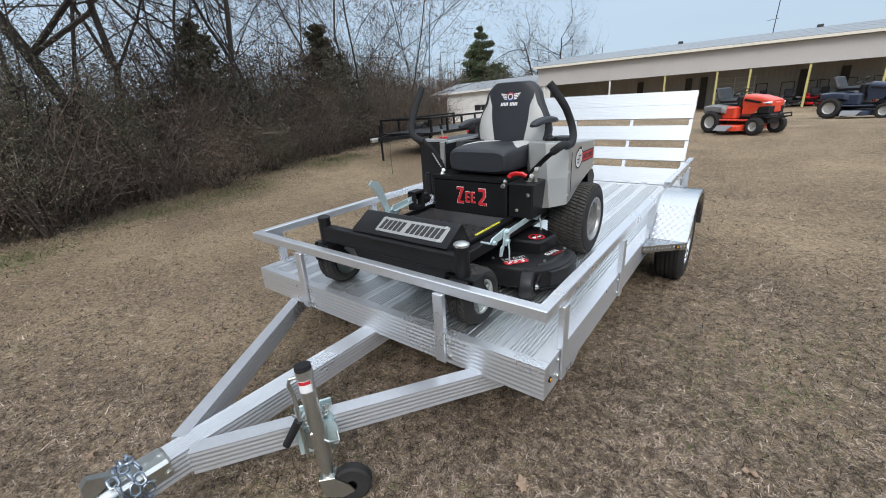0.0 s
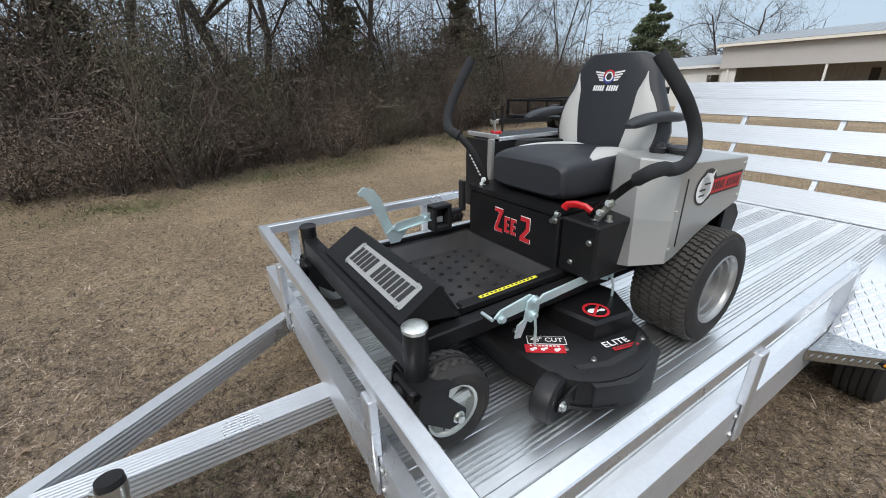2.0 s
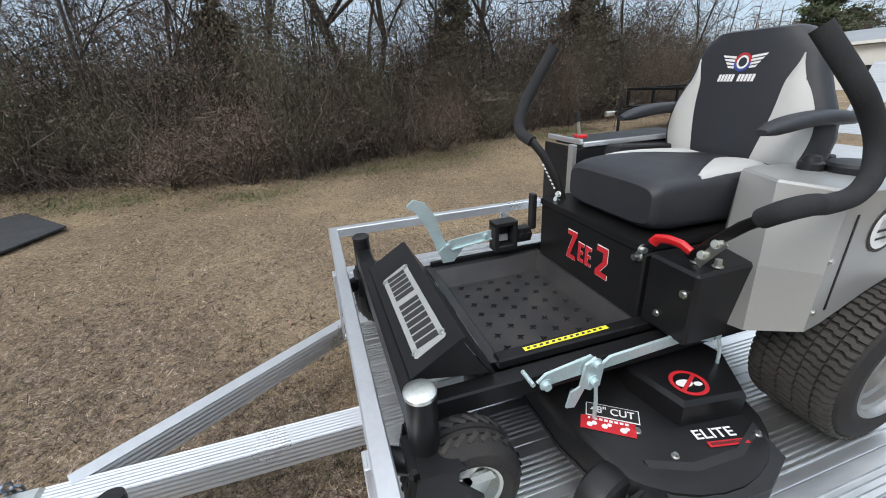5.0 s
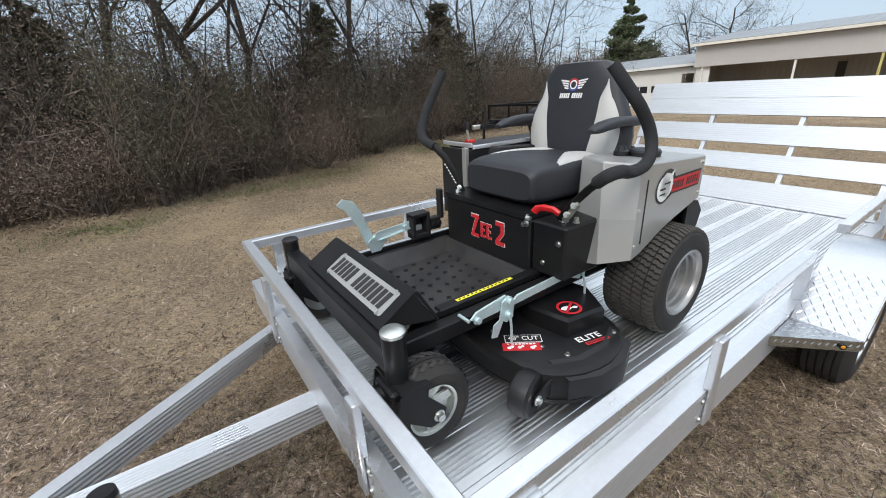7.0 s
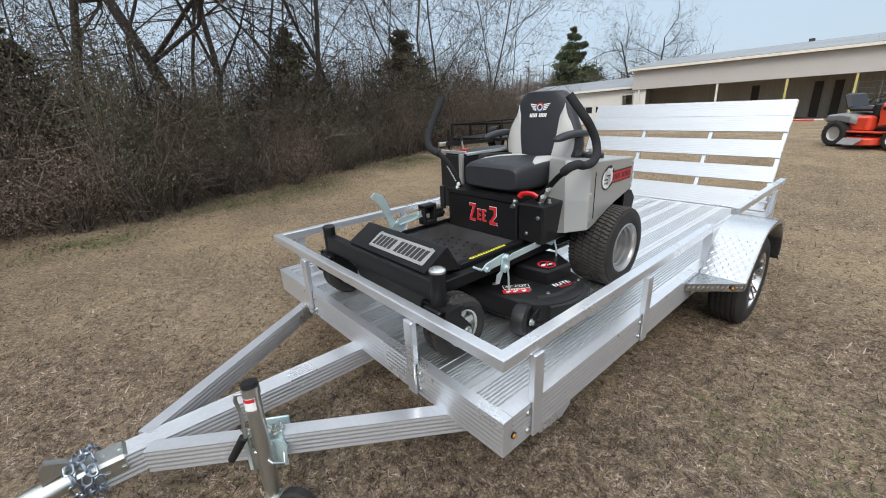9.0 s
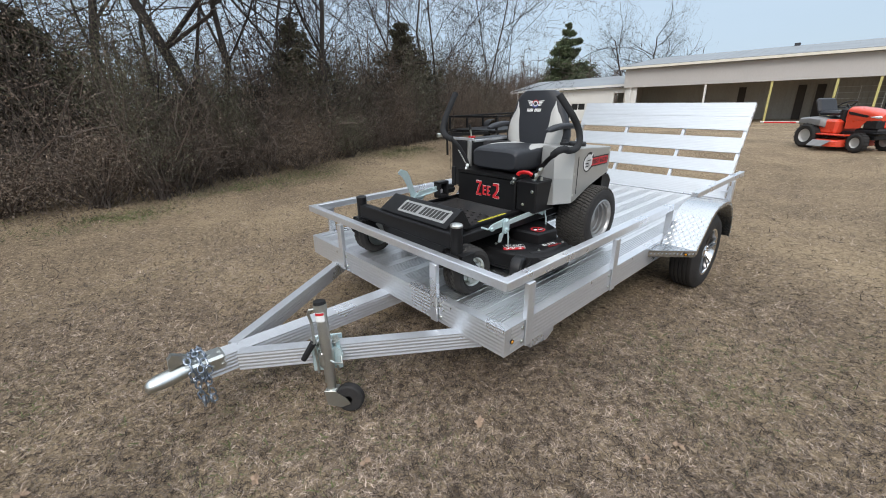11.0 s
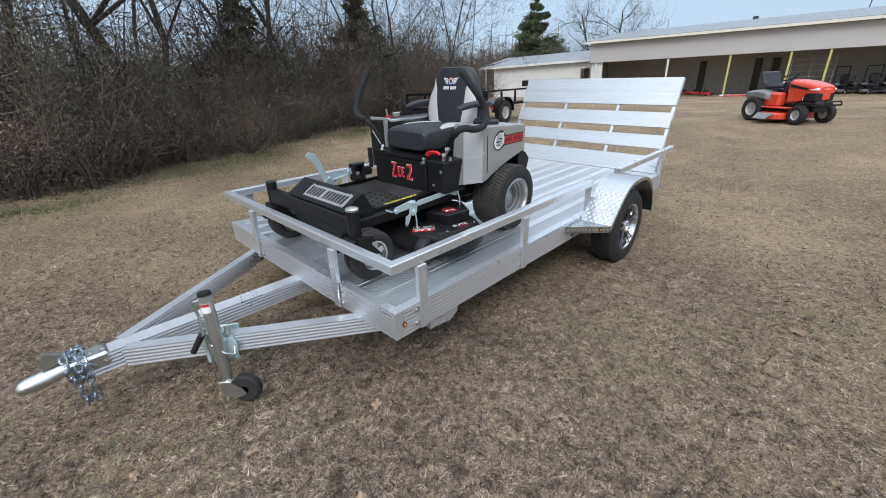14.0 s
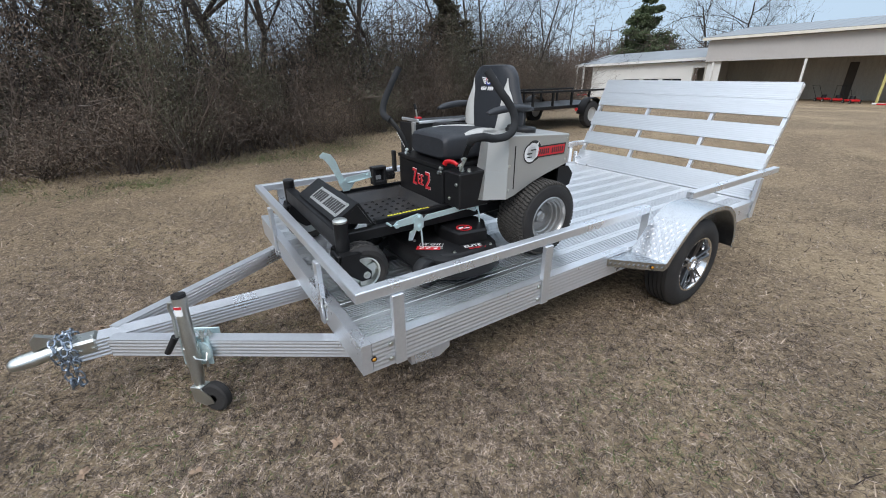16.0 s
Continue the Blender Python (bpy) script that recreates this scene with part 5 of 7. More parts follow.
# belt cover with its sticker
bc = Geo()
bz0, bz1 = DZ1 - 0.005, 0.714
bp = [(-1.07, 2.00), (-0.915, 2.03), (-0.89, 2.21), (-1.03, 2.30), (-1.22, 2.28), (-1.20, 2.04)]
bc.loft([[(x, y, bz0) for x, y in bp], [(x, y, bz1 - 0.012) for x, y in bp], [(-1.04 + (x + 1.04) * 0.93, 2.17 + (y - 2.17) * 0.93, bz1) for x, y in bp]])
belt = mpart("belt_cover", bc, BLACK_PAINT, parent=deck)
no = (-0.969, 2.100, bz1)
nu, nv = Vector((0.25, 1, 0)).normalized(), Vector((-1, 0.25, 0)).normalized()
nh = mpart("hazard_sticker", decal(ring_shapes(0, 0, 0.038, 0.048, 28) + [rect(-0.040, -0.005, 0.040, 0.005, 0.0)], no, (nu * 0.75 + nv * 0.66), (nv * 0.75 - nu * 0.66), 0.0026), RED_INK, "red ring warning sticker", belt)
mpart("sticker_mark", decal([disc(-0.012, 0.0, 0.014, 14, 1.6), disc(0.022, -0.006, 0.008, 10, 1.5)], no, nu, nv, 0.0018), WHITE_INK, parent=nh)
# deck decals
co48 = (-1.012, 1.900, DZ1 + 0.001)
du, dv = Vector((0.60, 0.80, 0)).normalized(), Vector((-0.80, 0.60, 0)).normalized()
dec = mpart("size_decal", decal([rect(-0.068, -0.024, 0.068, 0.024)], co48, du, dv, 0.0012), WHITE_INK, "white-edged size decal", deck)
mpart("decal_field", decal([rect(-0.065, -0.021, 0.065, 0.021)], co48, du, dv, 0.0022), BLACK_INK, parent=dec)
mpart("decal_words", lettering('48" CUT', 0.034, co48, du, dv, 0.0034, width=0.112), WHITE_INK, parent=dec)
cor = Vector(co48) - dv * 0.052 - du * 0.012
rdc = mpart("danger_decal", decal([rect(-0.068, -0.020, 0.068, 0.026)], cor, du, dv, 0.0012), RED_INK, "red danger decal with white shapes", deck)
mpart("danger_marks", decal([disc(-0.045, -0.004, 0.008, 8), disc(-0.034, 0.003, 0.007, 8), disc(-0.008, -0.002, 0.008, 8), disc(0.004, 0.005, 0.006, 8), disc(0.038, -0.004, 0.009, 10), disc(0.047, 0.003, 0.006, 8), rect(-0.05, 0.016, -0.044, 0.022)] + bars(-0.035, 0.055, 0.015, 0.022, 7, 0, 0.3), cor, du, dv, 0.0022), WHITE_INK, parent=rdc)
coe = Vector((-0.868, 2.090, DZ1 + 0.001))
eu2, ev2 = Vector((0.22, 0.97, 0)).normalized(), Vector((-0.97, 0.22, 0)).normalized()
mpart("deck_words", lettering("ELITE", 0.040, coe, eu2, ev2, 0.0014, width=0.105), WHITE_INK, "white deck lettering", deck)
ced = mpart("deck_bar", decal([rect(-0.035, -0.038, 0.068, -0.022)], coe, eu2, ev2, 0.0014), RED_INK, "red bar decal", deck)
mpart("deck_bar_marks", decal(bars(-0.028, 0.062, -0.034, -0.026, 12, 0, 0.4), coe, eu2, ev2, 0.0024), BLACK_INK, parent=ced)
gb = Geo()
for x, y in ((-0.94, 1.92), (-0.83, 2.19), (-1.12, 1.85), (-0.85, 1.95)):
    gb.bolt((x, y, DZ1), (0, 0, 1), 0.0065, 0.009)
mpart("deck_bolt", gb, ZINC, parent=deck)
# anti-scalp wheels on their brackets
for x, y in ((-0.865, 1.765), (-1.90, 1.73), (-1.36, 1.68)):
    cz = 0.565
    sw = mpart("anti_scalp_wheel", Geo().lathe([(-0.034, 0.010), (-0.036, 0.064), (-0.028, 0.076), (0.0, 0.081), (0.028, 0.076), (0.036, 0.064), (0.034, 0.010)], (x, y, cz), (0.85, 0.25, 0), 28), PLASTIC, parent=deck)
    mpart("wheel_bracket", Geo().plate([(x + 0.040, y - 0.014, cz - 0.018), (x + 0.040, y + 0.03, cz - 0.02), (x + 0.040, y + 0.14, cz + 0.02), (x + 0.040, y + 0.12, cz + 0.075), (x + 0.040, y + 0.02, cz + 0.022), (x + 0.040, y - 0.01, cz + 0.016)], (0.008, 0, 0)), BLACK_PAINT, parent=deck)
    mpart("wheel_bolt", Geo().bolt((x + 0.048, y + 0.004, cz), (1, 0.1, 0), 0.012, 0.012), ZINC, parent=deck)
# discharge guard at the outer end
gd = [(-0.775, 1.87), (-0.730, 1.97), (-0.725, 2.10), (-0.77, 2.21)]
mpart("discharge_guard", Geo().loft([[(x, y, DZ0), (x, y, DZ1 - 0.022), (x - 0.09, y, DZ1 + 0.006), (x - 0.09, y, DZ1 - 0.002), (x - 0.008, y, DZ1 - 0.03), (x - 0.008, y, DZ0)] for x, y in gd]), PLASTIC, "black plastic discharge guard", deck)

# -- zinc lift linkage along the near rail --
LX = -1.040
lk = Geo()
lk.plate([(LX, 1.675, 0.797), (LX, 1.695, 0.782), (LX, 1.83, 0.787), (LX, 1.845, 0.822), (LX, 1.83, 0.837), (LX, 1.70, 0.817)], (0.008, 0, 0))
lift = mpart("lift_linkage", lk, GALV_BLUE, "pale bluish zinc lift linkage bars")
mpart("link_arm", Geo().plate([(LX + 0.012, 1.795, 0.757), (LX + 0.012, 1.825, 0.737), (LX + 0.012, 1.855, 0.757), (LX + 0.012, 1.86, 0.802), (LX + 0.012, 1.835, 0.837), (LX + 0.012, 1.805, 0.822)], (0.008, 0, 0)), GALV_BLUE, parent=lift)
mpart("link_bar", Geo().plate([(LX + 0.004, 1.840, 0.787), (LX + 0.004, 1.885, 0.820), (LX + 0.004, 2.17, 0.834), (LX + 0.004, 2.205, 0.822), (LX + 0.004, 2.17, 0.804), (LX + 0.004, 1.895, 0.790)], (0.008, 0, 0)), GALV_BLUE, parent=lift)
mpart("link_bracket", Geo().plate([(LX + 0.014, 2.18, 0.797), (LX + 0.014, 2.22, 0.782), (LX + 0.014, 2.25, 0.817), (LX + 0.014, 2.235, 0.867), (LX + 0.014, 2.205, 0.867)], (0.007, 0, 0)), GALV_BLUE, parent=lift)
mpart("hanger", Geo().tube([(LX + 0.025, 1.835, 0.767), (LX + 0.03, 1.838, 0.712), (LX + 0.03, 1.84, 0.647)], 0.005, 8).tube([(LX + 0.02, 2.235, 0.812), (LX + 0.035, 2.24, 0.762), (LX + 0.035, 2.245, 0.682)], 0.005, 8), GALV_BLUE, parent=lift)
g = Geo()
for y, z in ((1.690, 0.800), (1.832, 0.767), (1.835, 0.820), (2.165, 0.819), (2.22, 0.854), (2.225, 0.807)):
    g.bolt((LX + 0.02, y, z), (1, 0, 0), 0.011, 0.014)
g.tube([(LX - 0.04, 1.66, 0.802), (LX + 0.015, 1.66, 0.802)], 0.006, 8)
mpart("bolt", g, GALV_BLUE, parent=lift)
mpart("lift_stop", Geo().plate([(LX + 0.01, 1.77, 0.742), (LX + 0.01, 1.82, 0.762), (LX + 0.01, 1.785, 0.690), (LX + 0.01, 1.76, 0.695)], (0.006, 0, 0)), GALV_BLUE, parent=lift)


# ---- the long sales shed behind the lot ----
METAL_WALL = material("tan_metal_siding", (0.42, 0.39, 0.34), 0.5, 0.1, 0.10, 0.8, 20, 0.02, second=(0.30, 0.27, 0.23))
FASCIA = material("pale_metal_fascia", (0.48, 0.455, 0.435), 0.5, 0.1, 0.08, 0.6, 20, 0.02, stretch=(1, 1, 0.3))
ROOF = material("grey_metal_roof", (0.24, 0.255, 0.265), 0.45, 0.3, 0.10, 0.5, 20, 0.02)
GUTTER = material("cream_gutter", (0.72, 0.68, 0.58), 0.45, 0.0, 0.08, 2.0, 40)
WHITE_WALL = material("white_block_wall", (0.66, 0.65, 0.62), 0.7, 0.0, 0.08, 1.0, 40, 0.1)
YELLOW_POST = material("yellow_post", (0.50, 0.44, 0.17), 0.5, 0.0, 0.15, 3.0, 60)
WHITE_POST = material("white_post", (0.70, 0.69, 0.66), 0.5, 0.0, 0.1, 3.0, 60)
INNER_WALL = material("shed_inner_wall", (0.37, 0.345, 0.295), 0.7, 0.0, 0.25, 0.8, 30, 0.1, stretch=(1, 1, 0.2))
DARK_GLASS = material("dark_glass", (0.02, 0.022, 0.024), 0.08, 0.0, 0.1, 2, 20)
B_ANG, B_Z = 4.59, -0.205
B_AT = Matrix.Translation((-15.1, 33.56, B_Z)) @ Matrix.Rotation(radians(B_ANG), 4, "Z")
B_LEN, B_DEEP, B_CLEAR, B_EAVE, B_RIDGE = 44.0, 16.0, 2.54, 4.02, 5.10
B_OVER = 0.45

shed = thing("sales_shed", "long tan metal shed with open bays and grey roof", "building", B_AT.translation)


def bpart(name, geo, mat, label="", parent=None, smooth=35):
    return part(name, geo.moved(B_AT), mat, parent or shed, label, smooth)


bpart("fascia", Geo().box(0, -0.10, B_CLEAR, B_LEN, 0.10, B_EAVE - 0.16, 0.01), FASCIA)
bpart("gutter", Geo().prism([(0.08, 0), (0.10, 0.14), (0.12, 0.16), (-0.06, 0.16), (-0.06, 0)], (B_LEN + 0.2, -B_OVER, B_EAVE - 0.15), (-0.3, -B_OVER, B_EAVE - 0.15)), GUTTER)
roof = Geo()
for k in range(int(B_LEN / 0.6) + 1):
    x = -0.3 + 0.6 * k
    roof.prism([(-0.015, 0), (-0.010, 0.012), (0.010, 0.012), (0.015, 0)], (x, -B_OVER, B_EAVE + 0.04), (x, B_DEEP / 2, B_RIDGE + 0.04))
rf = bpart("roof", Geo().plate([(-0.3, -B_OVER, B_EAVE), (B_LEN + 0.3, -B_OVER, B_EAVE), (B_LEN + 0.3, B_DEEP / 2, B_RIDGE), (-0.3, B_DEEP / 2, B_RIDGE)], (0, 0, 0.04)), ROOF)
bpart("roof", Geo().plate([(-0.3, B_DEEP + 0.2, B_EAVE), (-0.3, B_DEEP / 2, B_RIDGE), (B_LEN + 0.3, B_DEEP / 2, B_RIDGE), (B_LEN + 0.3, B_DEEP + 0.2, B_EAVE)], (0, 0, 0.04)), ROOF)
tagged(bpart("roof_seam", roof, ROOF, parent=rf), kind="stuff")
bpart("back_wall", Geo().box(0, 4.0, 0, B_LEN, 4.15, B_EAVE - 0.02), INNER_WALL)
bpart("side_wall", Geo().plate([(0, 0.11, 0), (0, B_DEEP, 0), (0, B_DEEP, B_EAVE - 0.05), (0, B_DEEP / 2, B_RIDGE - 0.05), (0, 0.11, B_EAVE - 0.08)], (0.1, 0, 0)), METAL_WALL)
bpart("side_wall", Geo().plate([(B_LEN, 0.11, 0), (B_LEN, B_DEEP, 0), (B_LEN, B_DEEP, B_EAVE - 0.05), (B_LEN, B_DEEP / 2, B_RIDGE - 0.05), (B_LEN, 0.11, B_EAVE - 0.08)], (-0.1, 0, 0)), METAL_WALL)
bpart("soffit", Geo().box(0.1, 0.11, B_CLEAR + 0.35, B_LEN - 0.1, 3.99, B_CLEAR + 0.45), INNER_WALL)
sid = Geo()
for k in range(int(B_LEN / 0.3)):
    sid.prism([(-0.03, 0), (-0.02, 0.02), (0.02, 0.02), (0.03, 0)], (0.2 + 0.3 * k, 4.0, 0.02), (0.2 + 0.3 * k, 4.0, B_CLEAR + 0.34), (0, -1, 0))
tagged(bpart("siding_rib", sid, INNER_WALL), kind="stuff")
POST_X = (0.5, 5.61, 9.3, 12.4, 14.19, 17.13, 20.5, 24.0, 28.0, 32.0, 36.0, 40.0)
for k, x in enumerate(POST_X):
    bpart("post", Geo().box(x - 0.06, -0.06, 0, x + 0.06, 0.06, B_CLEAR - 0.003, 0.008), WHITE_POST if k in (0, 1) else YELLOW_POST)
bpart("corner_wall", Geo().box(0.11, 0.12, 0, 0.95, 0.24, B_CLEAR + 0.3), WHITE_WALL)

# low annexe joined to the shed's end
annexe = thing("annexe", "low white block annexe with a row of small windows", "building", (B_AT @ Vector((-5, 2, 0))))
A_W, A_H = 9.6, 2.58


def apart_(name, geo, mat, label="", parent=None):
    return part(name, geo.moved(B_AT), mat, parent or annexe, label)


wins = [(-6.64, -5.18), (-4.9, -3.58), (-3.36, -1.84)]
wz0, wz1 = 0.90, 1.48
xs = [-A_W] + [v for w in wins for v in w] + [-1.14]
for k in range(0, len(xs), 2):
    apart_("wall", Geo().box(xs[k], 1.0, 0, xs[k + 1], 1.2, A_H), WHITE_WALL)
for a, b in wins:
    apart_("wall_below_window", Geo().box(a, 1.0, 0, b, 1.2, wz0), WHITE_WALL)
    apart_("wall_above_window", Geo().box(a, 1.0, wz1, b, 1.2, A_H), WHITE_WALL)
apart_("side_wall", Geo().box(-A_W, 1.203, 0, -A_W + 0.2, 6.0, A_H), WHITE_WALL)
apart_("lintel", Geo().box(-1.137, 1.0, 2.2, -0.02, 1.2, A_H), WHITE_WALL)
apart_("passage_wall", Geo().box(-1.6, 3.0, 0, -0.02, 3.1, A_H), INNER_WALL)
for a, b in wins:
    fr = Geo()
    for x in (a, (a + b) / 2 - 0.02, b - 0.04):
        fr.box(x, 1.04, wz0, x + 0.04, 1.12, wz1)
    fr.box(a, 1.04, wz0, b, 1.12, wz0 + 0.04)
    fr.box(a, 1.04, wz1 - 0.04, b, 1.12, wz1)
    w = apart_("window", fr, WHITE_POST)
    apart_("pane", Geo().box(a + 0.02, 1.07, wz0 + 0.02, b - 0.02, 1.08, wz1 - 0.02), DARK_GLASS, parent=w)
apart_("roof", Geo().plate([(-A_W - 1.6, 0.6, A_H + 0.05), (-0.02, 0.6, A_H + 0.25), (-0.02, 6.0, A_H + 1.15), (-A_W - 1.6, 6.0, A_H + 1.0)], (0, 0, 0.06)), ROOF)
apart_("eave_trim", Geo().plate([(-A_W - 1.6, 0.58, A_H - 0.08), (-0.02, 0.58, A_H + 0.12), (-0.02, 0.58, A_H + 0.3), (-A_W - 1.6, 0.58, A_H + 0.1)], (0, 0.02, 0)), WHITE_POST)


# ---- machines standing about the lot ----
def placed(ob, x, y, yaw, scale=1.0):
    ob.matrix_world = Matrix.Translation((x, y, ground_z(x, y))) @ Matrix.Rotation(radians(yaw), 4, "Z") @ Matrix.Scale(scale, 4)
    return ob


def simple_wheel(parent, x, y, r, w, rim_mat, name="wheel"):
    """A small pneumatic wheel whose axle lies along y."""
    wh = part(name, Geo().lathe([(-w * 0.4, 0.02), (-w * 0.4, r * 0.55), (w * 0.40, r * 0.55), (w * 0.25, r * 0.45), (w * 0.22, 0.02)], (x, y, r), (0, 1 if y > 0 else -1, 0), 20), rim_mat, parent)
    part("tyre", Geo().lathe([(-w * 0.45, r * 0.55), (-w * 0.5, r * 0.8), (-w * 0.38, r * 0.97), (0, r), (w * 0.38, r * 0.97), (w * 0.5, r * 0.8), (w * 0.45, r * 0.55)], (x, y, r), (0, 1 if y > 0 else -1, 0), 28), RUBBER, wh)
    lug = Geo()
    for k in range(18):
        a = 2 * math.pi * k / 18
        lug.box(-0.012, -w * 0.40, r - 0.004, 0.012, w * 0.40, r + 0.008, 0.002, Matrix.Translation((x, y, r)) @ Matrix.Rotation(a, 4, "Y"))
    tagged(part("lug_pattern", lug, RUBBER, wh), kind="stuff")
    return wh


RIM_GREY = material("pale_rim", (0.44, 0.435, 0.42), 0.5, 0.2, 0.15, 8, 100)
LAMP_GLASS = material("headlamp_glass", (0.8, 0.8, 0.82), 0.1, 0.2, 0.05, 20, 100)
NAVY = material("navy_paint", (0.03, 0.04, 0.07), 0.35, 0.0, 0.2, 6, 100)
DECK_GREY = material("grey_deck_paint", (0.22, 0.22, 0.22), 0.5, 0.2, 0.2, 8, 100)


def lawn_tractor(paint, deck_paint, label):
    """A lawn tractor facing +x, origin on the ground below its middle."""
    t = thing("lawn_tractor", label, "lawn tractor")
    for y in (0.37, -0.37):
        simple_wheel(t, -0.58, y, 0.29, 0.24, RIM_GREY, "rear_wheel")
        simple_wheel(t, 0.62, y * 0.98, 0.205, 0.16, RIM_GREY, "front_wheel")
    part("chassis", Geo().box(-0.70, -0.18, 0.26, 0.80, 0.18, 0.42, 0.02), PLASTIC, t)
    rings = []
    for x, w, z0, z1 in ((0.07, 0.20, 0.62, 0.935), (0.13, 0.245, 0.58, 0.965), (0.45, 0.255, 0.60, 0.925), (0.68, 0.245, 0.62, 0.865), (0.79, 0.225, 0.63, 0.825), (0.83, 0.185, 0.65, 0.80)):
        c, h = (z0 + z1) / 2, (z1 - z0) / 2
        rings.append([Vector((x, w * math.copysign(abs(math.cos(a)) ** 0.45, math.cos(a)), c + h * math.copysign(abs(math.sin(a)) ** 0.55, math.sin(a)))) for a in [2 * math.pi * i / 24 for i in range(24)]])
    hood = part("hood", Geo().loft(rings), paint, t)
    for s in (-1, 1):
        part("headlamp", Geo().box(0.62, s * 0.118, 0.715, 0.828, s * 0.247, 0.775, 0.022), LAMP_GLASS, hood)
        part("hood_slot", Geo().plate([(0.16, s * 0.252, 0.80), (0.58, s * 0.256, 0.735), (0.62, s * 0.256, 0.775), (0.16, s * 0.252, 0.86)], (0, s * 0.005, 0)), PLASTIC, hood)
        part("hood_skirt", Geo().plate([(0.14, s * 0.236, 0.48), (0.46, s * 0.240, 0.50), (0.58, s * 0.244, 0.66), (0.14, s * 0.240, 0.68)], (0, s * 0.008, 0)), paint, hood)
    part("nose", Geo().box(0.72, -0.105, 0.50, 0.858, 0.105, 0.775, 0.035), paint, hood)
    part("grille", Geo().box(0.50, -0.235, 0.47, 0.835, 0.235, 0.70, 0.04), PLASTIC, hood)
    part("front_skirt", Geo().box(0.34, -0.23, 0.36, 0.88, 0.23, 0.50, 0.04), PLASTIC, t)
    part("dash", Geo().box(-0.10, -0.21, 0.46, 0.04, 0.21, 0.93, 0.04), PLASTIC, t)
    part("steering_column", Geo().cyl((-0.06, 0, 0.90), (-0.16, 0, 1.0), 0.02, seg=10), PLASTIC, t)
    part("steering_wheel", Geo().tube([(-0.16 + 0.17 * math.cos(a) * 0.8, 0.17 * math.sin(a), 1.01 + 0.17 * math.cos(a) * 0.45) for a in [2 * math.pi * i / 24 for i in range(25)]], 0.014, 8), PLASTIC, t)
    body = Geo().loft([[Vector((x, w * math.copysign(abs(math.cos(a)) ** 0.4, math.cos(a)), z + h * math.copysign(abs(math.sin(a)) ** 0.5, math.sin(a)))) for a in [2 * math.pi * i / 20 for i in range(20)]] for x, w, z, h in ((-0.92, 0.30, 0.60, 0.07), (-0.86, 0.42, 0.61, 0.10), (-0.55, 0.46, 0.63, 0.11), (-0.30, 0.44, 0.60, 0.11), (-0.22, 0.34, 0.55, 0.10))])
    part("rear_body", body, deck_paint, t)
    part("side_panel", Geo().box(-0.42, -0.34, 0.34, 0.04, 0.34, 0.68, 0.05), paint, t)
    for s in (-1, 1):
        part("footrest", Geo().box(-0.30, s * 0.30, 0.33, 0.40, s * 0.47, 0.365, 0.01), paint, t)
    seat_g = Geo().box(-0.60, -0.25, 0.76, -0.08, 0.25, 0.87, 0.05)
    st = part("seat", seat_g, VINYL_BLACK, t)
    part("seat_back", Geo().box(-0.06, -0.25, -0.02, 0.06, 0.25, 0.36, 0.05, Matrix.Translation((-0.58, 0, 0.82)) @ Matrix.Rotation(radians(-24), 4, "Y")), VINYL_BLACK, st)
    dk = Geo()
    dk.loft([[(0.02 + 0.46 * math.cos(a) * (0.9 if abs(math.cos(a)) > 0.7 else 1), s2 * (0.60 + 0.03) * math.sin(a), z) for a in [2 * math.pi * i / 22 for i in range(22)]] for z, s2 in ((0.09, 1.0), (0.20, 1.0), (0.235, 0.9))])
    d = part("mower_deck", dk, paint, t)
    part("discharge_chute", Geo().plate([(-0.20, -0.60, 0.22), (0.24, -0.60, 0.22), (0.20, -0.78, 0.10), (-0.16, -0.78, 0.10)], (0, 0, 0.012)), DECK_GREY, d)
    part("bumper", Geo().tube([(0.80, -0.26, 0.40), (1.02, -0.24, 0.42), (1.06, -0.16, 0.50), (1.06, 0.16, 0.50), (1.02, 0.24, 0.42), (0.80, 0.26, 0.40)], 0.018, 8).tube([(1.00, -0.27, 0.36), (1.06, -0.24, 0.40), (1.08, -0.24, 0.56)], 0.012, 6), PLASTIC, t)
    return t


placed(lawn_tractor(ORANGE_PAINT, DECK_GREY, "orange-red lawn tractor with a black seat on the grass"), -0.36, 13.60, -38)
placed(lawn_tractor(NAVY, NAVY, "dark navy lawn tractor parked on the worn grass"), 2.70, 19.9, -30, 1.18)


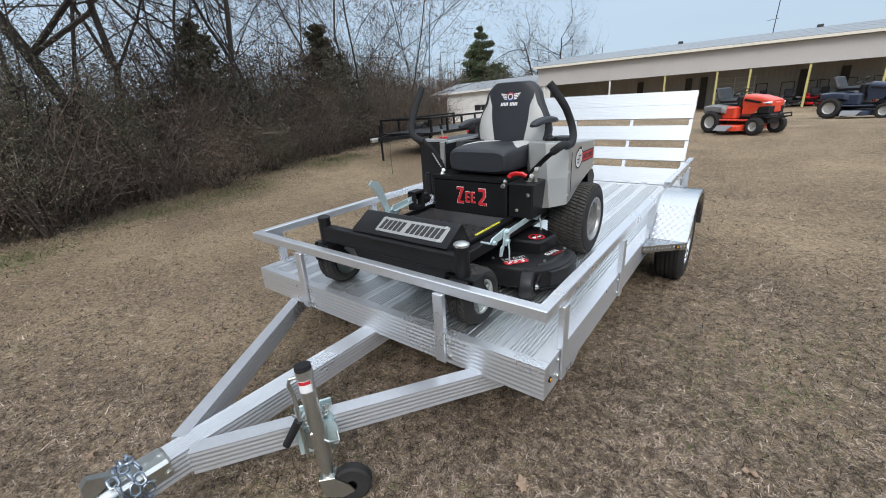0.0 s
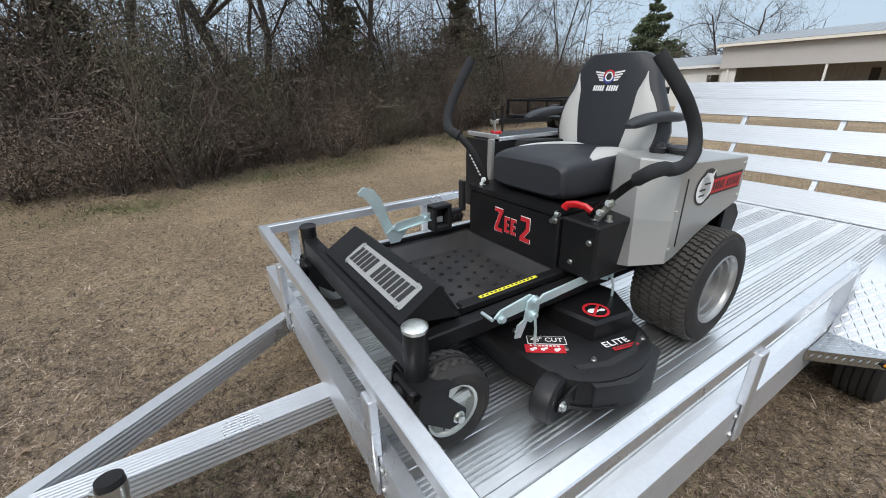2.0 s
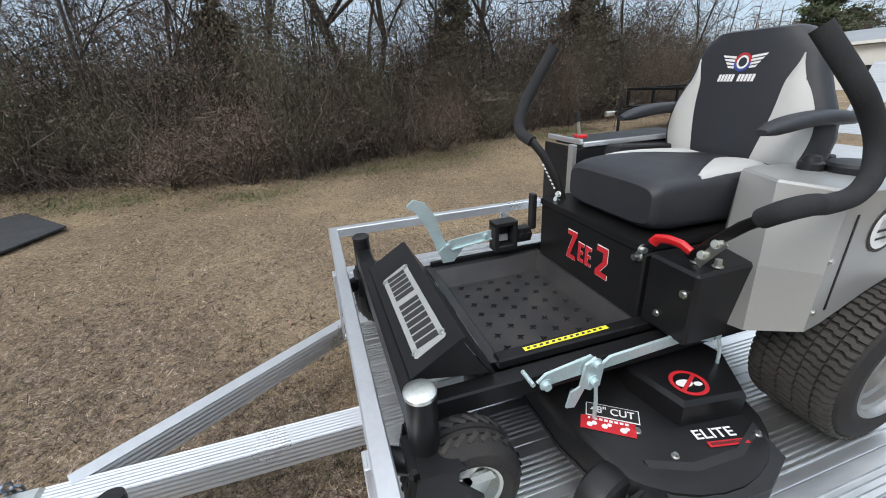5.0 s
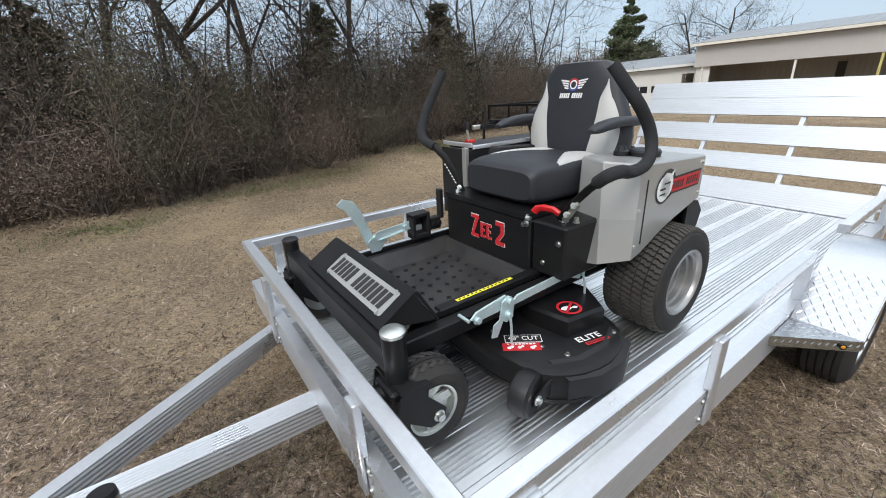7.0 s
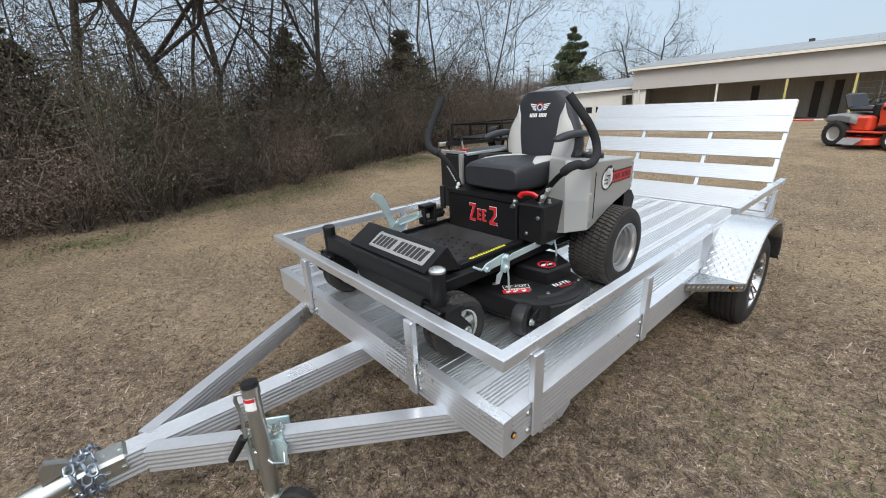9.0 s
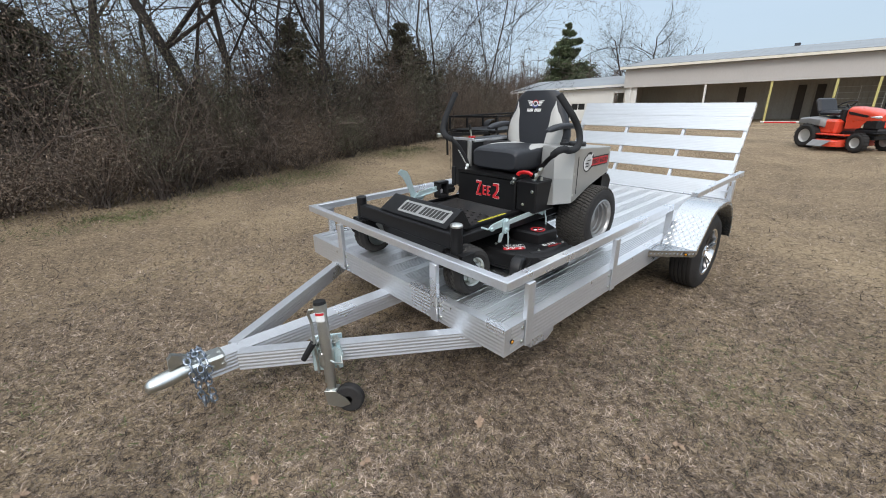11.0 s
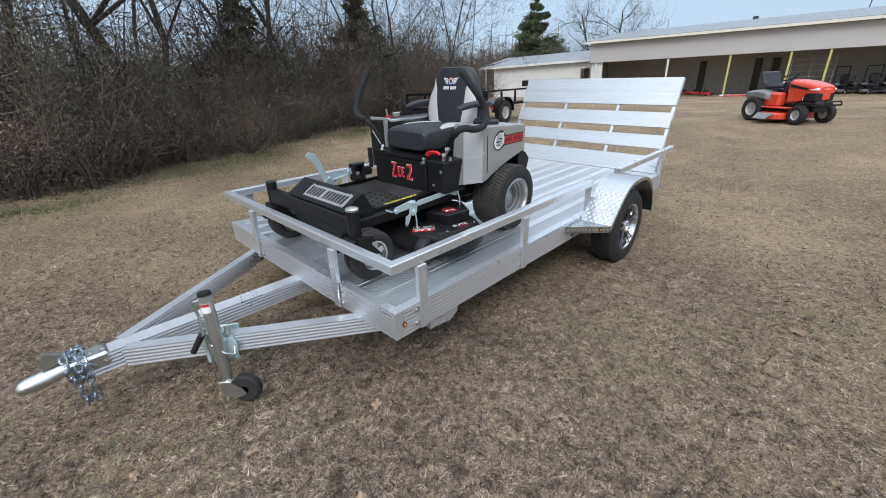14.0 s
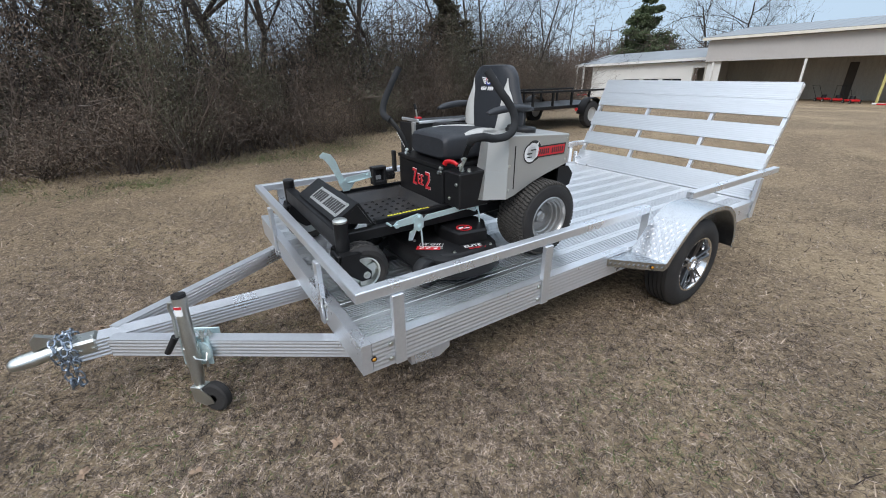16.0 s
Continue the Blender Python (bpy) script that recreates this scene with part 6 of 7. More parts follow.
def rider_mower(paint, label, group):
    """A small zero-turn rider with a roll bar, facing +x."""
    t = thing("riding_mower", label, "mower", group=group)
    for y in (0.48, -0.48):
        simple_wheel(t, -0.45, y, 0.27, 0.22, RIM_GREY, "rear_wheel")
        simple_wheel(t, 0.72, y * 0.85, 0.14, 0.11, RIM_GREY, "front_wheel")
    part("frame", Geo().box(-0.70, -0.34, 0.30, 0.70, 0.34, 0.42, 0.02), PLASTIC, t)
    part("engine", Geo().box(-0.80, -0.30, 0.42, -0.35, 0.30, 0.78, 0.05), paint, t)
    for s in (-1, 1):
        part("fender", Geo().box(-0.60, s * 0.36, 0.50, 0.0, s * 0.60, 0.62, 0.04), paint, t)
        part("lever", Geo().tube([(0.02, s * 0.30, 0.60), (0.06, s * 0.31, 0.95), (0.10, s * 0.10, 1.0)], 0.014, 7), PLASTIC, t)
        part("roll_bar_post", Geo().tube([(-0.62, s * 0.36, 0.45), (-0.66, s * 0.36, 1.55)], 0.024, 8), PLASTIC, t)
    part("roll_bar", Geo().tube([(-0.66, -0.36, 1.55), (-0.66, 0.36, 1.55)], 0.024, 8), PLASTIC, t)
    st = part("seat", Geo().box(-0.34, -0.25, 0.62, 0.10, 0.25, 0.74, 0.04), VINYL_BLACK, t)
    part("seat_back", Geo().box(-0.42, -0.24, 0.72, -0.30, 0.24, 1.12, 0.04), VINYL_BLACK, st)
    part("mower_deck", Geo().box(-0.10, -0.66, 0.12, 0.50, 0.66, 0.27, 0.05), paint, t)
    return t


def shed_at(u, v, yaw, ob):
    p = B_AT @ Vector((u, v, 0))
    ob.matrix_world = Matrix.Translation((p.x, p.y, B_Z if v > 0 else ground_z(p.x, p.y))) @ Matrix.Rotation(radians(B_ANG + yaw), 4, "Z")
    return ob


dark_rider = shed_at(15.4, 1.6, -60, rider_mower(DECK_GREY, "dark grey riding mower parked under the shed", "mowers under the shed"))
for u, v, yaw in ((16.6, 1.2, -75), (18.6, 1.8, -60), (19.6, 1.6, -80), (22.0, 1.8, -70), (26.0, 1.8, -70)):
    p = B_AT @ Vector((u, v, 0))
    copy_thing(dark_rider, Matrix.Translation((p.x, p.y, B_Z)) @ Matrix.Rotation(radians(B_ANG + yaw), 4, "Z"))
red_rider = shed_at(17.9, 0.9, -70, rider_mower(RED, "red riding mower parked under the shed", "mowers under the shed"))
p = B_AT @ Vector((21.0, 0.8, 0))
copy_thing(red_rider, Matrix.Translation((p.x, p.y, B_Z)) @ Matrix.Rotation(radians(B_ANG - 60), 4, "Z"))


def push_mower(paint, label, group):
    t = thing("push_mower", label, "mower", group=group)
    for x in (-0.28, 0.30):
        for y in (0.26, -0.26):
            simple_wheel(t, x, y, 0.10, 0.05, RIM_GREY)
    part("mower_deck", Geo().box(-0.34, -0.24, 0.10, 0.36, 0.24, 0.24, 0.05), paint, t)
    part("engine", Geo().cyl((0, 0, 0.24), (0, 0, 0.42), 0.14, 0.12, seg=18), PLASTIC, t)
    part("handle", Geo().tube([(-0.30, -0.20, 0.2), (-0.85, -0.22, 0.95), (-0.85, 0.22, 0.95), (-0.30, 0.20, 0.2)], 0.012, 7), PLASTIC, t)
    return t


pm = shed_at(8.2, 0.4, -50, push_mower(RED, "red push mower beside a shed post", "push mowers at the shed"))
for u, v, yaw in ((7.4, 1.4, -80), (6.6, 2.0, -40)):
    p = B_AT @ Vector((u, v, 0))
    copy_thing(pm, Matrix.Translation((p.x, p.y, B_Z)) @ Matrix.Rotation(radians(B_ANG + yaw), 4, "Z"))
pipe = Geo().cyl((9.2, -0.5, 0.06), (11.4, -0.45, 0.06), 0.055, seg=14).moved(B_AT)
solid("white_pipe", pipe, WHITE_POST, "white plastic pipe lying before the shed", "pipe")
solid("red_beam", Geo().box(9.4, -0.72, 0.0, 11.0, -0.62, 0.10, 0.01).moved(B_AT), RED, "red steel bar lying before the shed", "bar")

# wire display rack between two yellow posts
rack = thing("display_rack", "white wire display rack standing in a shed bay", "rack", B_AT @ Vector((13.5, 1.6, 0)))
for u in (12.5, 13.5, 14.6):
    bpart("upright", Geo().cyl((u, 1.6, 0), (u, 1.6, 2.1), 0.014, seg=8), WHITE_POST, parent=rack)
for k in range(6):
    bpart("shelf", Geo().box(12.5, 1.5, 0.35 + 0.34 * k, 14.6, 1.7, 0.365 + 0.34 * k, 0.004), WHITE_POST, parent=rack)

# dark doors along the inner wall
DARK_BOARD = material("dark_boards", (0.06, 0.05, 0.042), 0.8, 0.0, 0.2, 2, 30, 0.1)
for u in (7.0, 10.4, 11.4, 17.2, 19.3):
    bpart("door", Geo().box(u, 3.90, 0, u + 0.45, 3.96, 2.3, 0.01), DARK_BOARD)
frame_w = Geo()
for a, b in ((21.9, 21.96), (22.4, 22.46), (22.9, 22.96)):
    frame_w.box(a, 3.86, 1.2, b, 3.92, 2.1)
for z in (1.2, 1.62, 2.05):
    frame_w.box(21.9, 3.855, z, 22.96, 3.925, z + 0.05)
bpart("window", frame_w, YELLOW_POST)

# open lean-to left of the annexe
for u in (-11.1, -10.4):
    apart_("lean_to_post", Geo().box(u - 0.06, 0.75, 0, u + 0.06, 0.87, A_H - 0.02), WHITE_POST)
pm2 = push_mower(RED, "red mower under the lean-to", "machines under the lean-to")
shed_at(-10.6, 1.6, -60, pm2)
p = B_AT @ Vector((-9.9, 0.0, 0))
copy_thing(pm2, Matrix.Translation((p.x, p.y, ground_z(p.x, p.y))) @ Matrix.Rotation(radians(B_ANG - 120), 4, "Z"))

# roof vents, masts and the wire
VENT = material("dark_vent", (0.05, 0.05, 0.055), 0.5, 0.3, 0.1, 6, 60)
for u in (9.3, 18.1):
    bpart("roof_vent", Geo().box(u, B_DEEP / 2 - 0.15, B_RIDGE, u + 0.35, B_DEEP / 2 + 0.15, B_RIDGE + 0.22, 0.03), VENT)
for u, v, h in ((15.8, 14.0, 8.4), (0.3, 20.0, 6.6)):
    p = B_AT @ Vector((u, v, 0))
    m = thing("antenna_mast", "thin dark antenna mast behind the shed", "mast", (p.x, p.y, 0.1), "masts behind the shed")
    part("mast", Geo().cyl((p.x, p.y, 0.1), (p.x + 0.35, p.y, h), 0.045, 0.03, seg=8), VENT, m)
    part("antenna", Geo().tube([(p.x - 0.35, p.y, h - 2.0), (p.x + 0.45, p.y, h - 1.9)], 0.02, 6), VENT, m)

wire = Geo().tube([B_AT @ Vector(p) for p in ((18.25, 8.0, 4.84), (20.0, 8.0, 4.72), (24.0, 8.0, 4.66), (30.0, 8.0, 4.9), (36.0, 8.0, 5.4))], 0.014, 6)
solid("overhead_wire", wire, VENT, "thin dark wire strung along the shed roof", "wire")

# black landscape trailer by the thicket
bt = thing("utility_trailer", "black steel utility trailer parked by the thicket", "trailer")
BTL, BTW = 3.7, 1.7
fr = Geo().box(-BTL / 2, -BTW / 2, 0.50, BTL / 2, BTW / 2, 0.58, 0.01)
part("bed", fr, BLACK_PAINT, bt)
for y in (-BTW / 2, BTW / 2):
    part("rail", Geo().box(-BTL / 2, y - 0.025, 0.90, BTL / 2, y + 0.025, 0.95, 0.004), BLACK_PAINT, bt)
    for k in range(6):
        x = -BTL / 2 + 0.03 + k * (BTL - 0.06) / 5
        part("post", Geo().box(x - 0.025, y - 0.025, 0.583, x + 0.025, y + 0.025, 0.897, 0.003), BLACK_PAINT, bt)
part("front_rail", Geo().box(-BTL / 2 - 0.0, -BTW / 2 + 0.027, 0.90, -BTL / 2 + 0.05, BTW / 2 - 0.027, 0.95, 0.004), BLACK_PAINT, bt)
for s in (-1, 1):
    simple_wheel(bt, 0.25, s * (BTW / 2 + 0.15), 0.33, 0.20, RIM_GREY)
    arch = [(0.25 + 0.40 * math.cos(a), 0.36 + 0.40 * math.sin(a)) for a in [math.pi * i / 10 for i in range(11)]]
    part("fender", Geo().loft([[(x, s * (BTW / 2 + 0.03), z), (x, s * (BTW / 2 + 0.27), z), (x, s * (BTW / 2 + 0.27), z - 0.008), (x, s * (BTW / 2 + 0.03), z - 0.008)] for x, z in arch]), BLACK_PAINT, bt)
    part("tongue", Geo().prism([(-0.03, -0.04), (0.03, -0.04), (0.03, 0.04), (-0.03, 0.04)], (-BTL / 2, s * 0.6, 0.52), (-BTL / 2 - 1.1, s * 0.04, 0.52)), BLACK_PAINT, bt)
    part("tail_lamp", Geo().cyl((-0.35, s * (BTW / 2 + 0.18), 0.48), (-0.37, s * (BTW / 2 + 0.18), 0.48), 0.04, seg=12), RED, bt)
part("coupler", Geo().box(-BTL / 2 - 1.30, -0.05, 0.47, -BTL / 2 - 1.05, 0.05, 0.57, 0.02), ZINC, bt)
part("jack", Geo().cyl((-BTL / 2 - 0.95, 0, 0.0), (-BTL / 2 - 0.95, 0, 0.85), 0.03, seg=10), BLACK_PAINT, bt)
placed(bt, -7.55, 10.1, 92)
wp = Geo().cyl((-0.9, -0.3, 0.64), (0.9, -0.2, 0.64), 0.06, seg=12)

# dark rubber mat on the grass
MAT_RUBBER = material("rubber_mat", (0.035, 0.037, 0.042), 0.7, 0.0, 0.3, 5, 90, 0.5)
mz = 0.10
mat_geo = Geo().plate([(-6.32, -1.84, mz + 0.02), (-5.50, -2.12, mz + 0.0), (-6.7, -3.9, mz), (-8.0, -3.3, mz + 0.02)], (0, 0, 0.02))
solid("rubber_mat", mat_geo, MAT_RUBBER, "dark grey ribbed mat lying on the grass", "mat")


# ---- plants ----
def np_mesh(name, verts, quads, mat, smooth=False):
    me = bpy.data.meshes.new(name)
    verts, quads = np.asarray(verts, dtype=np.float32), np.asarray(quads, dtype=np.int32)
    me.vertices.add(len(verts))
    me.vertices.foreach_set("co", verts.ravel())
    me.loops.add(quads.size)
    me.loops.foreach_set("vertex_index", quads.ravel())
    me.polygons.add(len(quads))
    k = quads.shape[1]
    me.polygons.foreach_set("loop_start", np.arange(0, quads.size, k, dtype=np.int32))
    me.polygons.foreach_set("loop_total", np.full(len(quads), k, dtype=np.int32))
    me.polygons.foreach_set("use_smooth", np.full(len(quads), smooth))
    me.update(calc_edges=True)
    me.materials.append(mat)
    return me


def sticks(p0, p1, r0, r1, sides=3):
    """Vertices and faces of many straight tapered sticks at once; the finest twigs are slivers."""
    p0, p1 = np.asarray(p0, float), np.asarray(p1, float)
    r0, r1 = np.asarray(r0, float), np.asarray(r1, float)
    if sides == 3:
        thin = r0 < 0.0065
        if thin.any() and not thin.all():
            v0, q0 = sticks(p0[~thin], p1[~thin], r0[~thin], r1[~thin], 4)
            v1, q1 = sticks(p0[thin], p1[thin], r0[thin], r1[thin], 1)
            return np.concatenate([v0, v1]), np.concatenate([q0, q1 + len(v0)])
    d = p1 - p0
    d /= np.linalg.norm(d, axis=1)[:, None] + 1e-9
    ref = np.where(np.abs(d[:, 2:3]) > 0.9, np.array([[1.0, 0, 0]]), np.array([[0, 0, 1.0]]))
    a = np.cross(d, ref)
    a /= np.linalg.norm(a, axis=1)[:, None]
    b = np.cross(d, a)
    if sides == 1:
        turn = np.random.RandomState(len(p0)).uniform(0, math.pi, len(p0))[:, None]
        e = np.cos(turn) * a + np.sin(turn) * b
        v = np.stack([p0 - e * r0[:, None], p0 + e * r0[:, None], p1 + e * r1[:, None], p1 - e * r1[:, None]], axis=1).reshape(-1, 3)
        return v, np.arange(4 * len(p0)).reshape(-1, 4)
    vs = []
    for p, r in ((p0, r0), (p1, r1)):
        for i in range(sides):
            g = 2 * math.pi * i / sides
            vs.append(p + r[:, None] * (math.cos(g) * a + math.sin(g) * b))
    v = np.stack(vs, axis=1).reshape(-1, 3)
    base = (np.arange(len(p0)) * 2 * sides)[:, None]
    q = np.concatenate([base + np.array([[i, (i + 1) % sides, sides + (i + 1) % sides, sides + i]]) for i in range(sides)])
    return v, q


def flakes(c, size, rs, flat=0.0, ratio=0.55):
    """Small leaf-shaped quads at points c."""
    n = len(c)
    u = rs.normal(size=(n, 3))
    u[:, 2] *= 1 - flat
    u /= np.linalg.norm(u, axis=1)[:, None]
    w = np.cross(u, rs.normal(size=(n, 3)))
    w /= np.linalg.norm(w, axis=1)[:, None] + 1e-9
    s = (size * rs.uniform(0.6, 1.3, n))[:, None]
    v = np.stack([c - u * s, c + w * s * ratio, c + u * s, c - w * s * ratio], axis=1).reshape(-1, 3)
    return v, np.arange(4 * n).reshape(n, 4)


def leaf_material(name, tones, rough=0.7, clump=0.0):
    """Leaves, stems or blades whose tone differs from one to the next."""
    m = bpy.data.materials.new(name)
    m.use_nodes = True
    n, l = m.node_tree.nodes, m.node_tree.links
    geo, ramp = n.new("ShaderNodeNewGeometry"), n.new("ShaderNodeValToRGB")
    e = ramp.color_ramp.elements
    while len(e) < len(tones):
        e.new(0.5)
    for k, c in enumerate(tones):
        e[k].position, e[k].color = k / (len(tones) - 1), (*c, 1)
    l.new(geo.outputs["Random Per Island"], ramp.inputs["Fac"])
    co, no, mix = n.new("ShaderNodeTexCoord"), n.new("ShaderNodeTexNoise"), n.new("ShaderNodeHueSaturation")
    no.inputs["Scale"].default_value, no.inputs["Detail"].default_value = 1.1, 4
    l.new(co.outputs["Object"], no.inputs["Vector"])
    mr = n.new("ShaderNodeMapRange")
    mr.inputs["From Min"].default_value, mr.inputs["From Max"].default_value = 0.3, 0.7
    mr.inputs["To Min"].default_value, mr.inputs["To Max"].default_value = 0.72, 1.28
    l.new(no.outputs["Fac"], mr.inputs["Value"])
    if clump:
        fine, fr, both = n.new("ShaderNodeTexNoise"), n.new("ShaderNodeMapRange"), n.new("ShaderNodeMath")
        fine.inputs["Scale"].default_value, fine.inputs["Detail"].default_value, fine.inputs["Distortion"].default_value = clump, 3, 1.0
        l.new(co.outputs["Object"], fine.inputs["Vector"])
        for key, val in (("From Min", 0.36), ("From Max", 0.64), ("To Min", 0.38), ("To Max", 1.55)):
            fr.inputs[key].default_value = val
        l.new(fine.outputs["Fac"], fr.inputs["Value"])
        both.operation = "MULTIPLY"
        l.new(fr.outputs["Result"], both.inputs[0])
        l.new(mr.outputs["Result"], both.inputs[1])
        l.new(both.outputs[0], mix.inputs["Value"])
    else:
        l.new(mr.outputs["Result"], mix.inputs["Value"])
    l.new(ramp.outputs["Color"], mix.inputs["Color"])
    l.new(mix.outputs["Color"], n["Principled BSDF"].inputs["Base Color"])
    n["Principled BSDF"].inputs["Roughness"].default_value = rough
    n["Principled BSDF"].inputs["Specular IOR Level"].default_value = 0.25
    return m


BARK = material("bark", (0.046, 0.039, 0.034), 0.9, 0.0, 0.4, 3.0, 40, 0.8, stretch=(1, 1, 0.25), second=(0.080, 0.071, 0.063))
TWIG = leaf_material("twigs", [(0.056, 0.044, 0.036), (0.092, 0.072, 0.060), (0.136, 0.109, 0.090), (0.106, 0.076, 0.062), (0.178, 0.148, 0.124)], 0.9)
LIMB = leaf_material("dark_limbs", [(0.034, 0.028, 0.025), (0.052, 0.043, 0.038), (0.072, 0.060, 0.053), (0.058, 0.046, 0.041)], 0.9)
BROWN_LEAF = leaf_material("brown_leaves", [(0.142, 0.106, 0.080), (0.180, 0.133, 0.100), (0.222, 0.168, 0.127), (0.150, 0.124, 0.090), (0.174, 0.129, 0.098), (0.158, 0.120, 0.092), (0.235, 0.190, 0.150)])
DULL_CEDAR = leaf_material("dull_cedar_sprays", [(0.064, 0.062, 0.040), (0.090, 0.086, 0.056), (0.120, 0.108, 0.074)])
OLIVE_LEAF = leaf_material("olive_leaves", [(0.082, 0.086, 0.052), (0.102, 0.106, 0.062), (0.124, 0.124, 0.074), (0.144, 0.134, 0.088), (0.108, 0.098, 0.066), (0.180, 0.166, 0.126), (0.118, 0.096, 0.072)], 0.6)
CEDAR_LEAF = leaf_material("cedar_sprays", [(0.045, 0.066, 0.034), (0.085, 0.11, 0.052), (0.13, 0.15, 0.085)])
# brown of the filler heaps, with the thicket's inner shade put into the colour
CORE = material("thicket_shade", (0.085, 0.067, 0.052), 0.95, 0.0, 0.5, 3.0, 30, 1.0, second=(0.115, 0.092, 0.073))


def grow(rs, base, height, radius, lean, low=0.3, spread=0.9, depth=4, keep=1.0):
    """Branches of one bare tree as lists of sticks: trunk and crown."""
    trunk, crown = [], []

    def run(p, d, length, r, level):
        n = 9 if level == 0 else (5 if level < 3 else 3)
        step = length / n
        for i in range(n):
            d = d + rs.normal(0, 0.13 + 0.07 * level, 3) + np.array([0, 0, 0.03])
            d /= np.linalg.norm(d)
            q = p + d * step
            f0, f1 = 1 - 0.55 * i / n, 1 - 0.55 * (i + 1) / n
            (trunk if level == 0 else crown).append((p, q, r * f0, r * f1))
            share = (i + 1) / n
            if level < depth and (level > 0 or share > low):
                kids = (2 if level == 0 else (2 if level == 1 else 1)) if i % 2 or level else 1
                for _ in range(kids):
                    if rs.uniform() > keep:
                        continue
                    side = rs.normal(0, 1, 3)
                    side -= side.dot(d) * d
                    side /= np.linalg.norm(side) + 1e-9
                    nd = d * rs.uniform(0.35, 0.9) + side * spread * rs.uniform(0.6, 1.1) + np.array([0, 0, 0.15])
                    run(q, nd / np.linalg.norm(nd), length * rs.uniform(0.38, 0.62), max(r * f1 * rs.uniform(0.36, 0.6), 0.0046), level + 1)
            p = q

    run(np.array(base, float), np.array([lean[0], lean[1], 1.0]) / math.sqrt(lean[0] ** 2 + lean[1] ** 2 + 1), height, radius, 0)
    return trunk, crown


def bare_tree(seed, x, y, height, radius, lean=(0, 0), low=0.25, depth=4, group="bare trees behind the thicket", keep=1.0, label="bare grey-brown winter tree with fine twigs"):
    rs = np.random.RandomState(seed)
    z = ground_z(x, y) - 0.05
    ob = thing("bare_tree", label, "tree", (x, y, z), group)
    trunk, crown = grow(rs, (0, 0, 0), height, radius, lean, low, depth=depth, keep=keep)
    for name, segs, sides, mat in (("trunk", trunk, 8, BARK), ("crown", crown, 3, LIMB)):
        p0, p1, r0, r1 = (np.array([s[k] for s in segs]) for k in range(4))
        v, q = sticks(p0, p1, r0, r1, sides)
        o = new(name, np_mesh(name, v, q, mat, sides > 3))
        o.parent = ob
    return ob


def cedar(seed, x, y, height, radius, count, size, label, leaf):
    rs = np.random.RandomState(seed)
    z = ground_z(x, y) - 0.05
    ob = thing("cedar_tree", label, "tree", (x, y, z))
    part("trunk", Geo().cyl((x, y, z), (x, y, z + height * 0.9), radius * 0.09, 0.02, seg=8), BARK, ob)
    limbs, c = [], []
    for k in range(90):
        h = rs.uniform(0.04, 0.97)
        a = rs.uniform(0, 2 * math.pi)
        reach = radius * (1 - h) * rs.uniform(0.6, 1.12) + 0.02 * radius
        tip = np.array([reach * math.cos(a), reach * math.sin(a), height * h + reach * 0.15])
        root = np.array([0, 0, height * h])
        limbs.append((root, tip, radius * 0.03, 0.006))
        n = count // 90
        t = rs.uniform(0.15, 1.05, n)[:, None]
        c.append(root + (tip - root) * t + rs.normal(0, 1, (n, 3)) * radius * np.array([0.10, 0.10, 0.07]) * (1.1 - 0.4 * t) * (1.15 - h))
    p0, p1, r0, r1 = (np.array([s[k] for s in limbs]) for k in range(4))
    v, q = sticks(p0, p1, r0, r1, 4)
    o = new("branchwork", np_mesh("branchwork", v, q, BARK))
    o.parent = ob
    v, q = flakes(np.concatenate(c), size, rs, 0.2)
    o = new("crown", np_mesh("crown", v, q, leaf))
    o.parent = ob
    return ob


HEDGE = ((-16, -9.0), (-10, -8.4), (-5, -8.3), (-3, -8.3), (-1.2, -8.0), (0.4, -7.7), (2.5, -8.5), (6, -9.4), (11, -10.5), (16, -12.2), (22, -15.5))


def hedge_x(y):
    return float(np.interp(y, [a for a, _ in HEDGE], [b for _, b in HEDGE])) + 0.35 * noise.noise((y * 0.7, 4.0, 0.0)) + 0.22 * noise.noise((y * 1.9, 9.0, 0.0))


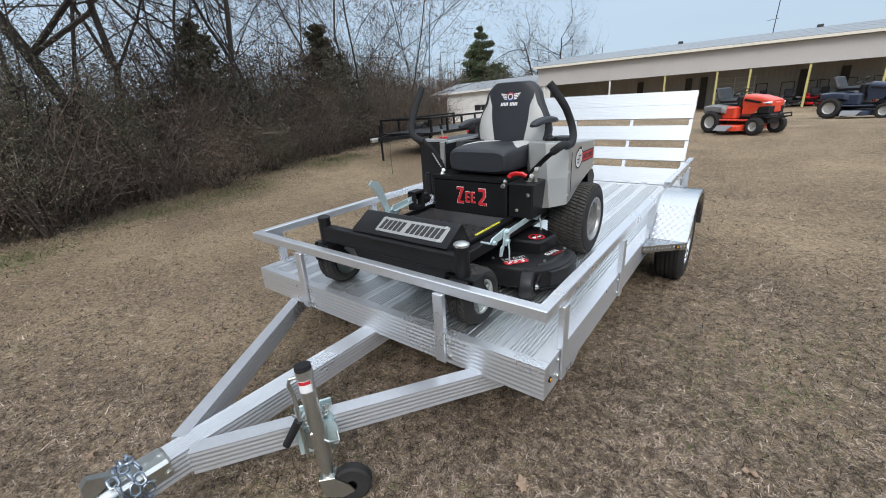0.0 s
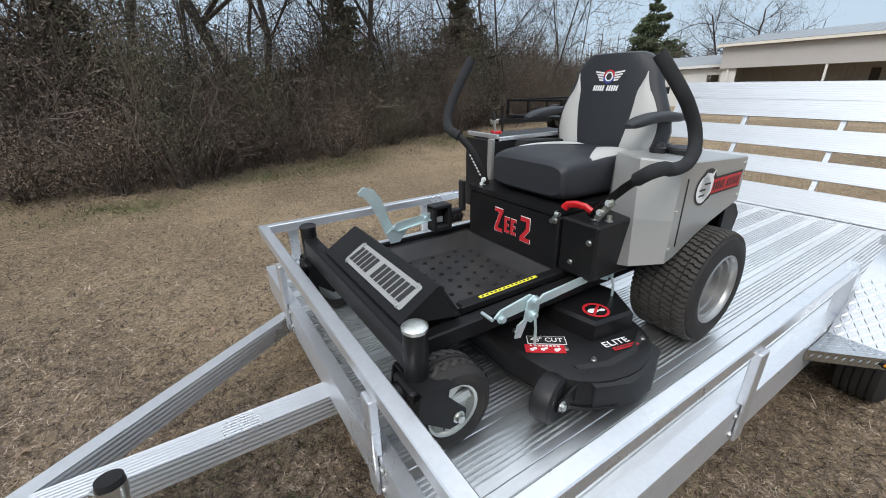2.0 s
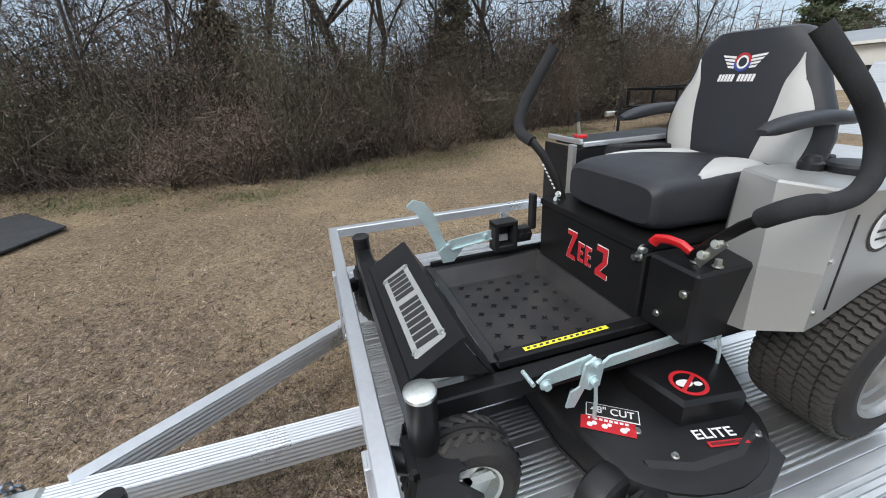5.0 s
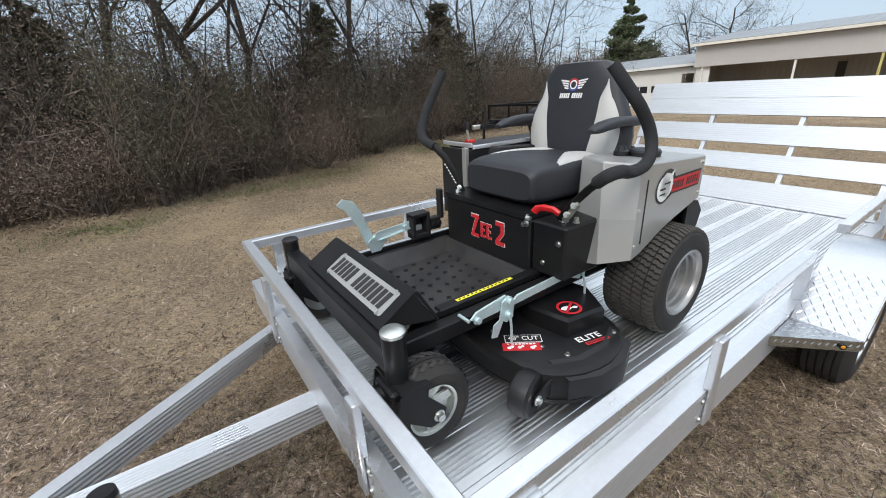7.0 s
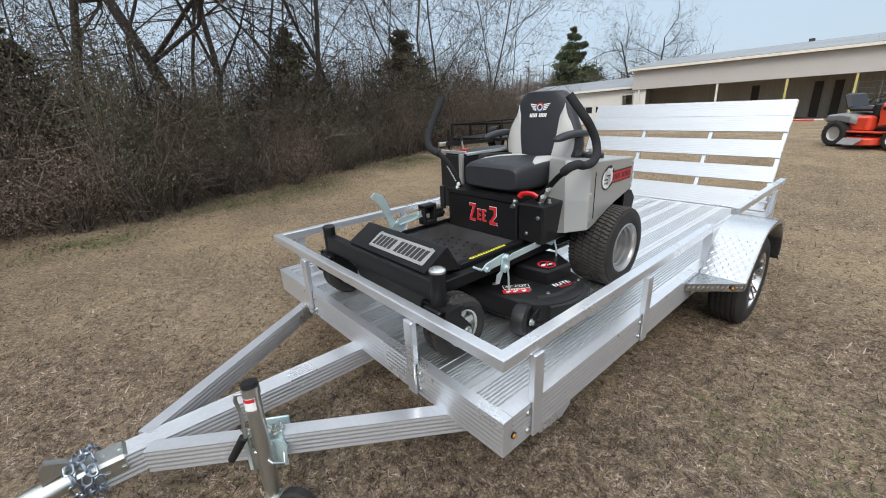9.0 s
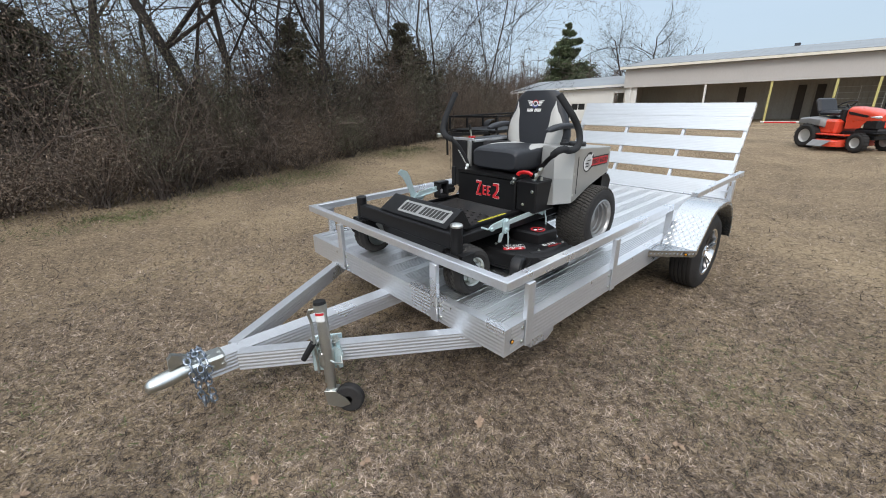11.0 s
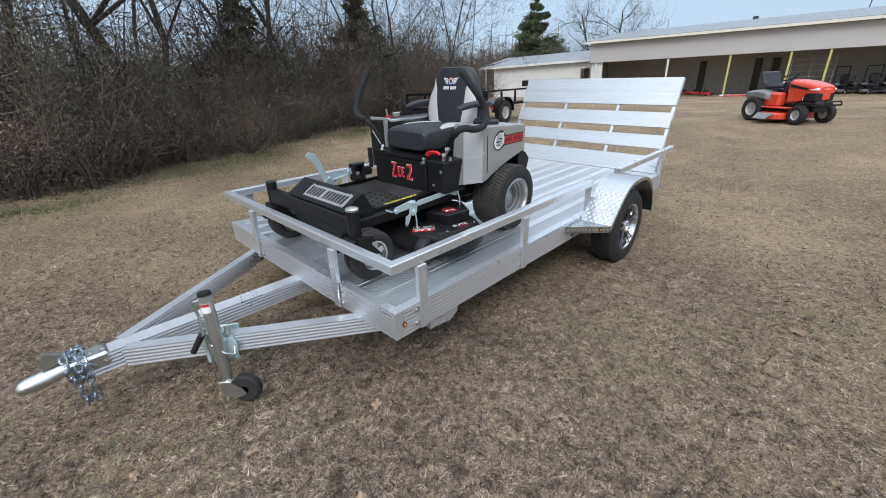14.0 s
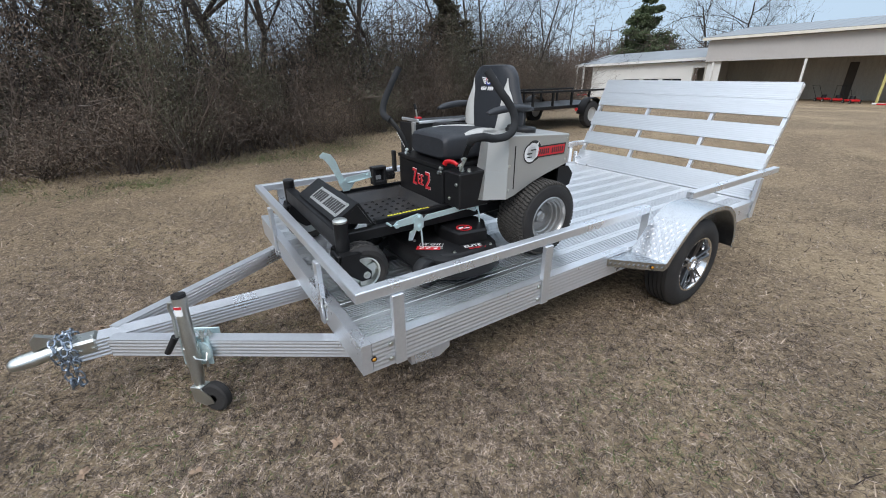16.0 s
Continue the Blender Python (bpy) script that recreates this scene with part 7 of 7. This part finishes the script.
def thicket():
    rs = np.random.RandomState(11)
    # uneven solid heaps added to block the view through, coloured as undergrowth in shade
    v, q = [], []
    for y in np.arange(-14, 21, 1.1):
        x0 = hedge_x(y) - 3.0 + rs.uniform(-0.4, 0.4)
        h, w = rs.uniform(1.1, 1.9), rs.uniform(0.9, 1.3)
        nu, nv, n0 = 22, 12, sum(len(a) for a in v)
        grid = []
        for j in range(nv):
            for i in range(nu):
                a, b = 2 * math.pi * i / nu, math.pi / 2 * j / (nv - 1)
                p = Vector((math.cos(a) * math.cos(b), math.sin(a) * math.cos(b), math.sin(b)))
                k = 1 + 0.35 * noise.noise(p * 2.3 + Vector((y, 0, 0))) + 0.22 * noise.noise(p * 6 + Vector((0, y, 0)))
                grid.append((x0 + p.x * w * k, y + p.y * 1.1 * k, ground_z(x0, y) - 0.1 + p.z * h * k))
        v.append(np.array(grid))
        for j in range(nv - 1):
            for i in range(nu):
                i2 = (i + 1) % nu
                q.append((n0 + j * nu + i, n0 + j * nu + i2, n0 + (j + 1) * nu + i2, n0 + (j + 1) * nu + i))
    tagged(new("undergrowth", np_mesh("undergrowth", np.concatenate(v), q, CORE, True)), "solid brown filler heaps inside the thicket, shade put into their colour", "undergrowth", kind="stuff")
    # stems with side twigs
    p0, p1, r0, r1, tips = [], [], [], [], []
    for _ in range(3700):
        y = rs.uniform(-13, 20)
        x = hedge_x(y) - abs(rs.normal(0.5, 1.2)) - 0.25
        p = np.array([x, y, ground_z(x, y) - 0.03])
        h = rs.uniform(0.6, 2.6) if rs.uniform() < 0.72 else rs.uniform(2.2, 4.6)
        h *= 0.8 + 0.55 * noise.noise((y * 0.55, 1.0, 0.0))
        d = np.array([rs.normal(0.10, 0.45), rs.normal(0, 0.55), 1.0])
        r = rs.uniform(0.004, 0.013)
        for i in range(5):
            d = d + rs.normal(0, 0.24, 3)
            d /= np.linalg.norm(d)
            t = p + d * h / 5
            f = 1 - i / 6
            p0.append(p), p1.append(t), r0.append(r * f), r1.append(r * (f - 0.14))
            for _ in range(2):
                e = d * 0.5 + rs.normal(0, 0.7, 3)
                e /= np.linalg.norm(e)
                m = t + e * rs.uniform(0.12, 0.35)
                e2 = e + rs.normal(0, 0.4, 3)
                m2 = m + e2 / np.linalg.norm(e2) * rs.uniform(0.10, 0.3)
                p0 += [t, m]
                p1 += [m, m2]
                r0 += [r * 0.4, r * 0.3]
                r1 += [r * 0.3, 0.0012]
                tips += [m, m2]
            p = t
    v, q = sticks(p0, p1, np.maximum(r0, 0.0022), np.maximum(r1, 0.0014))
    tagged(new("brushwood", np_mesh("brushwood", v, q, TWIG)), "tangled bare brown brushwood", "brushwood", kind="stuff")
    # saplings and tall brush behind, up to the lower limbs of the trees
    p0, p1, r0, r1 = [], [], [], []
    for k in range(2100):
        tall = k < 110
        y = rs.uniform(-13, 20)
        x = hedge_x(y) - (rs.uniform(1.0, 8.0) if tall else rs.uniform(1.2, 5.0))
        p = np.array([x, y, ground_z(x, y) - 0.03])
        h = rs.uniform(4.0, 9.0) if tall else rs.uniform(2.0, 4.2) * (0.9 + 0.5 * noise.noise((y * 0.45, 6.0, 0.0)))
        n = 8 if tall else 5
        d = np.array([rs.normal(0, 0.12 if tall else 0.25), rs.normal(0, 0.12 if tall else 0.25), 1.0])
        r = rs.uniform(0.010, 0.030) if tall else rs.uniform(0.005, 0.012)
        for i in range(n):
            d = d + rs.normal(0, 0.17, 3)
            d /= np.linalg.norm(d)
            t = p + d * h / n
            f = 1 - 0.8 * i / n
            p0.append(p), p1.append(t), r0.append(r * f), r1.append(r * (f - 0.8 / n))
            for _ in range((4 if i > 1 else 2) if tall else 2):
                e = d * rs.uniform(0.2, 0.8) + rs.normal(0, 0.6, 3)
                e /= np.linalg.norm(e)
                m = p + (t - p) * rs.uniform() + e * rs.uniform(0.25, 0.7)
                e2 = e + rs.normal(0, 0.4, 3)
                m2 = m + e2 / np.linalg.norm(e2) * rs.uniform(0.2, 0.6)
                p0 += [t, m]
                p1 += [m, m2]
                r0 += [r * f * 0.4, 0.004]
                r1 += [0.004, 0.002]
                if tall:
                    for _ in range(2):
                        e3 = e + rs.normal(0, 0.6, 3)
                        p0.append(m)
                        p1.append(m + e3 / np.linalg.norm(e3) * rs.uniform(0.2, 0.55))
                        r0.append(0.0035)
                        r1.append(0.0018)
            p = t
    v, q = sticks(p0, p1, np.maximum(r0, 0.0042), np.maximum(r1, 0.0022))
    tagged(new("saplings", np_mesh("saplings", v, q, LIMB)), "dense bare saplings and tall brush behind the thicket", "saplings", kind="stuff")
    back = np.array([b for b in p1 if b[2] < 3.8])
    back = back[rs.choice(len(back), 26000)] + rs.normal(0, 0.12, (26000, 3))
    v, q = flakes(back, 0.030, rs)
    tagged(new("withered_leaves", np_mesh("withered_leaves", v, q, BROWN_LEAF)), "withered leaves deep in the thicket", "leaves", kind="stuff")
    tips = np.array(tips)
    pick = tips[rs.choice(len(tips), 70000)]
    v, q = flakes(pick + rs.normal(0, 0.09, pick.shape), 0.016, rs)
    tagged(new("withered_leaves", np_mesh("withered_leaves", v, q, BROWN_LEAF)), "withered brown leaves caught in the brush", "leaves", kind="stuff")
    # leaf litter along the foot of the thicket
    y = rs.uniform(-14, 20, 9000)
    x = np.array([hedge_x(b) for b in y]) + rs.normal(0.25, 0.55, len(y))
    z = np.array([ground_z(a, b) for a, b in zip(x, y)]) + rs.uniform(0.01, 0.06, len(y))
    v, q = flakes(np.stack([x, y, z], 1), 0.02, rs, 0.7)
    tagged(new("leaf_litter", np_mesh("leaf_litter", v, q, BROWN_LEAF)), "brown leaf litter at the foot of the thicket", "leaves", kind="stuff")


thicket()


def shrub(seed, x, y, w, h, count, mat, label, leaf=0.0185):
    rs = np.random.RandomState(seed)
    z = ground_z(x, y)
    ob = thing("shrub", label, "shrub", (x, y, z), "shrubs along the thicket")
    p0, p1, r0, r1, c = [], [], [], [], []
    for _ in range(40):
        a, b = rs.uniform(0, 2 * math.pi), rs.uniform(0.15, 1.0)
        tip = np.array([w * b * math.cos(a), w * b * math.sin(a), h * rs.uniform(0.45, 1.0) * (1.15 - 0.5 * b * b)])
        root = np.array([rs.normal(0, 0.08), rs.normal(0, 0.08), 0])
        mid = (root + tip) / 2 + rs.normal(0, 0.10, 3)
        p0 += [root, mid]
        p1 += [mid, tip]
        r0 += [0.012, 0.007]
        r1 += [0.007, 0.002]
        n = count // 40
        t = rs.uniform(0.0, 1.08, n)[:, None]
        c.append(mid + (tip - mid) * t * 1.02 + rs.normal(0, 1, (n, 3)) * np.array([0.20, 0.20, 0.17]) * w)
    v, q = sticks(p0, p1, r0, r1)
    o = new("stem_tangle", np_mesh("stem_tangle", v, q, TWIG))
    o.parent = ob
    c = np.concatenate(c)
    c[:, 2] = np.maximum(c[:, 2], 0.03)
    v, q = flakes(c, leaf, rs, ratio=0.42)
    o = new("foliage", np_mesh("foliage", v, q, mat))
    o.parent = ob


srs = random.Random(5)
for k, y in enumerate(np.arange(-11.5, 18.5, 0.95)):
    y = float(y) + srs.uniform(-0.4, 0.4)
    green = srs.random() < (0.7 if y < 4 else 0.5)
    shrub(100 + k, hedge_x(y) - srs.uniform(0.25, 0.9), y, srs.uniform(0.6, 1.15), srs.uniform(1.2, 2.7) if green else srs.uniform(0.9, 2.3), 6800, OLIVE_LEAF if green else BROWN_LEAF, "dark olive evergreen shrub" if green else "brown half-bare shrub with withered leaves")

# taller evergreen and brown growth behind the front row
for k, y in enumerate(np.arange(-12.0, 15.0, 1.55)):
    y = float(y) + srs.uniform(-0.4, 0.4)
    green = k % 3 != 1
    shrub(160 + k, hedge_x(y) - srs.uniform(1.6, 2.5), y, srs.uniform(1.2, 1.6), srs.uniform(2.8, 3.8), 7200, OLIVE_LEAF if green else BROWN_LEAF, "tall dark olive evergreen shrub deep in the thicket" if green else "tall brown half-bare shrub deep in the thicket", 0.029)

# bare trees in and behind the thicket: place, height, girth, lean
TREES = ((-10.2, -4.6, 8, 0.09, 0.05, 0.1), (-9.8, -2.4, 9, 0.11, 0.1, -0.1), (-10.6, -1.3, 9, 0.10, 0.0, 0.12), (-10.5, 0.5, 11, 0.17, 0.05, 0.16), (-10.6, 1.3, 10, 0.12, 0.02, 0.12),
         (-10.3, 2.4, 12, 0.24, 0.05, -0.10), (-10.9, 2.75, 11, 0.16, 0.0, 0.06), (-11.0, 4.2, 10, 0.10, 0.1, 0.1), (-10.6, 5.9, 11, 0.16, 0.02, 0.05), (-11.1, 6.6, 11, 0.12, 0.0, -0.06),
         (-11.6, 8.7, 10, 0.10, 0.1, 0.0), (-11.3, 9.8, 11, 0.11, 0.05, 0.05), (-12.0, 11.2, 10, 0.10, 0.1, -0.05), (-12.4, 13.5, 10, 0.09, 0.12, 0.1), (-13.5, 16.0, 9, 0.09, 0.1, 0.1), (-15.5, 19.5, 8, 0.08, 0.1, 0.1),
         (-14.0, -2.0, 12, 0.14, 0.0, 0.0), (-14.5, 3.4, 13, 0.15, 0.0, 0.0), (-15.0, 7.5, 13, 0.14, 0.0, 0.0), (-16.0, 12.0, 12, 0.13, 0.0, 0.0), (-10.8, -7.5, 9, 0.11, 0.0, 0.1), (-12.4, -3.6, 11, 0.12, 0.0, 0.05), (-12.9, -0.5, 12, 0.12, 0.0, -0.05), (-11.7, -5.8, 10, 0.11, 0.0, 0.1))
for k, (x, y, h, r, a, b) in enumerate(TREES):
    bare_tree(40 + k, x, y, h, r * (0.46 if r > 0.15 else 0.36), (a, b), low=0.12, depth=4, keep=0.94)
for k, (x, y, h, r) in enumerate(((-11.4, 5.2, 3.6, 2.4), (-11.8, 9.3, 4.0, 2.6), (-10.8, -0.3, 3.3, 2.0))):
    cedar(70 + k, x, y, h, r, 9000, 0.055, "dull dark green cedar standing in the thicket", DULL_CEDAR)

# beyond the lot
cedar(80, -29.3, 48.0, 10.7, 5.3, 42000, 0.125, "tall pointed green cedar behind the annexe", CEDAR_LEAF)
bare_tree(81, -20.8, 48.0, 8.2, 0.12, (0.05, 0), 0.2, 4, "bare trees behind the shed")
bare_tree(82, -19.6, 49.5, 8.4, 0.12, (-0.05, 0), 0.2, 4, "bare trees behind the shed")
bare_tree(83, -18.2, 50.0, 5.4, 0.10, (0.0, 0), 0.2, 4, "bare trees behind the shed")


def far_woods():
    rs = np.random.RandomState(3)
    p0, p1, r0, r1 = [], [], [], []
    for _ in range(1300):
        if rs.uniform() < 0.6:
            x, y = rs.uniform(-75, -14), rs.uniform(62, 90)
        else:
            x, y = rs.uniform(-60, -24), rs.uniform(-30, 60)
        h = rs.uniform(3.5, 6.5)
        p = np.array([x, y, 0.1])
        d = np.array([rs.normal(0, 0.06), rs.normal(0, 0.06), 1])
        q = p + d * h
        p0.append(p), p1.append(q), r0.append(rs.uniform(0.05, 0.12)), r1.append(0.02)
        for _ in range(16):
            s = p + d * h * rs.uniform(0.1, 1.0)
            e = rs.normal(0, 1, 3)
            e[2] = abs(e[2]) * 0.6
            t = s + e / np.linalg.norm(e) * rs.uniform(0.8, 2.0)
            p0.append(s), p1.append(t), r0.append(0.03), r1.append(0.01)
    v, q = sticks(p0, p1, r0, r1)
    tagged(new("far_woods", np_mesh("far_woods", v, q, TWIG)), "distant bare brown woods", "woods", kind="stuff")


far_woods()


# ---- lawn blades and fallen leaves ----
def lawn():
    rs = np.random.RandomState(21)
    STRAW = leaf_material("straw_blades", [(0.032, 0.024, 0.020), (0.100, 0.075, 0.058), (0.205, 0.157, 0.120), (0.46, 0.372, 0.295), (0.126, 0.095, 0.076), (0.33, 0.260, 0.198), (0.050, 0.038, 0.031), (0.185, 0.143, 0.113)], 0.85, 13.0)
    GREEN = leaf_material("green_blades", [(0.07, 0.095, 0.032), (0.12, 0.14, 0.055), (0.19, 0.18, 0.09)], 0.8)

    def wave(x, y, s, k):
        """A smooth patchy field between 0 and 1."""
        f = np.sin(x * s + 1.7 * np.sin(y * s * 0.7 + k)) + np.sin(y * s * 1.13 + 1.9 * np.sin(x * s * 0.63 + 2.1 * k)) + np.sin((x - y) * s * 0.57 + k)
        return 0.5 + f / 6

    def blades(name, n, box, size, width, keep, mat, label, tuft=0.0, bends=2):
        x0, y0, x1, y1 = box
        x, y = rs.uniform(x0, x1, n), rs.uniform(y0, y1, n)
        if tuft:
            m = n // 9
            pick = rs.randint(0, m, n)
            loose = rs.uniform(0, 1, n) < 0.35
            x = np.where(loose, x, x[pick] + rs.normal(0, tuft, n))
            y = np.where(loose, y, y[pick] + rs.normal(0, tuft, n))
        k = keep(x, y) > rs.uniform(0, 1, n)
        x, y = x[k], y[k]
        n = len(x)
        z = np.array([ground_z(float(a), float(b)) for a, b in zip(x, y)])
        a = rs.uniform(0, 2 * math.pi, n)
        L = size * rs.uniform(0.45, 1.5, n)
        up = rs.uniform(0.05, 0.8, n)
        turn = rs.normal(0, 0.85, n)
        p = np.stack([x, y, z - 0.002], 1)
        rows, wd = [], (width * rs.uniform(0.6, 1.4, n))
        for j, share in enumerate((0.8, 1.0, 0.25) if bends == 2 else (1.0, 0.3)):
            g = a + turn * j
            side = np.stack([-np.sin(g), np.cos(g), rs.normal(0, 0.35, n)], 1) * (wd * share)[:, None]
            rows += [p - side, p + side]
            d = np.stack([np.cos(g), np.sin(g), up * (1.0 - 1.1 * j)], 1)
            p = p + d * (L / bends)[:, None]
            p[:, 2] = np.maximum(p[:, 2], z + 0.004)
        v = np.stack(rows, 1).reshape(-1, 3)
        b = (np.arange(n) * (2 * bends + 2))[:, None]
        q = np.concatenate([b + np.array([[2 * j, 2 * j + 1, 2 * j + 3, 2 * j + 2]]) for j in range(bends)])
        tagged(new(name, np_mesh(name, v, q, mat)), label, "grass", kind="stuff")

    def near(x, y):
        d = np.hypot(x + 0.1, y - 0.5)
        under = (x > XL + 0.1) & (x < XR - 0.1) & (y > Y0 + 0.8) & (y < Y1)
        return np.where(under, 0.12, 1.0) * (0.45 + 0.55 * wave(x, y, 3.1, 0.4)) / (1 + (d / 2.1) ** 2)

    def mid(x, y):
        d = np.hypot(x + 0.1, y - 0.5)
        under = (x > XL + 0.1) & (x < XR - 0.1) & (y > Y0 + 0.8) & (y < Y1)
        return np.where(under, 0.1, 1.0) * np.clip((d - 1.4) / 3, 0, 1) * (0.35 + 0.65 * wave(x, y, 1.3, 2.0)) / (1 + (d / 7.0) ** 3)

    def green(x, y):
        return np.clip(wave(x, y, 2.3, 4.0) * 2.6 - 1.45, 0, 1) * 0.7 + np.exp(-((x + 0.8) ** 2 + (y - 0.7) ** 2) / 0.12) * 0.8

    blades("grass", 1250000, (-4.2, -2.2, 3.2, 4.8), 0.034, 0.00150, near, STRAW, "short dry straw-coloured grass blades", 0.017)
    blades("grass_beyond", 270000, (-9.0, -5.0, 8.0, 13.0), 0.050, 0.0030, mid, STRAW, "short dry straw-coloured grass blades", 0.04, 1)
    def verge(x, y):
        edge = np.interp(y, [a for a, _ in HEDGE], [b for _, b in HEDGE])
        return np.exp(-((x - edge - 0.5) / 0.55) ** 2) * np.clip(wave(x, y, 1.9, 1.2) * 2.2 - 0.6, 0, 1)

    blades("green_grass", 90000, (-10.5, -6.0, -6.0, 8.0), 0.08, 0.004, verge, GREEN, "low green weeds along the foot of the thicket", 0.05, 1)
    blades("green_grass", 30000, (-4.0, -1.0, 3.0, 4.0), 0.045, 0.0019, green, GREEN, "sparse low green weeds in the dry lawn", 0.03)


lawn()
DRY_LEAF = material("dry_leaf", (0.24, 0.165, 0.11), 0.8, 0.0, 0.3, 30, 200, 0.3, second=(0.33, 0.25, 0.19), random_tone=0.3)
lf = Geo()
rim = [(0.045, 0), (0.02, 0.014), (0.024, 0.030), (0.006, 0.020), (-0.010, 0.034), (-0.016, 0.016), (-0.040, 0.010), (-0.034, 0), (-0.040, -0.010), (-0.016, -0.018), (-0.010, -0.034), (0.006, -0.020), (0.024, -0.028), (0.02, -0.012)]
lf.add([(0, 0, 0.004)] + [(a, b, 0.012 * math.sin(5 * k) + 0.010) for k, (a, b) in enumerate(rim)] + [(0, 0, 0.0055)] + [(a, b, 0.012 * math.sin(5 * k) + 0.0115) for k, (a, b) in enumerate(rim)],
       [(0, 1 + (k + 1) % 14, 1 + k) for k in range(14)] + [(15, 16 + k, 16 + (k + 1) % 14) for k in range(14)])
leaf_me = lf.mesh("dead_leaf", 0)
leaf_me.materials.append(DRY_LEAF)
lrs = random.Random(9)
spots = [(0.18, 1.65), (0.11, 1.47), (-0.56, 1.10), (-0.2, 0.75), (-1.0, 0.15), (0.5, 1.0), (-0.75, 0.55), (1.3, 2.1), (-2.3, 0.1), (0.9, 3.2), (-0.35, 0.35), (-2.9, 0.9), (-3.4, -0.2), (0.35, 2.5), (-1.6, -0.6), (0.2, 0.3)]
for k, (x, y) in enumerate(spots):
    o = new("dead_leaf", leaf_me)
    s = lrs.uniform(0.6, 1.05)
    o.matrix_world = Matrix.Translation((x, y, ground_z(x, y) + 0.012)) @ Euler((lrs.uniform(-0.3, 0.3), lrs.uniform(-0.3, 0.3), lrs.uniform(0, 6))).to_matrix().to_4x4() @ Matrix.Scale(s, 4)
    tagged(o, "curled brown dead leaf on the dry grass", "leaf", "fallen leaves on the lawn")
